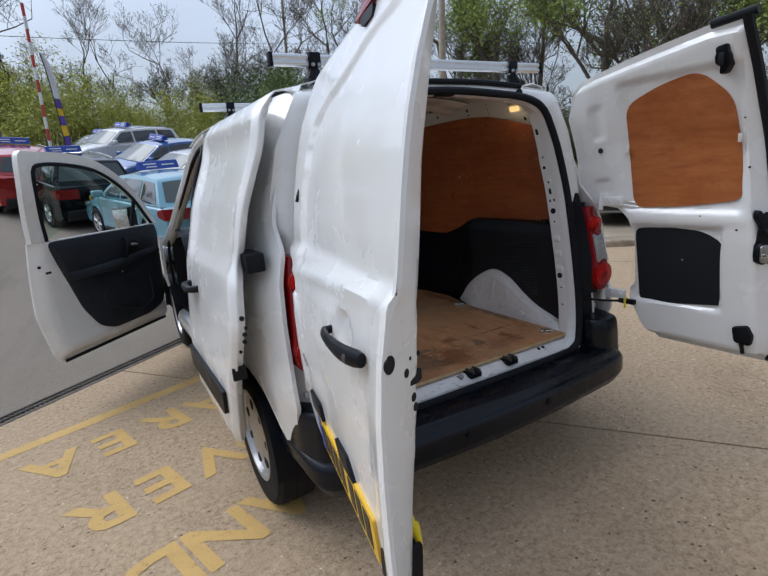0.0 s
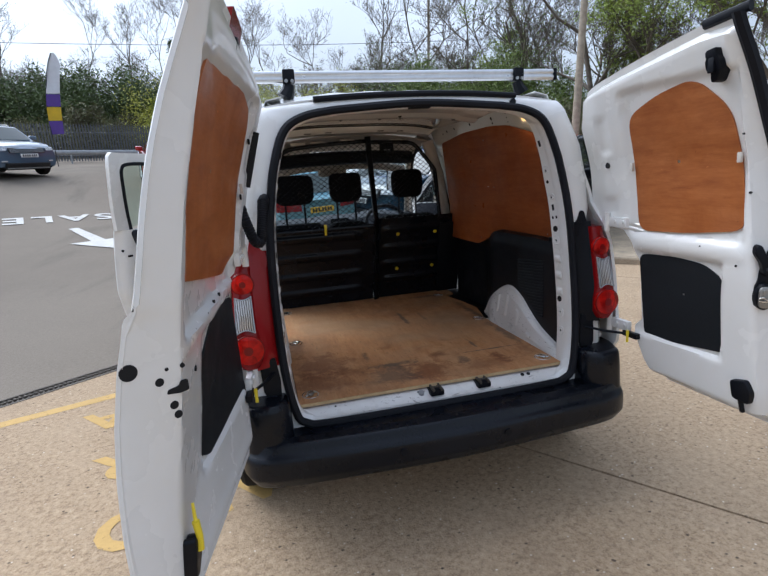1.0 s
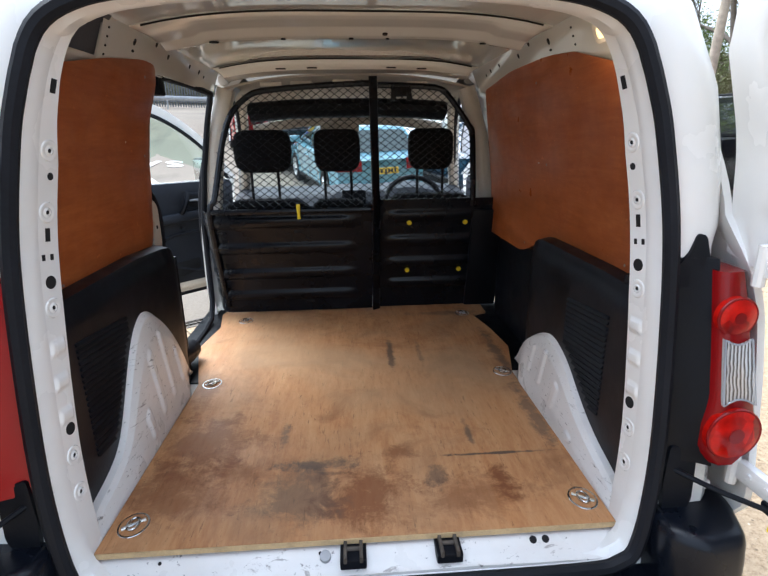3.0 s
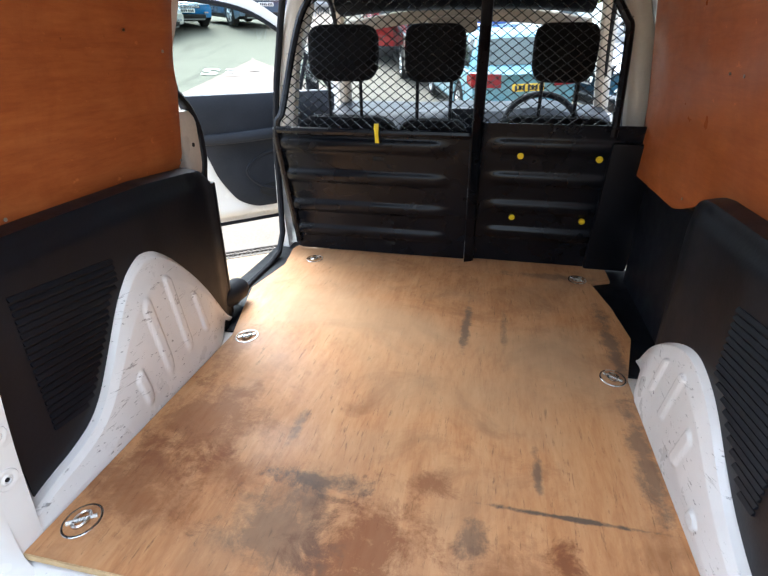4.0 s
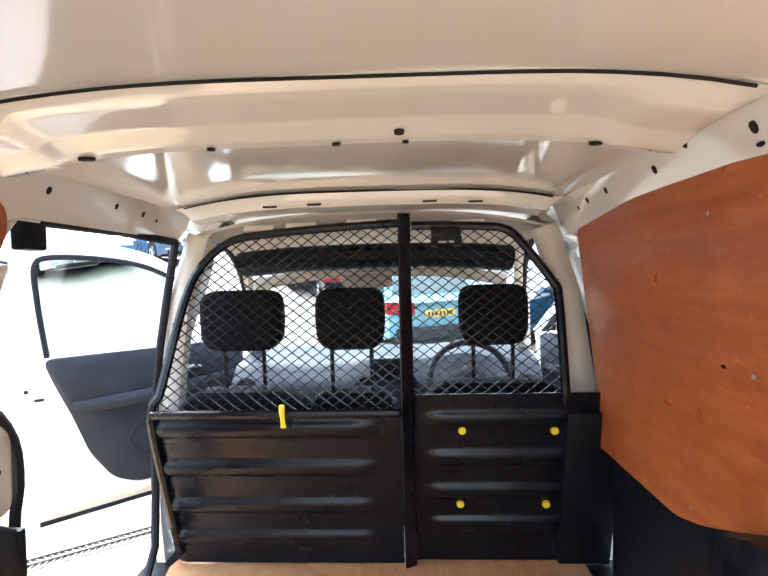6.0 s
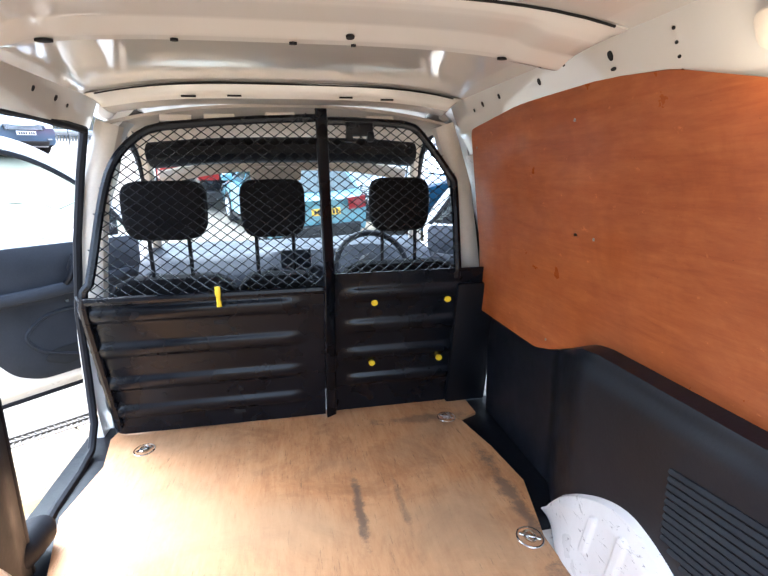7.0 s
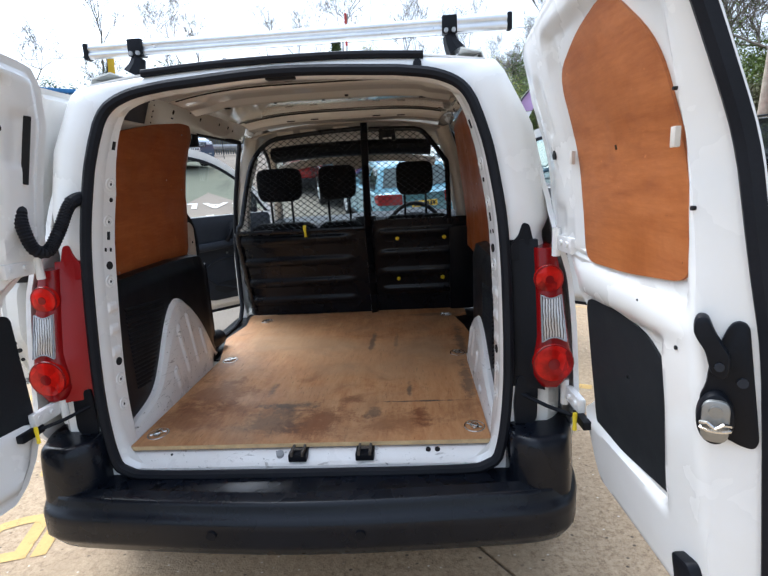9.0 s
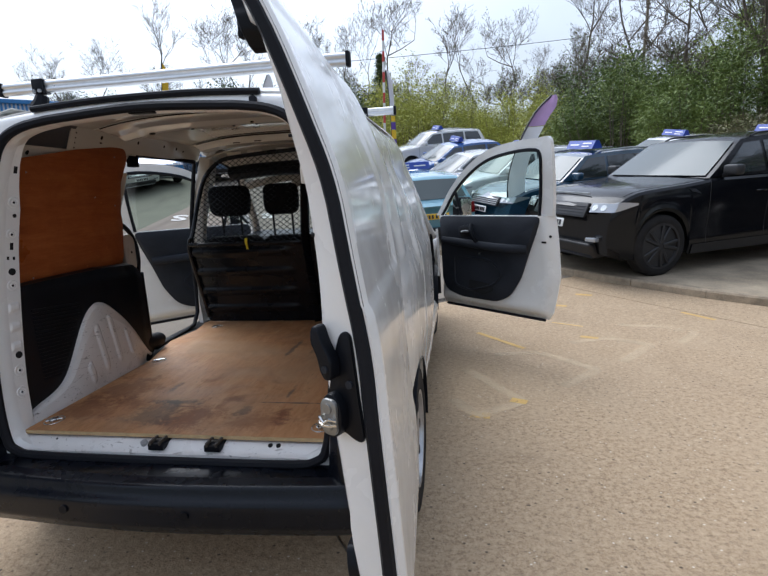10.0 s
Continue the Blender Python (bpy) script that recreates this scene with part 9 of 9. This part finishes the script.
def grow(kind, angle, dist, scale=1.0, turn=0.0, sink=0.0):
    """angle: degrees to the right of straight ahead."""
    x, y = math.sin(radians(angle)) * dist, math.cos(radians(angle)) * dist
    t = copy_thing(TREES[kind], Matrix.Translation((x, y, rise(x, y) - sink)) @ Matrix.Rotation(radians(turn), 4, "Z") @ Matrix.Scale(scale, 4))
    t.scale = (scale, scale, scale)
    tagged(t, WORDS[kind][0], WORDS[kind][1], "trees round the yard")


def plant_all():
    rng = random.Random(12)
    # named stands along the far edge
    for kind, a, d, s in (
            ("willow", -4.5, 40, 1.2), ("willow", 2.5, 42, 1.05), ("willow", 9, 40, 0.9), ("bare", 7, 46, 1.1), ("bare3", -9, 46, 1.1), ("bare2", -1, 47, 1.0), ("dark", -10, 45, 1.0), ("dark", -15, 44, 1.1),
            ("scrub", -12, 40, 0.9), ("dark", -20, 44, 1.0), ("scrub", -17, 40, 1.0), ("bare", -5, 48, 1.15), ("bare2", -12, 50, 1.1), ("bare3", 3, 50, 1.15), ("bare", 12, 50, 1.1),
            ("bare2", 14, 44, 1.15), ("bare", 17, 42, 1.1), ("fir", -7, 46, 0.8), ("dark", 17, 40, 1.0), ("bare3", 20, 42, 1.35), ("dark", 23, 36, 0.95), ("hedge", 19, 33, 1.0), ("bare3", 24, 31, 1.15), ("hedge", 25, 29, 0.88), ("hedge", 31, 29, 0.95), ("spring", 28, 32, 0.95),
            ("hedge", 37, 26, 0.45), ("scrub", 35, 24, 0.7), ("bare2", 32, 30, 1.2), ("bare", 39, 25, 1.1), ("hedge", 44, 25, 0.36), ("spring", 43, 24, 1.05), ("bare2", 48, 25, 1.0), ("dark", 51, 25, 0.3),
            ("spring", 54, 22, 1.1), ("bare", 58, 22, 1.1), ("hedge", 57, 24, 0.6), ("bare2", 63, 20, 1.05), ("spring", 66, 22, 0.95), ("dark", 66, 23, 0.5), ("spring", 72, 21, 1.1), ("hedge", 74, 23, 0.65),
            ("bare3", 78, 20, 1.2), ("dark", 84, 24, 0.8), ("ivy", 86, 22, 1.0), ("bare", 92, 22, 1.1),
            ("dark", -26, 46, 1.0), ("bare3", -24, 50, 1.1), ("scrub", -30, 46, 1.0), ("bare2", -31, 52, 1.05), ("dark", -36, 50, 0.9), ("bare", -21, 48, 1.1), ("bare3", -16, 49, 1.1), ("bare", -39, 54, 1.0)):
        grow(kind, a + rng.uniform(-0.4, 0.4), d, s * rng.uniform(0.94, 1.06), rng.uniform(0, 360), 0.1)
    # a belt of wood behind, closing the yard
    for i in range(34):
        a = -70 + i * 5.2 + rng.uniform(-1.5, 1.5)
        grow(rng.choice(("bare", "bare2", "bare3", "dark", "scrub", "hedge") if a < 33 else ("bare", "bare2", "bare3", "scrub")), a, rng.uniform(54, 62) if a < 40 else rng.uniform(30, 36), rng.uniform(0.8, 1.1), rng.uniform(0, 360), 0.1)
    for i in range(11):
        a = 108 + i * 16
        grow(rng.choice(("scrub", "scrub", "dark")), a, rng.uniform(30, 38), rng.uniform(0.8, 1.1), rng.uniform(0, 360), 0.1)
    for t in TREES.values():
        drop(t)


plant_all()


def build_fence():
    f = thing("palisade_fence", (-9, 28, 0), "grey galvanised steel palisade fence", "fence")
    a, b = V((-17.0, 27.0, 0)), V((-4.6, 30.5, 0))
    n = 96
    me = None
    d = (b - a).normalized()
    for i in range(n):
        p = a.lerp(b, i / (n - 1))
        z = rise(p.x, p.y)
        if me is None:
            bm = bmesh.new()
            prism(bm, [(-0.033, 0.05), (0.033, 0.05), (0.033, 1.9), (0.0, 2.02), (-0.033, 1.9)], lambda u, v, w: d * u + V((0, w, v)), -0.006, 0.006)
            me = mesh_of(bm, "pale", 0)
            me.materials.append(FENCESTEEL)
        o = new("pale", me)
        o.parent = f
        o.matrix_parent_inverse = Matrix.Translation(f.location).inverted()
        o.location = (p.x, p.y, z)
    for h in (0.35, 1.55):
        bm = bmesh.new()
        tube(bm, [on_ground(*a.lerp(b, i / 20).xy, h) + V((0, 0.03, 0)) for i in range(21)], 0.025, 6)
        part("rail", bm, FENCESTEEL, f)
    bar = thing("crash_barrier", (-9, 26, 0), "low galvanised crash barrier before the fence", "barrier")
    bm = bmesh.new()
    pts = [on_ground(*V((-16.0, 25.2, 0)).lerp(V((-5.0, 28.6, 0)), i / 20).xy, 0.55) for i in range(21)]
    tube(bm, pts, 0.11, 8, flat=0.35)
    part("beam", bm, GALV, bar)
    for i in range(0, 21, 4):
        bm = bmesh.new()
        cyl(bm, pts[i] - V((0, -0.06, 0.75)), pts[i] - V((0, -0.06, -0.05)), 0.045, sides=8)
        part("post", bm, GALV, bar)


build_fence()

FLAGW = speckled("white_flag_cloth", (0.70, 0.70, 0.72), 0.08, 0.8, 4, 200, 0.1)
FLAGP = speckled("purple_flag_cloth", (0.10, 0.05, 0.26), 0.15, 0.8, 4, 200, 0.1)
FLAGL = speckled("lilac_flag_cloth", (0.42, 0.27, 0.47), 0.12, 0.8, 4, 200, 0.1)
FLAGY = speckled("yellow_flag_cloth", (0.62, 0.40, 0.02), 0.12, 0.8, 4, 200, 0.1)
REDP = speckled("red_pole_paint", (0.45, 0.05, 0.04), 0.2, 0.5, 4, 60, 0.05)


def build_flag(x, y, h, tip, w, bands, turn, words):
    """A feather flag: a bent pole with a sail in coloured bands."""
    f = thing("feather_flag", on_ground(x, y), words, "flag", "feather flags")
    base = on_ground(x, y)
    pole = curve([base, base + V((0, 0, h * 0.5)), base + V((tip[0] * 0.5, tip[1] * 0.5, h * 0.85)), base + V((tip[0], tip[1], h))])
    bm = bmesh.new()
    tube(bm, [pole(i / 20) for i in range(21)], 0.018, 6)
    part("pole", bm, INK, f)
    side = V((math.cos(turn), math.sin(turn), 0))
    for t0, t1, mat in bands:
        def g(s, r):
            t = t0 + (t1 - t0) * r
            p = pole(t)
            ww = w * min(1, (1.0 - t) * 6 + 0.25) * min(1, (t - 0.15) * 5 + 0.55)
            return p + side * ww * s + V((-side.y, side.x, 0)) * 0.05 * math.sin(s * 3 + t * 9)
        part("sail", sheet(g, steps(6), steps(12), 0.004), mat, f)


build_flag(-1.75, 20.5, 4.3, (-0.15, 0.1), 0.20, ((0.22, 0.34, FLAGP), (0.345, 0.42, FLAGY), (0.425, 0.50, FLAGP), (0.505, 0.55, FLAGY), (0.555, 0.62, FLAGP), (0.625, 1.0, FLAGW)), 0.3, "white feather flag with purple and yellow below")
build_flag(-9.0, 24.0, 4.75, (0.55, 0.0), 0.52, ((0.30, 0.40, FLAGP), (0.405, 0.52, FLAGY), (0.525, 0.62, FLAGP), (0.625, 1.0, FLAGW)), 0.0, "white feather flag with purple and yellow below")
build_flag(2.0, 8.0, 2.75, (0.75, 0.1), 0.30, ((0.25, 0.76, FLAGW), (0.765, 1.0, FLAGL)), 0.0, "leaning feather flag, white with a lilac top")
build_flag(-15.6, 26.0, 5.8, (0.3, 0.0), 0.38, ((0.3, 1.0, FLAGY),), 0.2, "tall yellow feather flag")


def build_pole_and_wire():
    p = thing("barrier_pole", on_ground(-2.3, 22.0), "upright red and white striped barrier pole", "pole")
    b = on_ground(-2.3, 22.0)
    for i in range(14):
        bm = bmesh.new()
        cyl(bm, b + V((0.012 * i, 0, 0.44 * i)), b + V((0.012 * (i + 1), 0, 0.44 * (i + 1))), 0.055, sides=8)
        part("stripe", bm, REDP if i % 2 else PLATEW, p)
    w = thing("overhead_cable", (0, 45, 12), "thin overhead cable crossing the sky", "cable")
    bm = bmesh.new()
    a, c = V((-40, 40, 12.6)), V((55, 52, 17.5))
    tube(bm, [a.lerp(c, i / 24) - V((0, 0, 1.6 * math.sin(math.pi * i / 24))) for i in range(25)], 0.022, 5)
    part("wire", bm, INK, w)
    for x, y, h in ((10.2, 13.6, 9.0), (14.5, 40.0, 12.0)):
        q = thing("utility_pole", on_ground(x, y), "weathered brown wooden utility pole", "pole")
        bm = bmesh.new()
        cyl(bm, on_ground(x, y, -0.1), on_ground(x + 0.5, y, h), 0.14, 0.10, 12)
        part("shaft", bm, WOODPOLE, q)
    # traffic cone
    cone = thing("traffic_cone", on_ground(-4.4, 22.5), "orange and white traffic cone on the tarmac", "cone")
    o = on_ground(-4.4, 22.5)
    orange = Mat("orange_cone_plastic", (0.62, 0.13, 0.02), 0.5).m
    bm = bmesh.new()
    box(bm, o + V((-0.2, -0.2, 0)), o + V((0.2, 0.2, 0.04)), 0.01)
    part("base", bm, INK, cone)
    for z0, z1, r0, r1, m in ((0.04, 0.25, 0.15, 0.11, orange), (0.25, 0.45, 0.11, 0.075, PLATEW), (0.45, 0.72, 0.075, 0.03, orange)):
        bm = bmesh.new()
        cyl(bm, o + V((0, 0, z0)), o + V((0, 0, z1)), r0, r1, 14)
        part("band", bm, m, cone)


build_pole_and_wire()


def build_workshop():
    """A blue-clad building at the yard's far corner."""
    b = thing("workshop", (-30, 31, 0), "blue metal-clad workshop with white window bands", "building")
    clad = speckled("blue_cladding", (0.03, 0.17, 0.42), 0.15, 0.45, 2, 60, 0.05)
    pale = speckled("pale_cladding", (0.55, 0.56, 0.58), 0.1, 0.5, 2, 60, 0.05)
    c = V((-31, 32, rise(-31, 32)))
    ux, uy = V((0.72, 0.69, 0)), V((-0.69, 0.72, 0))
    mm = Matrix((ux, uy, V((0, 0, 1)))).transposed().to_4x4()
    mm.translation = c
    bm = bmesh.new()
    box(bm, (-14, 0, -1), (14, 9, 4.6), 0, mm)
    part("wall", bm, pale, b, smooth=0)
    bm = bmesh.new()
    for i in range(112):
        x = -14 + i * 0.25
        box(bm, (x, -0.06, 2.6), (x + 0.14, -0.003, 4.7), 0, mm)
    parts_each("cladding_rib", bm, clad, b, smooth=0)
    bm = bmesh.new()
    box(bm, (-14.2, -0.25, 4.6), (14.2, 9.2, 4.9), 0.05, mm)
    part("roof", bm, clad, b)
    for x in (-12, -8, -4, 0, 4, 8, 12):
        bm = bmesh.new()
        box(bm, (x - 1.4, -0.05, 0.3), (x + 1.4, -0.004, 2.4), 0.01, mm)
        w = part("window", bm, PLATEW, b)
        bm = bmesh.new()
        box(bm, (x - 1.25, -0.07, 0.45), (x + 1.25, -0.052, 2.25), 0, mm)
        part("pane", bm, CARGLASS, w)
    b.location = (0, 0, 0)
    for o in b.children:
        o.matrix_parent_inverse = Matrix()


build_workshop()
